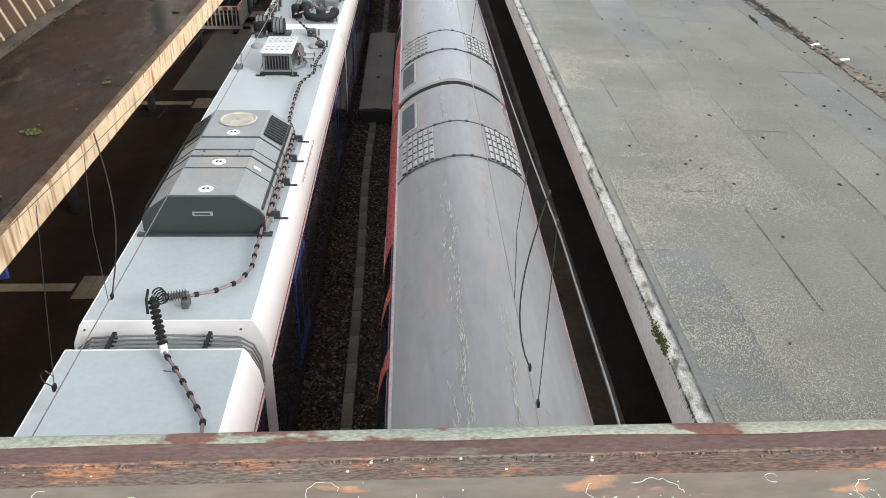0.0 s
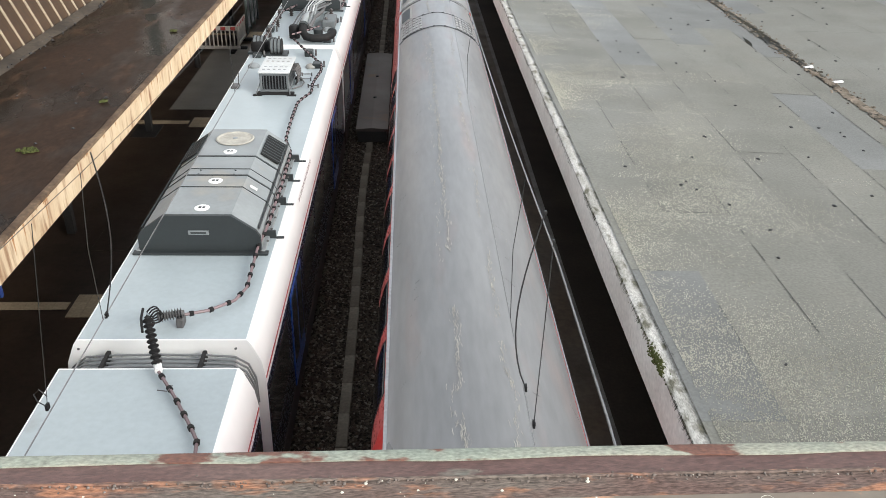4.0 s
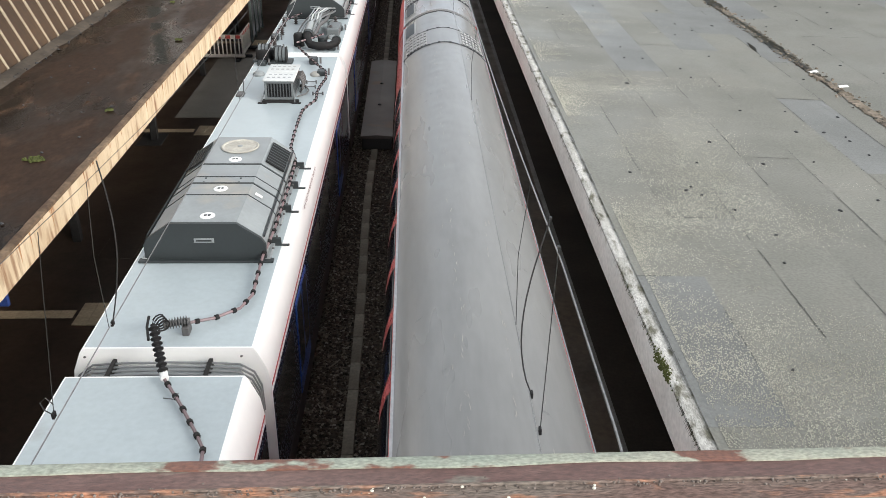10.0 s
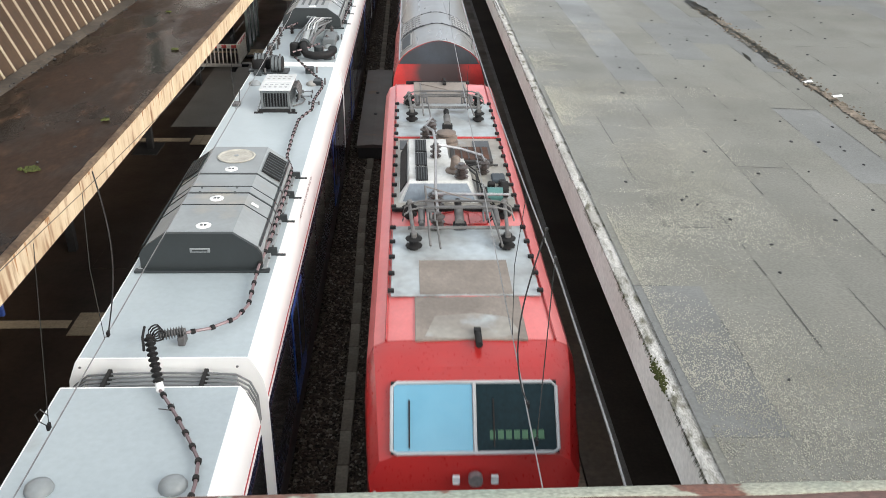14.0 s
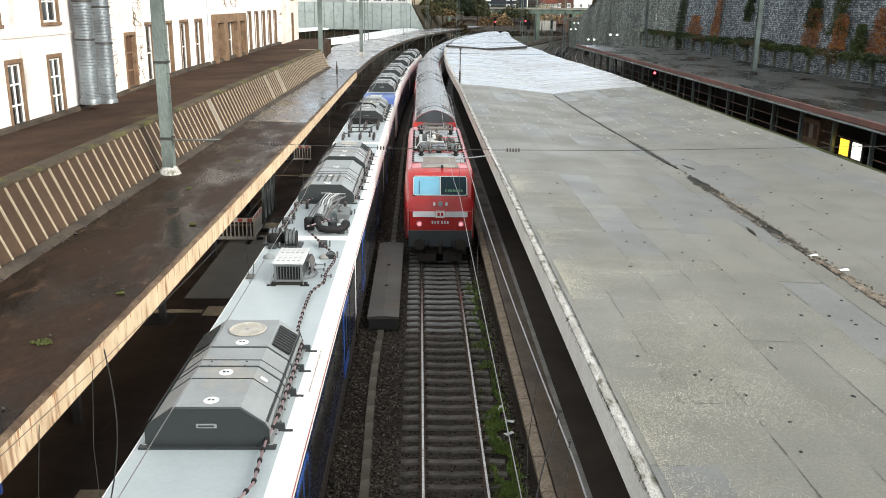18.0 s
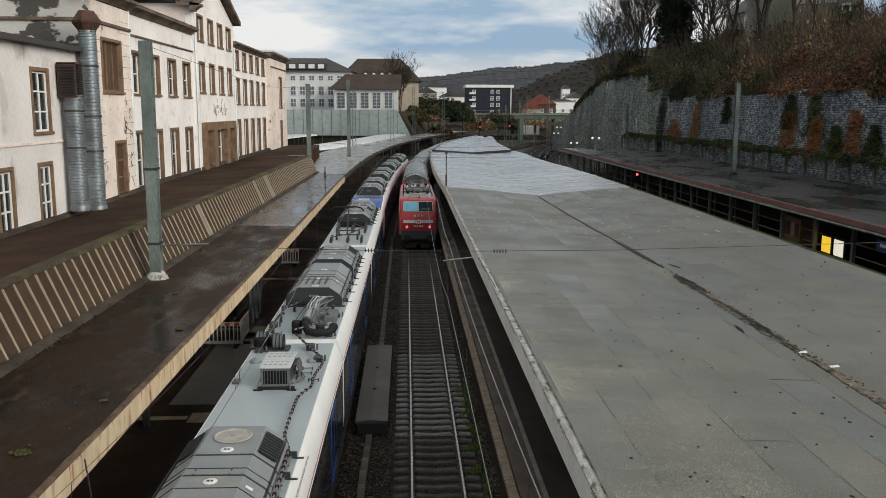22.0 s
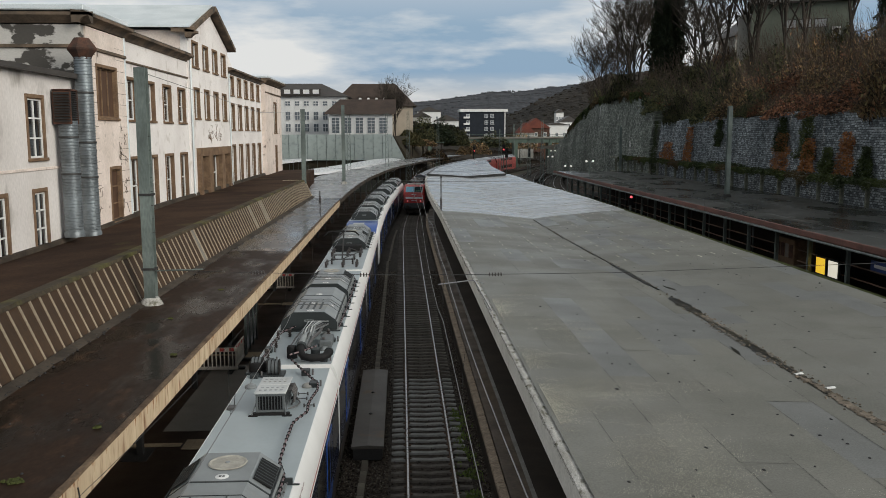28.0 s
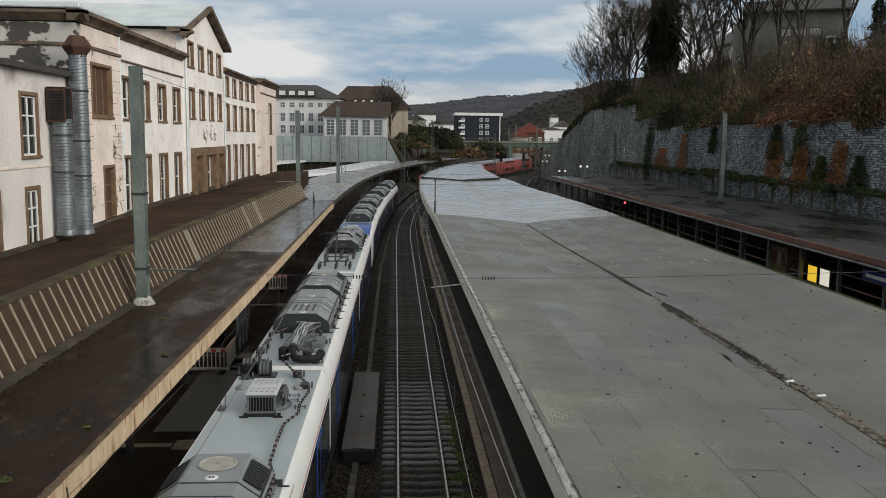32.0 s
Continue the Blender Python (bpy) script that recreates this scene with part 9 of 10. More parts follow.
BRUSH = []
for k, kinds in enumerate((("bush_red", "bush_brown"), ("bush_brown", "bush_green"), ("bush_green", "bush_red"), ("bush_brown", "bush_red"))):
    bv, bf, bst = brush(900 + k)
    stm = bst.mesh("stems", M["stem"], 0)
    for kind in kinds:
        me = bpy.data.meshes.new("foliage")
        me.from_pydata(bv, [], bf)
        me.materials.append(M[kind])
        BRUSH.append((kind, me, stm))
BRUSH_TEXT = {"bush_green": "olive green undergrowth on the hillside", "bush_red": "reddish withered brambles on the hillside", "bush_brown": "brown withered shrub on the hillside"}
rb = random.Random(21)


def shrub(x, y, size, high, want=None):
    kind, me, stm = rb.choice([b for b in BRUSH if want is None or b[0] == want])
    b = thing("bush", BRUSH_TEXT[kind], "bush", group="scrub on the hillside")
    tilt = -math.degrees(math.atan2(slope_z(x + 1.5, y) - slope_z(x - 1.5, y), 3.0)) * 0.8
    b.matrix_basis = pose(x, y, slope_z(x, y), 0, tilt, 0)
    turn = pose(0, 0, 0, 0, 0, rb.uniform(0, 360)) @ Matrix.Diagonal((size, size * rb.uniform(0.9, 1.4), high, 1))
    part("foliage", me, None, b, at=turn)
    part("stem_tangle", stm, None, b, at=turn, kind="stuff")


for j in range(30):
    for i in range(6):
        y = 46 + 5.4 * j + rb.uniform(-1.8, 1.8)
        x = 47.0 + 5.2 * i + rb.uniform(-1.6, 1.6)
        g = 0.85 if y > 128 else (0.35 if i > 3 else 0.14)
        want = "bush_green" if rb.random() < g else ("bush_red" if rb.random() < 0.45 else "bush_brown")
        shrub(x, y, rb.uniform(0.75, 1.5), rb.choice((0.7, 1.0, 1.5, 2.1, 2.6)) * rb.uniform(0.8, 1.2), want)
for j in range(36):
    y = 44 + 4.4 * j
    shrub(45.6 + (0.4 if y < 150 else -0.5), y + rb.uniform(-1, 1), rb.uniform(0.35, 0.6), rb.uniform(0.4, 0.8), rb.choice(("bush_green", "bush_brown", "bush_red")))


def grow(seed, height, spread, levels=4, lean=0.0, trunk=0.22, density=1.0):
    """Trunk, limbs and twigs of a bare tree: two meshes."""
    r = random.Random(seed)
    wood, twigs = Geo(), Geo()

    def branch(p, d, length, rad, lev):
        q, pts = p.copy(), [p.copy()]
        for _ in range(3):
            d = (d + Vector((r.uniform(-1, 1), r.uniform(-1, 1), r.uniform(-0.35, 0.6))) * 0.16).normalized()
            q = q + d * length / 3
            pts.append(q.copy())
        if lev <= 1:
            for a, b in zip(pts, pts[1:]):
                wood.rod(a, b, rad, rad * 0.8, 5, caps=False)
        else:
            twigs.tube([pts[0], pts[2], pts[3]], max(rad, 0.018), 3)
        if lev >= levels:
            return
        for k in range(r.randint(3, 4) if lev else int(r.randint(6, 8) * density)):
            t = r.uniform(0.35, 1.0)
            i = min(int(t * 3), 2)
            base = pts[i].lerp(pts[i + 1], t * 3 - i if t < 1 else 1)
            side = Vector((r.uniform(-1, 1), r.uniform(-1, 1), r.uniform(0.05, 0.7))).normalized()
            branch(base, (d * 0.75 + side * spread + Vector((0, 0, 0.06))).normalized(), length * (r.uniform(0.58, 0.82) if lev < 2 else r.uniform(0.5, 0.72)), rad * 0.48, lev + 1)
    branch(Vector((0, 0, 0)), Vector((lean, 0, 1)).normalized(), height * 0.62, trunk, 0)
    return wood, twigs


TREE_MESH = []
for k, (h, s) in enumerate(((13, 0.85), (15, 0.7), (11, 1.0))):
    wo, tw = grow(70 + k, h, s, levels=5, trunk=0.19)
    TREE_MESH.append((wo.mesh("trunk", M["bark"], 0), tw.mesh("crown", M["twig"], 0)))


def bare_tree(x, y, z, k, scale=1.0, turn=0.0, label="tall bare deciduous tree on the hillside"):
    t = thing("bare_tree", label, "tree", group="bare trees")
    t.matrix_basis = pose(x, y, z, 0, 0, turn)
    part("trunk", TREE_MESH[k][0], None, t, at=Matrix.Diagonal((scale, scale, scale, 1)))
    part("crown", TREE_MESH[k][1], None, t, "crown of bare twigs", at=Matrix.Diagonal((scale, scale, scale, 1)))


for i, (x, y, k, s) in enumerate(((52, 222, 0, 1.25), (55, 214, 2, 1.4), (53, 200, 0, 1.4), (52, 190, 2, 1.6), (54, 204, 1, 1.3), (52.5, 232, 2, 1.1), (56, 150, 1, 1.5), (58, 142, 0, 1.6), (61, 136, 1, 1.5), (60, 128, 0, 1.5), (64, 122, 1, 1.5), (62, 80, 0, 1.5), (58, 72, 1, 1.4), (55, 158, 0, 1.4), (57, 166, 2, 1.5), (62, 156, 1, 1.4), (53, 146, 2, 1.2), (60, 147, 1, 1.5), (50, 184, 0, 1.2), (48, 210, 1, 1.1))):
    bare_tree(x, y, slope_z(x, y) - 0.3, k, s, turn=47 * i)


def conifer_geo(seed, h, r0):
    rr = random.Random(seed)

    def place(r):
        t = r.random() ** 0.75
        z = h * (1 - t) + 0.5
        rad = r0 * (0.3 + 0.7 * min(t * 1.6, 1)) * (0.8 + 0.75 * noise.noise(Vector((z * 0.55, seed, 0))))
        a = r.uniform(0, 6.28)
        rad *= 0.55 + 0.45 * math.sqrt(r.random())
        lobes = 0.75 + 0.55 * noise.noise(Vector((math.cos(a) * 1.6, math.sin(a) * 1.6, z * 0.8 + seed)))
        return (rad * lobes * math.cos(a), rad * lobes * math.sin(a), z - 0.25 * rad)
    return leaves(15000, place, 0.16, seed)


CON = [conifer_geo(300 + k, 19, 2.9) for k in range(2)]
for i, (x, y, s) in enumerate(((51.6, 174, 1.0), (53.6, 176, 1.1), (53.0, 170, 1.05), (55.2, 173, 1.15), (51.2, 167, 0.85), (55.5, 180, 1.0), (78, 138, 0.8))):
    t = thing("conifer", "dense dark evergreen conifer on the hillside", "tree", at=(x, y, slope_z(x, y) - 0.3), turn=33 * i, group="dark conifers")
    part("trunk", Geo().rod((0, 0, 0), (0, 0, 17 * s), 0.25, 0.05, 8), M["bark"], t)
    cr = leaf_part("crown", CON[i % 2], M["conifer"], t, "dark needle crown")
    cr.matrix_basis = Matrix.Diagonal((s, s, s, 1))
for k, (x, y) in enumerate(((60, 133), (56, 178), (51, 171))):
    t = thing("leafy_shrub", "yellow-green shrub that kept its leaves", "bush", group="scrub on the hillside")
    leaf_part("foliage", leaves(2200, mound(x, y, 2.6, 3.2, 5.0), 0.2, 400 + k), M["yellowleaf"], t)
    part("stems", Geo().rod((x, y, slope_z(x, y) - 0.2), (x, y, slope_z(x, y) + 3), 0.12, 0.04, 6), M["bark"], t)

# grey-green house on the hill
M["house"] = mat("grey_green_house_wall", (0.25, 0.275, 0.225), (0.20, 0.222, 0.182), rough=0.85, big=0.3, fine=4, grain=0.12)
M["pale_wall"] = mat("pale_house_wall", (0.46, 0.45, 0.41), (0.38, 0.37, 0.34), rough=0.85, big=0.3, fine=4, grain=0.1)
M["bright"] = mat("bright_window", (0.6, 0.62, 0.64), rough=0.2, grain=0.05)
hs = thing("hill_house", "grey-green flat-fronted house above the overgrown hillside", "house", at=(70.5, 149.5, 19.5), turn=-25)
part("wall", Geo().box(-9.2, 6.9, 0, 10, -2, 13.6), M["house"], hs)
part("roof", Geo().prism([(-0.9, 13.6), (10.9, 13.6), (10.9, 13.9), (5, 16.4), (-0.9, 13.9)], "x", -10, 7.7), M["slate"], hs, smooth=0)
for k in range(3):
    w = part("window", Geo().box(-3.85 + 2.45 * k, -1.75 + 2.45 * k, -0.08, 0.05, 9.3, 10.9), M["slate"], hs)
    part("pane", Geo().box(-3.7 + 2.45 * k, -1.9 + 2.45 * k, -0.12, -0.06, 9.45, 10.75), M["bright"], w)
bn = part("wall_banner", Geo().box(3.9, 5.3, -0.14, -0.0, 5.0, 9.4), M["white"], hs, "white upright banner with a dark round mark")
part("banner_mark", Geo().rod((4.6, -0.2, 8.6), (4.6, -0.13, 8.6), 0.5, n=20), M["black"], bn)
part("corner_wing", Geo().box(-11.5, -9.2, 1.0, 8, -2, 12.2), M["pale_wall"], hs, "pale corner wing")
hs2 = thing("hill_house", "pale rendered house standing higher on the hill", "house", at=(93, 135, 24), turn=-15)
part("wall", Geo().box(-4, 9, -12, 12, -3, 11), M["pale_wall"], hs2)
part("roof", Geo().prism([(-5, 11), (10, 11), (2.5, 15)], "y", -13, 13), M["slate"], hs2, smooth=0)
hs3 = thing("hill_house", "distant house with a dark pitched roof among the trees", "house", at=(86, 215, 27))
part("wall", Geo().box(-5, 6, -6, 6, -4, 7), M["pale_wall"], hs3)
part("roof", Geo().prism([(-6, 7), (7, 7), (0.5, 12)], "y", -7, 7), M["slate"], hs3, smooth=0)

# ---- far left: raised street, barrier, white canopies, buildings ----
M["barrier"] = mat("greenish_glass_barrier", (0.38, 0.43, 0.41), (0.31, 0.35, 0.335), rough=0.3, big=0.1, fine=1.0, grain=0.12)
M["whiteroof"] = mat("white_canopy_sheet", (0.82, 0.83, 0.84), (0.74, 0.75, 0.76), rough=0.3, grain=0.06)
street = single("embankment", Geo().loft([[(-90, y, -0.6), (-90, y, 10.3), (e, y, 10.3), (e + 7, y, -0.6)] for y, e in ((217, -1.7), (240, 1.6), (330, 6))]), M["soil"], "raised street embankment behind the platforms", "embankment", kind="structure")
br = thing("glass_barrier", "long greenish translucent noise barrier along the raised street", "noise barrier", kind="structure")
for k in range(12):
    x0 = -30 + 2.315 * k
    part("barrier_panel", Geo().box(x0, x0 + 2.25, 216.0, 216.14, 4.4, 10.75), M["barrier"], br)
    part("barrier_post", Geo().box(x0 - 0.055, x0 - 0.015, 215.9, 216.2, -0.6, 10.8), M["steel"], br)
part("barrier_end", Geo().prism([(-2.2, 10.75), (-2.2, 4.4), (1.1, 4.4)], "y", 216.0, 216.14), M["barrier"], br)
for kn, lab in (([(104, -23.0), (127, -19.4), (144, -13.6), (166, -9.2), (190, -5.6), (214, -2.3)], "white curved canopy roof of a neighbouring platform"), ([(150, -36), (176, -31), (200, -27), (214, -24.0)], "white canopy roof further back")):
    lnw = smoothline(kn, 2.0)
    cw = thing("white_canopy", lab, "platform canopy", kind="structure")
    part("roof_deck", Geo().sweep([(-4.5, 4.45), (-4.4, 4.7), (0, 4.95), (2.2, 4.75), (2.3, 4.4), (0, 4.5)], lnw), M["whiteroof"], cw)
    for x, y, h in lnw[::6]:
        part("canopy_post", Geo().box(x - 1.2, x - 1.0, y - 0.1, y + 0.1, -0.3, 4.5), M["steel"], cw)

# lighter than the near glass: reflected sky put into the pane colour
M["far_glass"] = mat("sky_lit_far_glass", (0.15, 0.175, 0.20), (0.09, 0.105, 0.12), rough=0.1, bump=0, coat=0.4)
M["fw"] = mat("white_house_render", (0.76, 0.76, 0.75), (0.68, 0.68, 0.67), rough=0.85, big=0.3, fine=3, grain=0.08)
M["tile"] = mat("brown_roof_tiles", (0.075, 0.055, 0.045), (0.055, 0.042, 0.036), rough=0.8, big=0.3, fine=3, grain=0.3)
M["cream2"] = mat("cream_house_render", (0.56, 0.48, 0.38), (0.48, 0.41, 0.33), rough=0.85, grain=0.08)
M["redtile"] = mat("red_roof_tiles", (0.17, 0.058, 0.042), (0.12, 0.045, 0.035), rough=0.85, grain=0.25)
WIN_F = {}


def far_panes(w, h):
    g, rows_ = Geo(), max(int(h / 0.75), 2)
    for k in range(rows_):
        for a, b in ((-w / 2 + 0.03, -0.05), (0.05, w / 2 - 0.03)):
            g.box(a, b, -0.12, -0.06, h * k / rows_ + 0.05, h * (k + 1) / rows_ - 0.05)
    return g.mesh("pane", M["far_glass"])


def far_window(parent, x, y, z, w, h):
    key = (w, h)
    if key not in WIN_F:
        WIN_F[key] = (Geo().box(-w / 2 - 0.1, w / 2 + 0.1, -0.08, 0.0, -0.1, h + 0.1).mesh("window", M["white"]), far_panes(w, h))
    part("pane", WIN_F[key][1], None, part("window", WIN_F[key][0], None, parent, at=(x, y, z)))


def hip(x0, x1, y0, y1, z0, z1, run_):
    m = (y0 + y1) / 2
    return Geo().add([(x0, y0, z0), (x1, y0, z0), (x1, y1, z0), (x0, y1, z0), (x0 + run_, m, z1), (x1 - run_, m, z1)], [(0, 1, 5, 4), (2, 3, 4, 5), (1, 2, 5), (3, 0, 4), (3, 2, 1, 0)])


wb = thing("white_school_building", "large white rendered building with a dark hipped roof", "building", at=(-24.5, 232, 10.3))
part("wall", Geo().box(-14, 10.0, 0, 16, 0, 10.4), M["fw"], wb)
part("roof", hip(-15, 11, -1, 17, 10.4, 14.2, 8), M["slate"], wb, "dark hipped roof", smooth=0)
for k in range(9):
    for z, h in ((1.2, 2.1), (4.3, 2.2), (8.0, 1.2)):
        far_window(wb, -12.6 + 2.45 * k, -0.02, z, 1.25, h)
dr = part("dormer_band", Geo().box(-9, 3.5, -0.4, 3, 10.9, 12.4), M["slate"], wb)
for k in range(5):
    part("dormer_window", Geo().box(-8.6 + 2.5 * k, -7.0 + 2.5 * k, -0.5, -0.38, 11.1, 12.2), M["white"], dr)
wb2 = thing("long_roofed_building", "building with a broad brown roof and rounded dormers", "building", at=(-9.0, 248, 10.3))
part("wall", Geo().box(-10, 12.5, 0, 14, 0, 8.4), M["cream2"], wb2)
part("roof", hip(-11, 13.5, -1, 15, 8.4, 15.0, 6), M["tile"], wb2, "broad brown roof", smooth=0)
for k in range(4):
    d = part("dormer", Geo().prism([(-2.4 + 2.3 * k + 0.75 * math.cos(a), 10.4 + 0.95 * math.sin(a)) for a in np.linspace(0, math.pi, 9)] + [(-3.15 + 2.3 * k, 9.4), (-1.65 + 2.3 * k, 9.4)], "y", 0.2, 4), M["tile"], wb2)
    part("dormer_window", Geo().rod((-2.4 + 2.3 * k, 0.19, 10.3), (-2.4 + 2.3 * k, 0.1, 10.3), 0.45, n=12), M["white"], d)
hall = thing("low_hall", "low white hall with five tall windows and a mossy brown roof", "building", at=(-10.6, 222, 10.3))
part("wall", Geo().box(-7.6, 8.4, 0, 10, 0, 5.6), M["fw"], hall)
part("roof", Geo().loft([[(-8.8, -1, 5.5), (9.4, -1, 5.5), (9.4, -0.8, 5.7), (-8.8, -0.8, 5.7)], [(-5.2, 6, 9.2), (9.4, 6, 9.2), (9.4, 6, 9.5), (-5.2, 6, 9.5)]]), M["tile"], hall, smooth=0)
part("gable", Geo().prism([(-0.5, 5.5), (11, 5.5), (6, 9.2)], "x", 8.1, 8.5), M["cream2"], hall)
for k in range(5):
    far_window(hall, -5.9 + 3.0 * k, -0.02, 0.8, 1.9, 3.9)

flats = thing("apartment_block", "dark grey apartment block with a white roof edge", "apartment block", at=(36.5, 380, 8))
M["anthracite"] = mat("anthracite_facade", (0.024, 0.029, 0.038), (0.018, 0.022, 0.029), rough=0.8, grain=0.1)
part("wall", Geo().box(-10, 9.0, 0, 14, -4, 12.4), M["anthracite"], flats)
part("roof_edge", Geo().box(-10.6, 10.4, -0.6, 14.5, 12.4, 13.6), M["fw"], flats)
part("stair_tower", Geo().box(9.0, 9.7, 2, 12, -4, 12.6), M["fw"], flats)
for z in (1.2, 4.2, 7.0, 9.8):
    for x in (-7.0, 1.0, 3.6):
        far_window(flats, x, -0.02, z, 1.3, 1.5)
    part("balcony", Geo().box(-9.0, -6.4, -0.9, 0, z - 0.3, z + 0.5, 0.05), M["fw"], flats)
for x, y, z, w, d, h, rh, wallm, roofm, lab in ((54, 345, 6, 11, 9, 7, 4, "redtile", "redtile", "house with a red tiled roof below the hill"), (49, 338, 6, 6, 8, 5.2, 4, "pale_wall", "redtile", "small house with a steep red roof"), (66, 365, 6, 10, 10, 8.5, 1.0, "fw", "slate", "white flat-roofed house by the tracks"), (74, 380, 10, 8, 8, 6, 2.5, "fw", "slate", "white house on the slope"), (22, 420, 9, 12, 9, 8, 3, "fw", "slate", "distant white house behind trees"), (10, 430, 10, 10, 9, 9, 3, "pale_wall", "slate", "distant pale house behind trees"), (17, 520, 16, 14, 9, 8, 3, "fw", "slate", "distant white house on the rise"), (92, 500, 18, 4.5, 5, 5, 2, "fw", "slate", "lone white house on the wooded hill")):
    hh = thing("distant_house", lab, "house", at=(x, y, z - 4))
    part("wall", Geo().box(-w / 2, w / 2, 0, d, -z + 3.2, h + 4), M[wallm] if wallm != "redtile" else M["rust"], hh)
    part("roof", Geo().prism([(-w / 2 - 0.5, h + 4), (w / 2 + 0.5, h + 4), (0, h + 4 + rh)], "y", -0.5, d + 0.5), M[roofm], hh, smooth=0)
    for k in range(3):
        for zz in (4.8, 7.8):
            if zz + 1.6 < h + 4:
                far_window(hh, -w / 2 + w * (k + 0.5) / 3, -0.02, zz, 1.1, 1.4)

# green girder bridge across the valley
M["green"] = mat("dull_green_girder", (0.085, 0.125, 0.10), (0.06, 0.09, 0.072), rough=0.6, big=0.4, grain=0.15)
gb = thing("girder_bridge", "dull green steel girder bridge crossing the railway", "bridge", kind="structure")
part("girder", Geo().box(4, 66, 300, 300.5, 7.7, 9.8).box(4, 66, 306, 306.5, 7.7, 9.8), M["green"], gb)
part("bridge_deck", Geo().box(2, 68, 299.5, 307, 9.2, 9.6), M["concrete"], gb)
for k in range(24):
    part("girder_stiffener", Geo().box(5 + 2.6 * k, 5.2 + 2.6 * k, 299.8, 300.0, 7.7, 9.8), M["green"], gb)
for x in (10, 40, 52):
    part("bridge_pier", Geo().box(x - 0.6, x + 0.6, 300, 306, -0.6, 7.7), M["green"], gb)
part("railing", Geo().box(2, 68, 299.5, 299.6, 10.5, 10.6), M["green"], gb)

# far hills and woods
M["wood"] = mat("wooded_hill", (0.040, 0.034, 0.028), (0.026, 0.024, 0.021), rough=1.0, big=0.012, fine=0.25, grain=0.5, bump=1.0, depth=3.0)
# the haze of distance is painted in as blue-grey
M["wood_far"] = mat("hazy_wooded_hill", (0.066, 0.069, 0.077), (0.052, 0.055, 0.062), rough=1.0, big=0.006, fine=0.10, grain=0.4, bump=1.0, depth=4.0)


M["woodland"] = veg_mat("leafless_woodland", [(0.050, 0.040, 0.031), (0.033, 0.029, 0.024), (0.068, 0.050, 0.034), (0.026, 0.029, 0.019), (0.052, 0.046, 0.029)])
# crowns on the far ridge carry the same painted haze
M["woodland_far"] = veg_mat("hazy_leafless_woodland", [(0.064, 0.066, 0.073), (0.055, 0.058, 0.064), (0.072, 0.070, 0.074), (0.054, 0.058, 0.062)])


def ridge(name, y, deep, knots, rough_, material, label, base=0.0, crowns=22000, crown=0.5):
    v, f = [], []
    xs2 = np.arange(knots[0][0], knots[-1][0], rough_ * 3)
    n = len(xs2)
    for j in range(7):
        for x in xs2:
            top = float(np.interp(x, [k[0] for k in knots], [k[1] for k in knots]))
            t = j / 6
            z = base + (top - base) * math.sin(t * math.pi / 2) + rough_ * t * 0.8 * noise.noise(Vector((x / rough_ * 0.5, j * 1.7, y))) + rough_ * 0.5 * noise.noise(Vector((x / rough_ * 0.11, j * 0.7, y)))
            v.append((x, y + deep * t, z))
    for j in range(6):
        for i in range(n - 1):
            f.append((j * n + i, j * n + i + 1, (j + 1) * n + i + 1, (j + 1) * n + i))
    g2 = Geo()
    g2.v, g2.f = v, f
    hill = single(name, g2, material, label, "hill", kind="structure", smooth=0)
    # bare crowns that roughen the slope
    rc = random.Random(int(y))
    pts_v, pts_f = [], []
    big = rough_ * crown
    for _ in range(crowns):
        i, j = rc.randrange(n - 1), min(int(7 * rc.random() ** 0.7), 6)
        p = Vector(v[j * n + i]) + Vector((rc.uniform(0, 1) * rough_ * 3, 0, 0))
        o = len(pts_v)
        wdt, hgt = big * rc.uniform(0.25, 0.7), big * rc.uniform(0.6, 1.3)
        pts_v += [(p.x - wdt, p.y, p.z - 0.4 * big), (p.x + wdt, p.y - wdt, p.z - 0.4 * big), (p.x + wdt * rc.uniform(0.2, 0.9), p.y, p.z + hgt * 0.7), (p.x - wdt * rc.uniform(0.2, 0.8), p.y, p.z + hgt)]
        pts_f.append((o, o + 1, o + 2, o + 3))
    me = bpy.data.meshes.new("woodland")
    me.from_pydata(pts_v, [], pts_f)
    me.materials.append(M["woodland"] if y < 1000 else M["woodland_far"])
    wd = new("woodland", me)
    wd.parent = hill
    tagged(wd, "leafless woodland covering the slope", kind="stuff")
    return hill


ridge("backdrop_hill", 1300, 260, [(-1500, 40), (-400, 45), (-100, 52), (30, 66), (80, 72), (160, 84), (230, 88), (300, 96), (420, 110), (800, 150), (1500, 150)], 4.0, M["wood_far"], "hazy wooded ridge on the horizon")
ridge("backdrop_hill", 520, 120, [(60, 8), (70, 21), (85, 27), (100, 34), (120, 42), (150, 52), (220, 60), (500, 80)], 2.0, M["wood"], "nearer wooded hill beyond the railway cutting")
ridge("backdrop_hill", 330, 90, [(-220, 20), (-120, 20), (-60, 17), (-20, 15.5), (10, 15), (40, 11), (62, 8)], 2.0, M["wood"], "low line of scrub and trees behind the bridge")


def free_mound(cx, cy, z0, rx, ry, h):
    def place(r):
        a, d = r.uniform(0, 6.28), math.sqrt(r.random())
        x, y = cx + rx * d * math.cos(a), cy + ry * d * math.sin(a)
        top = h * math.sqrt(max(1 - d * d, 0.03)) * (0.8 + 0.5 * noise.noise(Vector((x * 0.6, y * 0.6, cx))))
        return (x, y, z0 + top * r.uniform(0.1, 1.0))
    return place


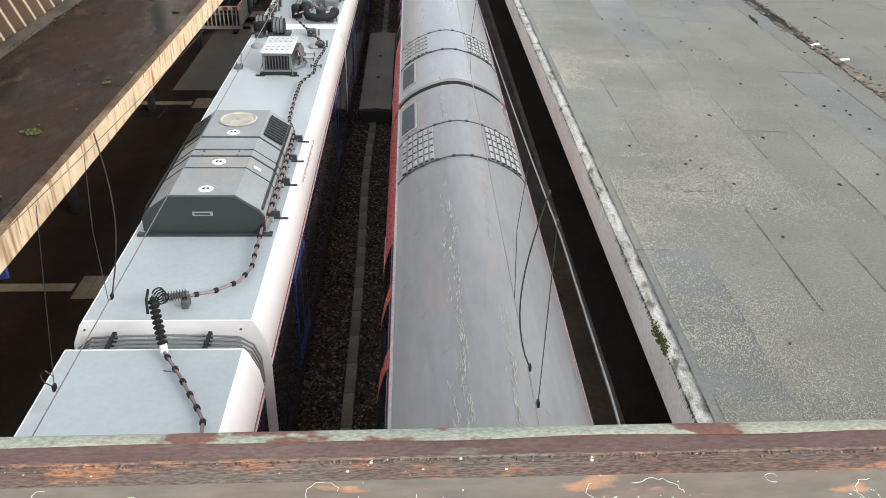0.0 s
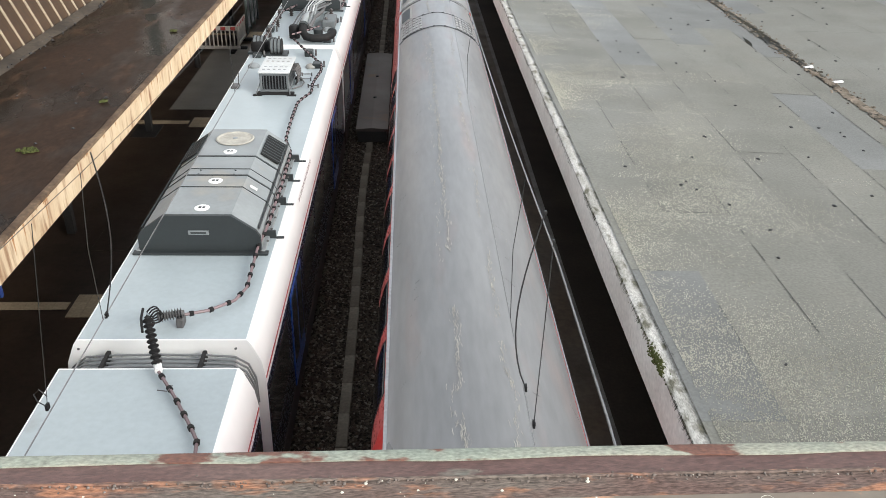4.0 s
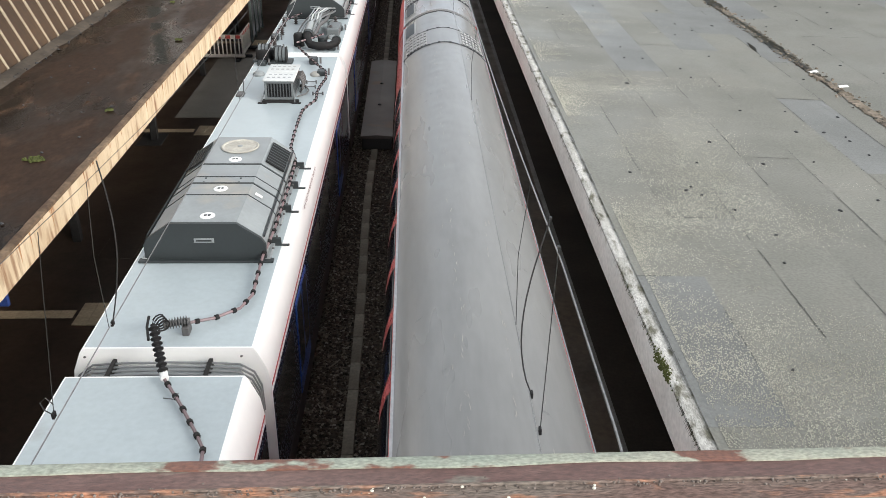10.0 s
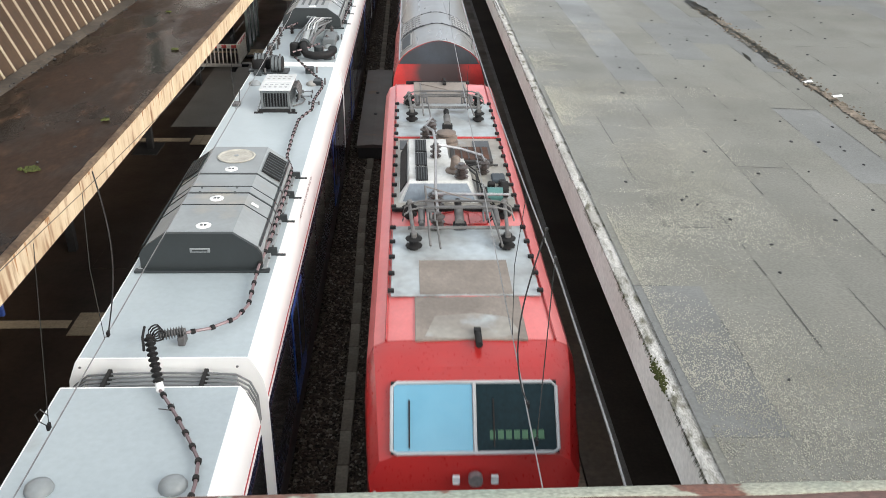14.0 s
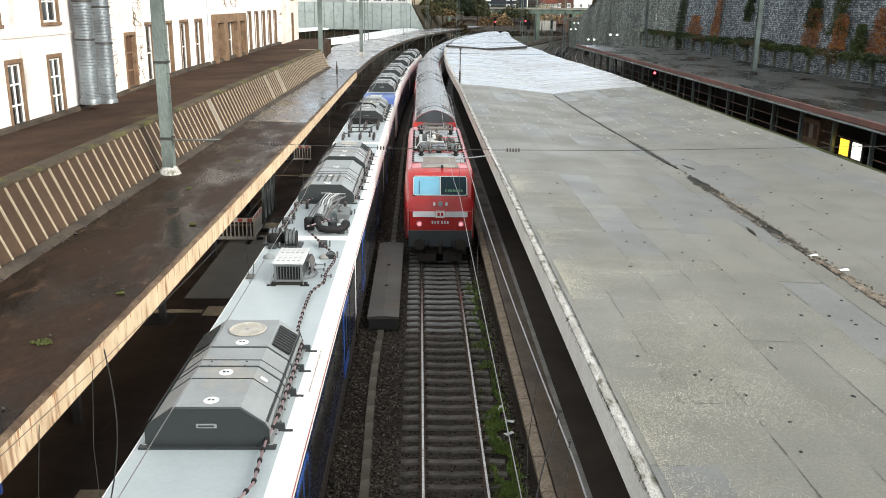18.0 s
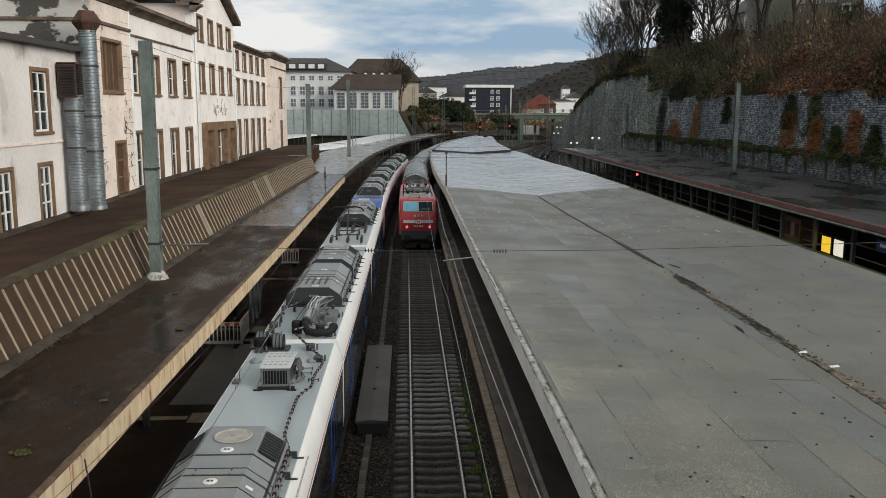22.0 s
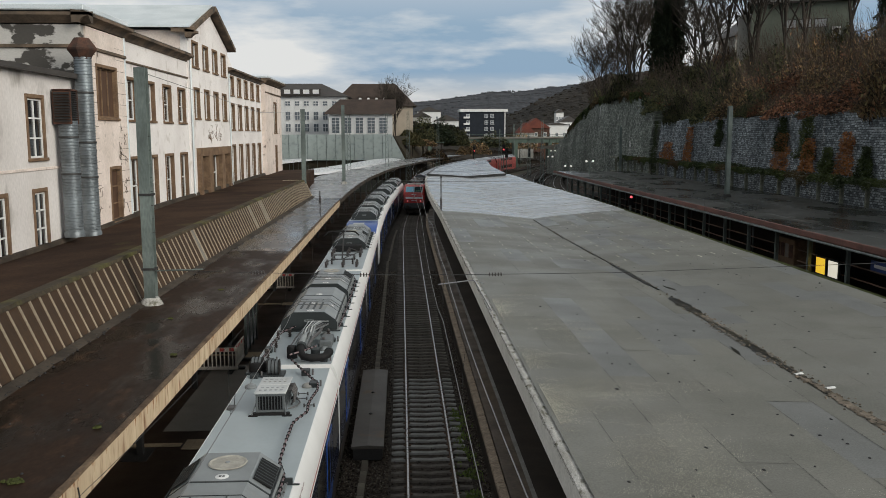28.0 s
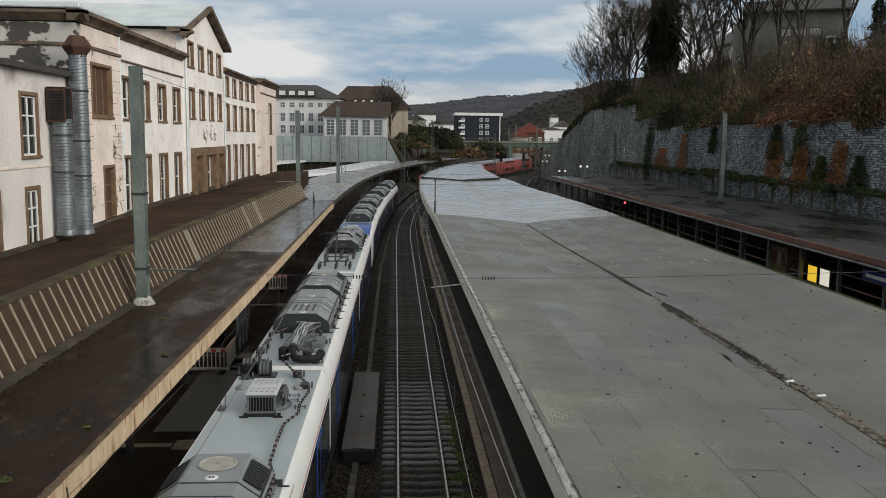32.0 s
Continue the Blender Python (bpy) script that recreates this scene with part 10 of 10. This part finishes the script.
for k, (x, y, z, rx, h, m) in enumerate(((6.5, 250, 8.5, 4.5, 8.0, "bush_green"), (12, 256, 8, 4.2, 8.5, "conifer"), (17, 262, 7, 4.0, 6.5, "bush_green"), (2.5, 246, 9.5, 3, 2.6, "yellowleaf"), (6, 240, 7.5, 4, 2.2, "bush_brown"), (9, 235, 3.5, 4, 3.5, "bush_brown"), (3, 226, 8.0, 3.4, 2.4, "yellowleaf"), (24, 285, 4, 6, 5, "bush_brown"), (32, 300, 6, 6, 6, "bush_green"), (44, 320, 5, 7, 7, "bush_brown"), (60, 330, 5, 7, 5, "bush_brown"), (48, 246, 2, 3.5, 10, "bush_brown"), (52, 256, 2, 5, 9, "bush_brown"), (78, 370, 6, 12, 9, "bush_brown"), (92, 400, 8, 14, 12, "bush_brown"))):
    t = thing("bush", {"bush_green": "dense olive green bush beside the railway", "conifer": "dense dark evergreen bush beside the railway", "yellowleaf": "yellow-green bush on the embankment", "bush_brown": "brown leafless scrub beside the railway"}[m], "bush", group="scrub beside the railway")
    leaf_part("foliage", leaves(2600, free_mound(x, y, z, rx, rx, h), 0.27, 600 + k), M[m], t)
    part("stems", Geo().rod((x, y, -0.7), (x, y, z + h * 0.6), 0.15, 0.05, 6), M["bark"], t)
bare_tree(-2.0, 236, 10.2, 0, 0.8, 10, "bare round-crowned tree beside the hall")
bare_tree(-1.5, 234, 10.2, 1, 0.8, 200, "bare round-crowned tree beside the hall")
bare_tree(-2.4, 238, 10.2, 2, 0.8, 90, "bare round-crowned tree beside the hall")

# ---- masts, signals, lamps and wires ----
def i_mast(x, y, z0, z1, w, label, foot="plaster"):
    m = thing("overhead_line_mast", label, "mast", at=(x, y, z0), group="overhead line masts")
    h = z1 - z0
    part("mast_flange", Geo().box(-w / 2, w / 2, -w / 2, -w / 2 + 0.03, 0, h, 0.006), M["steel"], m)
    part("mast_flange", Geo().box(-w / 2, w / 2, w / 2 - 0.03, w / 2, 0, h, 0.006), M["steel"], m)
    part("mast_web", Geo().box(-0.02, 0.02, -w / 2 + 0.03, w / 2 - 0.03, 0, h), M["steel"], m)
    part("mast_foot", Geo().lathe((0, 0, -0.02), [(w * 1.1, 0), (w * 1.0, 0.1), (w * 0.72, 0.26), (w * 0.6, 0.28)], 9), M[foot], m, "whitish mortar collar" if foot == "plaster" else "tarred collar")
    return m, h


m1, h1 = i_mast(-9.33, 32.0, 4.55, 13.2, 0.40, "weathered grey-green steel mast rising through a canopy roof")
for z in (4.05, 1.3):
    part("mast_clamp", Geo().box(-0.24, 0.24, -0.24, 0.24, z, z + 0.08), M["dark_steel"], m1)
for k in range(9):
    part("climbing_step", Geo().rod((0.2, -0.15, 2.2 + 0.5 * k), (0.27, -0.15, 2.2 + 0.5 * k), 0.012, n=5), M["dark_steel"], m1)
i_mast(-9.8, 87.7, 4.5, 13.3, 0.42, "slim steel mast at the end of the terrace")
i_mast(-7.4, 112.0, 4.5, 14.5, 0.42, "slim steel mast further along the curve")
m4, h4 = i_mast(32.9, 85.5, 4.45, 13.5, 0.42, "steel mast rising through the dark canopy roof", "black")
i_mast(41.0, 160, 0.5, 12, 0.4, "steel mast before the stone wall")


def lattice(x, y, z0, z1, w, label):
    m = thing("lattice_mast", label, "mast", at=(x, y, z0), group="lattice masts")
    h, n = z1 - z0, int((z1 - z0) / 1.0)
    for sx in (-1, 1):
        for sy in (-1, 1):
            part("mast_leg", Geo().rod((sx * w / 2, sy * w / 2, 0), (sx * w / 4, sy * w / 4, h), 0.045, n=4), M["steel"], m)
    g3 = Geo()
    for k in range(n):
        for s in (-1, 1):
            wa, wb_ = w / 2 * (1 - 0.5 * k / n), w / 2 * (1 - 0.5 * (k + 1) / n)
            g3.rod((-wa * s, -wa, h * k / n), (wb_ * s, -wb_, h * (k + 1) / n), 0.025, n=4)
    part("mast_bracing", g3, M["steel"], m, kind="stuff")


for x, y, z1 in ((-2.8, 172, 15), (1.5, 178, 15.5), (9.2, 215, 14.5), (-9, 150, 14), (46, 330, 16), (38, 290, 14), (27, 235, 12), (32, 215, 11), (29.5, 180, 9.5), (43, 262, 15)):
    lattice(x, y, -0.63, z1, 0.8, "slender lattice mast beside the curving tracks")


def signal(x, y, z, lit=True, label="railway signal showing red"):
    s = thing("railway_signal", label, "signal", at=(x, y, -0.3), group="railway signals")
    part("signal_post", Geo().rod((0, 0, 0), (0, 0, z - 0.6), 0.08, n=8), M["steel"], s)
    part("signal_head", Geo().box(-0.32, 0.32, -0.12, 0.12, z - 0.9, z + 1.3, 0.08), M["black"], s)
    part("signal_lamp", Geo().rod((0, -0.13, z + 0.1), (0, -0.16, z + 0.1), 0.15, n=12), M["l_tail"] if lit else M["f_glass"], s)


signal(23.8, 200, 7.4)
signal(19.2, 226, 6.6)
signal(24.0, 196, 6.6, False, "unlit railway signal head beside the curve")
signal(27.0, 100, 3.6, True)
signal(33.5, 225, 6.0, False, "unlit railway signal head beside the curve")
M["globe"] = mat("white_lamp_globe", (0.8, 0.8, 0.76), rough=0.3, emit=(1.0, 0.95, 0.85, 0.6))
for x, y, z in ((29.2, 150, 6.6), (28.6, 130, 6.7), (33, 190, 7.2), (38, 215, 8), (43.5, 205, 7.4)):
    lp = thing("platform_lamp", "twin-globe platform lamp on a slim pole", "lamp", at=(x, y, 0.74 if y < 150 else -0.63), group="platform lamps")
    part("lamp_pole", Geo().rod((0, 0, 0), (0, 0, z - 0.9), 0.06, n=8), M["steel"], lp)
    part("lamp_arm", Geo().rod((-0.5, 0, z - 1.0), (0.5, 0, z - 1.0), 0.03, n=6), M["steel"], lp)
    for s in (-1, 1):
        part("lamp_globe", Geo().lathe((s * 0.5, 0, z - 0.98), [(0.05, 0), (0.17, 0.08), (0.2, 0.18), (0.15, 0.3), (0.03, 0.34)], 12), M["globe"], lp)

# slim post with insulator on the middle canopy
ip = thing("insulated_post", "slim dark post with an insulator standing on the canopy edge", "post", at=(3.3, 71.5, 4.5))
part("post", Geo().rod((0, 0, 0), (0, 0, 2.9), 0.045, n=8), M["dark_steel"], ip)
insulator(ip, (0, 0, 0.1), h=0.9, r=0.11, n=6)
part("post_cap", Geo().box(-0.1, 0.1, -0.1, 0.1, 2.7, 2.95), M["dark_steel"], ip)
ip2 = thing("insulated_post", "slim dark post with an insulator standing on the canopy edge", "post", at=(-6.4, 68, 4.5))
part("post", Geo().rod((0, 0, 0), (0, 0, 1.9), 0.04, n=8), M["dark_steel"], ip2)
insulator(ip2, (0, 0, 0.9), h=0.6, r=0.1, n=5)


def wire(name, pts, r, material, label, group="overhead wires"):
    return single(name, Geo().tube(pts, r, 5), M[material], label, "wire", group=group)


def catenary(path_x, y0, y1, label, thick=0.0055, metal="wire"):
    ch = thing("overhead_line", label, "overhead line")
    span = 27.0
    low, high = [], []
    for y in np.arange(y0, y1 + 0.1, 2.0):
        x, h = path_x(y)
        k = ((y - 5) % span) / span
        sag = 7.45 - 0.55 * (1 - (2 * k - 1) ** 2)
        stag = 0.1 * math.cos(2 * math.pi * (y - 5) / (2 * span)) if y > 25 else 0.0
        low.append((x + stag, y, 5.5))
        high.append((x + stag * 0.7 + 0.06, y, sag))
    part("contact_wire", Geo().tube(low, 0.0075, 5), M["wire_pale"], ch)
    part("messenger_wire", Geo().tube(high, thick, 6), M[metal], ch)
    for i in range(3, len(low), 4):
        part("dropper", Geo().tube([low[i], (low[i][0] - 0.02, low[i][1] + 0.02, (low[i][2] + high[i][2]) / 2), high[i]], 0.004, 4), M["wire"], ch)
    return ch


oh = catenary(lambda y: (1.16 + on_track(max(y, -170))[0] - 0.88, 0), -6, 170, "contact wire and messenger over the through track", 0.0085, "wire_pale")
oh2 = catenary(lambda y: (on_side(min(max(y, -20), 200))[0] + 0.22, 0), -6, 170, "contact wire and messenger over the parked train", 0.0035)
catenary(lambda y: (20.7 + 0.0009 * max(y - 110, 0) ** 2, 0), 12, 280, "contact wire and messenger over a neighbouring track")
catenary(lambda y: (24.3 + 0.0009 * max(y - 110, 0) ** 2, 0), 12, 280, "contact wire and messenger over a neighbouring track")
# the two droppers close by, one of them slack
for (x, y, z), top, slack in (((1.18, 6.75, 5.5), (1.23, 6.75, 7.42), 0.16), ((1.19, 6.2, 5.5), (1.22, 6.2, 7.42), 0.0)):
    bow = [(x + (top[0] - x) * k / 12 - slack * math.sin(math.pi * (k / 12) ** 0.8), y, z + (top[2] - z) * k / 12) for k in range(13)]
    part("dropper", Geo().tube(bow, 0.008 if slack else 0.005, 5), M["wire"], oh)
    part("dropper_clamp", Geo().box(x - 0.012, x + 0.012, y - 0.03, y + 0.03, z - 0.03, z + 0.03), M["black"], oh)
    part("dropper_ring", Geo().box(top[0] - 0.011, top[0] + 0.011, top[1] - 0.016, top[1] + 0.016, top[2] - 0.014, top[2] + 0.014), M["wire"], oh)
for (x, y, z), top, slack in (((-3.3, 8.1, 5.5), (-3.15, 8.1, 7.42), -0.12), ((-3.36, 6.5, 5.5), (-3.12, 6.5, 7.42), 0.0)):
    bow = [(x + (top[0] - x) * k / 12 - slack * math.sin(math.pi * k / 12), y, z + (top[2] - z) * k / 12) for k in range(13)]
    part("dropper", Geo().tube(bow, 0.008 if slack else 0.004, 5), M["wire"], oh2)
    part("dropper_clamp", Geo().box(x - 0.012, x + 0.012, y - 0.03, y + 0.03, z - 0.03, z + 0.03), M["black"], oh2)
part("dropper_loop", Geo().tube([(-3.36, 6.5, 5.5), (-3.44, 6.5, 5.56), (-3.46, 6.5, 5.64), (-3.40, 6.5, 5.70), (-3.34, 6.5, 5.62)], 0.006, 5), M["wire"], oh2)
# cross-span with string insulators
cs = thing("cross_span", "cross-span wires with string insulators between masts", "span wire")
part("span_wire", Geo().tube([(-9.2, 32, 5.83), (-5.2, 32, 5.68), (-1.4, 32, 5.57), (2.6, 32, 5.53), (8, 32, 5.55), (18, 32, 5.8), (33, 33, 6.4)], 0.011, 5), M["wire"], cs)
for x, z in ((-5.4, 5.69), (-1.35, 5.57), (3.5, 5.53)):
    s = Geo()
    for k in range(5):
        s.rod((x - 0.22 + 0.11 * k, 32, z), (x - 0.18 + 0.11 * k, 32, z), 0.075, n=10)
    part("string_insulator", s, M["insulator"], cs)
part("strut", Geo().rod((-9.2, 32, 5.8), (-7.3, 31.6, 5.9), 0.03), M["steel"], cs)
part("span_wire", Geo().tube([(-9.2, 32, 8.6), (-12, 40, 8.4), (-16.2, 53, 8.2)], 0.012, 5), M["wire"], cs)
part("span_wire", Geo().tube([(-9.2, 32, 13.0), (-9.6, 60, 12.3), (-9.8, 87.7, 12.9)], 0.012, 5), M["wire"], cs)
part("span_wire", Geo().tube([(-9.8, 87.7, 7.6), (1, 88, 6.9), (18, 87, 7.4), (32.9, 85.5, 8.2)], 0.013, 5), M["wire"], cs)
part("span_wire", Geo().tube([(-9.8, 87.7, 6.2), (1, 88, 6.0), (18, 87, 6.0), (32.9, 85.5, 6.4)], 0.013, 5), M["wire"], cs)
sa_ = thing("steady_arm", "pale steady arm reaching from the canopy edge to the wire", "registration arm")
part("arm", Geo().rod((2.5, 30, 5.66), (1.28, 30, 5.52), 0.022), M["frame_al"], sa_)
part("arm_bracket", Geo().rod((2.55, 30, 5.66), (3.2, 30.1, 4.52), 0.03), M["frame_al"], sa_)
part("arm_stay", Geo().rod((2.5, 30, 5.66), (2.9, 30, 5.54), 0.015), M["frame_al"], sa_)

# red-white barriers on the left platform
M["bar_red"] = mat("red_reflective_band", (0.5, 0.06, 0.05), rough=0.5)
M["bar_white"] = mat("dirty_white_plastic", (0.62, 0.58, 0.52), (0.5, 0.46, 0.4), rough=0.55, grain=0.12)
for x, y, a in ((-8.0, 36.0, 0), (-7.15, 37.2, 90), (-8.0, 55.5, 0)):
    b = thing("plastic_barrier", "white plastic site barrier with red bands", "barrier", at=(x, y, 0.77), turn=a, group="site barriers")
    part("barrier_rail", Geo().box(-1, 1, -0.03, 0.03, 0.9, 1.08, 0.02), M["bar_white"], b)
    part("barrier_rail", Geo().box(-1, 1, -0.03, 0.03, 0.12, 0.26, 0.02), M["bar_white"], b)
    for k in range(5):
        part("red_band", Geo().box(-0.95 + 0.4 * k, -0.75 + 0.4 * k, -0.036, 0.036, 0.92, 1.06), M["bar_red"], b)
    for k in range(12):
        part("barrier_slat", Geo().box(-0.97 + 0.172 * k, -0.92 + 0.172 * k, -0.02, 0.02, 0.26, 0.9), M["bar_white"], b)
    for xx in (-0.7, 0.7):
        part("barrier_foot", Geo().box(xx - 0.1, xx + 0.1, -0.35, 0.35, 0, 0.1, 0.02), M["black"], b)
sh = thing("glass_shelter", "dark framed glass shelter on the platform", "shelter", at=(-7.2, 40.5, 0.76))
for k in range(3):
    part("shelter_pane", Geo().box(-0.02, 0.02, -1.4 + 0.95 * k, -0.55 + 0.95 * k, 0.2, 2.1), M["f_glass"], sh)
for k in range(4):
    part("shelter_post", Geo().box(-0.05, 0.05, -1.5 + 0.95 * k, -1.42 + 0.95 * k, 0, 2.25), M["steel"], sh)
part("shelter_roof", Geo().box(-1.2, 0.2, -1.6, 1.6, 2.25, 2.33, 0.02), M["dark_steel"], sh)

# ---- the bridge parapet the camera leans on ----
def rust_mat():
    m = mat("peeling_rusty_parapet_paint", (0.13, 0.085, 0.072), (0.15, 0.13, 0.11), rough=0.75, big=16, fine=420, grain=0.55, bump=0.9, depth=0.0015, third=(0.33, 0.16, 0.095), third_at=(0.53, 0.66), third_scale=55, stretch=(0.45, 1.4, 1))
    return m


M["par_rust"] = rust_mat()
M["par_green"] = mat("pale_green_old_paint", (0.25, 0.28, 0.23), (0.31, 0.31, 0.25), rough=0.65, big=22, fine=420, grain=0.4, bump=0.5, depth=0.001, third=(0.15, 0.07, 0.05), third_at=(0.55, 0.59), third_scale=28, stretch=(0.6, 1.2, 1))
M["par_brown"] = mat("dark_red_brown_primer", (0.085, 0.045, 0.040), (0.12, 0.075, 0.066), rough=0.6, big=14, fine=380, grain=0.4, bump=0.6, depth=0.0012, third=(0.15, 0.15, 0.125), third_at=(0.60, 0.66), third_scale=24, stretch=(0.45, 1.2, 1))
M["par_olive"] = mat("olive_grey_old_paint", (0.15, 0.155, 0.125), (0.17, 0.125, 0.10), rough=0.65, big=7, fine=60, grain=0.22, bump=0.4, depth=0.004, third=(0.44, 0.24, 0.14), third_at=(0.58, 0.66), third_scale=34, stretch=(0.5, 1.3, 1))
M["crumb"] = mat("grey_brown_crumbs", (0.20, 0.17, 0.15), (0.09, 0.07, 0.06), rough=0.9, big=200)
M["flake"] = mat("whitish_paint_flake", (0.55, 0.54, 0.46), (0.44, 0.42, 0.36), rough=0.8, grain=0.2)
PZ, PY = 10.266, 0.437
par = thing("bridge_parapet", "old steel parapet top with peeling green and rust-red paint", "parapet", turn=0.8, kind="structure")
wob = lambda x, s: noise.noise(Vector((x * 9, s, 0)))
part("parapet_lip", Geo().loft([[(x, PY, PZ - 0.05), (x, PY, PZ - 0.003), (x, PY - 0.004, PZ), (x, PY - 0.0135 - 0.003 * wob(x, 1), PZ), (x, PY - 0.014 - 0.003 * wob(x, 1), PZ - 0.05)] for x in np.arange(-6, 6.01, 0.015)]), M["par_green"], par, "pale green painted outer lip")
part("parapet_channel", Geo().loft([[(x, PY - 0.010, PZ - 0.05), (x, PY - 0.010, PZ - 0.0012), (x, PY - 0.030, PZ - 0.002), (x, PY - 0.030, PZ - 0.05)] for x in np.arange(-6, 6.01, 0.1)]), M["par_brown"], par, "red-brown primer band")
part("parapet_seam", Geo().tube([(x, PY - 0.0305, PZ - 0.0025 + 0.0006 * wob(x, 4)) for x in np.arange(-6, 6.01, 0.015)], 0.0014, 6), M["par_rust"], par)
part("parapet_top", Geo().loft([[(x, PY - 0.031, PZ - 0.05), (x, PY - 0.031, PZ - 0.003), (x, PY - 0.052, PZ - 0.002), (x, PY - 0.052, PZ - 0.05)] for x in np.arange(-6, 6.01, 0.1)]), M["par_rust"], par, "rusted strip with orange blisters")
part("parapet_plate", Geo().loft([[(x, PY - 0.052, PZ - 0.05), (x, PY - 0.052, PZ - 0.002), (x, PY - 0.24, PZ - 0.004), (x, PY - 0.24, PZ - 0.05)] for x in np.arange(-6, 6.01, 0.1)]), M["par_olive"], par, "olive plate with flaking paint")
part("parapet_wall", Geo().box(-6, 6, 0.25, 0.42, 9.0, PZ - 0.05), M["par_brown"], par)
fl = Geo()
rf = random.Random(9)
for k in range(150):
    x, y = rf.uniform(-0.55, 0.55), PY - 0.024 - 0.008 * rf.random() if k < 40 else PY - rf.uniform(0.03, 0.1)
    s = rf.uniform(0.0005, 0.0017)
    fl.lathe((x, y, PZ - 0.003), [(s, 0), (s * 0.8, s * 0.5), (s * 0.2, s * 0.7)], 6)
part("paint_flakes", fl, M["flake"], par, kind="stuff")
fd = Geo()
for k in range(520):
    x, y = rf.uniform(-0.55, 0.55), PY - 0.0315 + rf.gauss(0, 0.0028)
    s = rf.uniform(0.0005, 0.0013)
    fd.lathe((x, y, PZ - 0.003), [(s, 0), (s * 0.8, s), (s * 0.3, s * 1.3)], 6)
part("dirt_crumbs", fd, M["crumb"], par, kind="stuff")
cur = Geo()
for cx, cy, r0, a0, a1 in ((-0.035, 0.085, 0.016, 0.2, 4.6), (0.035, 0.09, 0.012, 3.0, 6.0), (0.15, 0.088, 0.014, 2.2, 5.6), (0.19, 0.1, 0.026, 0.3, 2.4), (0.335, 0.095, 0.016, 1.4, 4.9), (0.0, 0.098, 0.02, 2.6, 5.9), (-0.16, 0.092, 0.009, 0, 5), (-0.22, 0.08, 0.007, 1, 5), (-0.10, 0.095, 0.010, 2, 6), (0.27, 0.078, 0.006, 0, 5)):
    pts = []
    for k in range(15):
        a = a0 + (a1 - a0) * k / 14
        rr_ = r0 * (0.75 + 0.25 * k / 14 + 0.08 * rf.uniform(-1, 1))
        pts.append((cx + rr_ * 0.85 * math.cos(a), PY - cy * 0.74 + rr_ * math.sin(a) * 0.75, PZ - 0.0025))
    cur.tube(pts, 0.0007, 4)
    for k in range(26):
        a, d = rf.uniform(0, 6.28), r0 * rf.uniform(0.1, 1.3)
        s = rf.uniform(0.0004, 0.0016)
        cur.lathe((cx + d * math.cos(a), PY - cy * 0.74 + d * 0.75 * math.sin(a), PZ - 0.003), [(s, 0), (s * 0.7, 0.0008)], 6)
part("lichen_curls", cur, M["flake"], par, "curled whitish paint and lichen", kind="stuff")
single("bridge_deck", Geo().box(-40, 40, -6, 0.27, 8.75, 9.05, 0.02), M["concrete"], "concrete deck of the footbridge", "bridge deck", kind="structure")
single("bridge_girder", Geo().box(-40, 40, 0.05, 0.45, 7.9, 9.0, 0.02), M["par_brown"], "brown steel edge girder of the footbridge", "girder", kind="structure")


# ---- what moves ----
# place along the track of the coupling between locomotive and coaches
RUN_S = [(0, -34.65), (1, -32.4), (2, -29.85), (3, -26.95), (3.5, -25.35), (4.5, -22.1), (5.5, -18.7), (6, -16.77), (7, -12.62), (8, -8.2), (9, -3.45), (10, 1.65), (11, 7.25),
         (12, 13.05), (13, 19.0), (14, 25.1), (15, 31.4), (16, 38.1), (17, 44.9), (18, 51.65), (19, 58.7), (20, 66.2), (21, 74.3), (23, 91.0), (25, 107.5), (26.5, 119.8), (28, 133.0), (29, 142.4), (30, 152.0), (31, 162.0), (32, 172.2)]


def motions():
    for k, ob in enumerate(COACHES + [loco]):
        mid_s = 13.2 + 26.4 * k if ob is not loco else -8.375
        rows = []
        for t, s in RUN_S:
            a, b = on_track(s + mid_s - 6), on_track(s + mid_s + 6)
            h = math.degrees(math.atan2(b[0] - a[0], b[1] - a[1]))
            rows.append((t, pose((a[0] + b[0]) / 2 + (0.05 if ob is not loco else 0.02), (a[1] + b[1]) / 2, 0, 0, 0, -h)))
        walk(ob, rows)


motions()
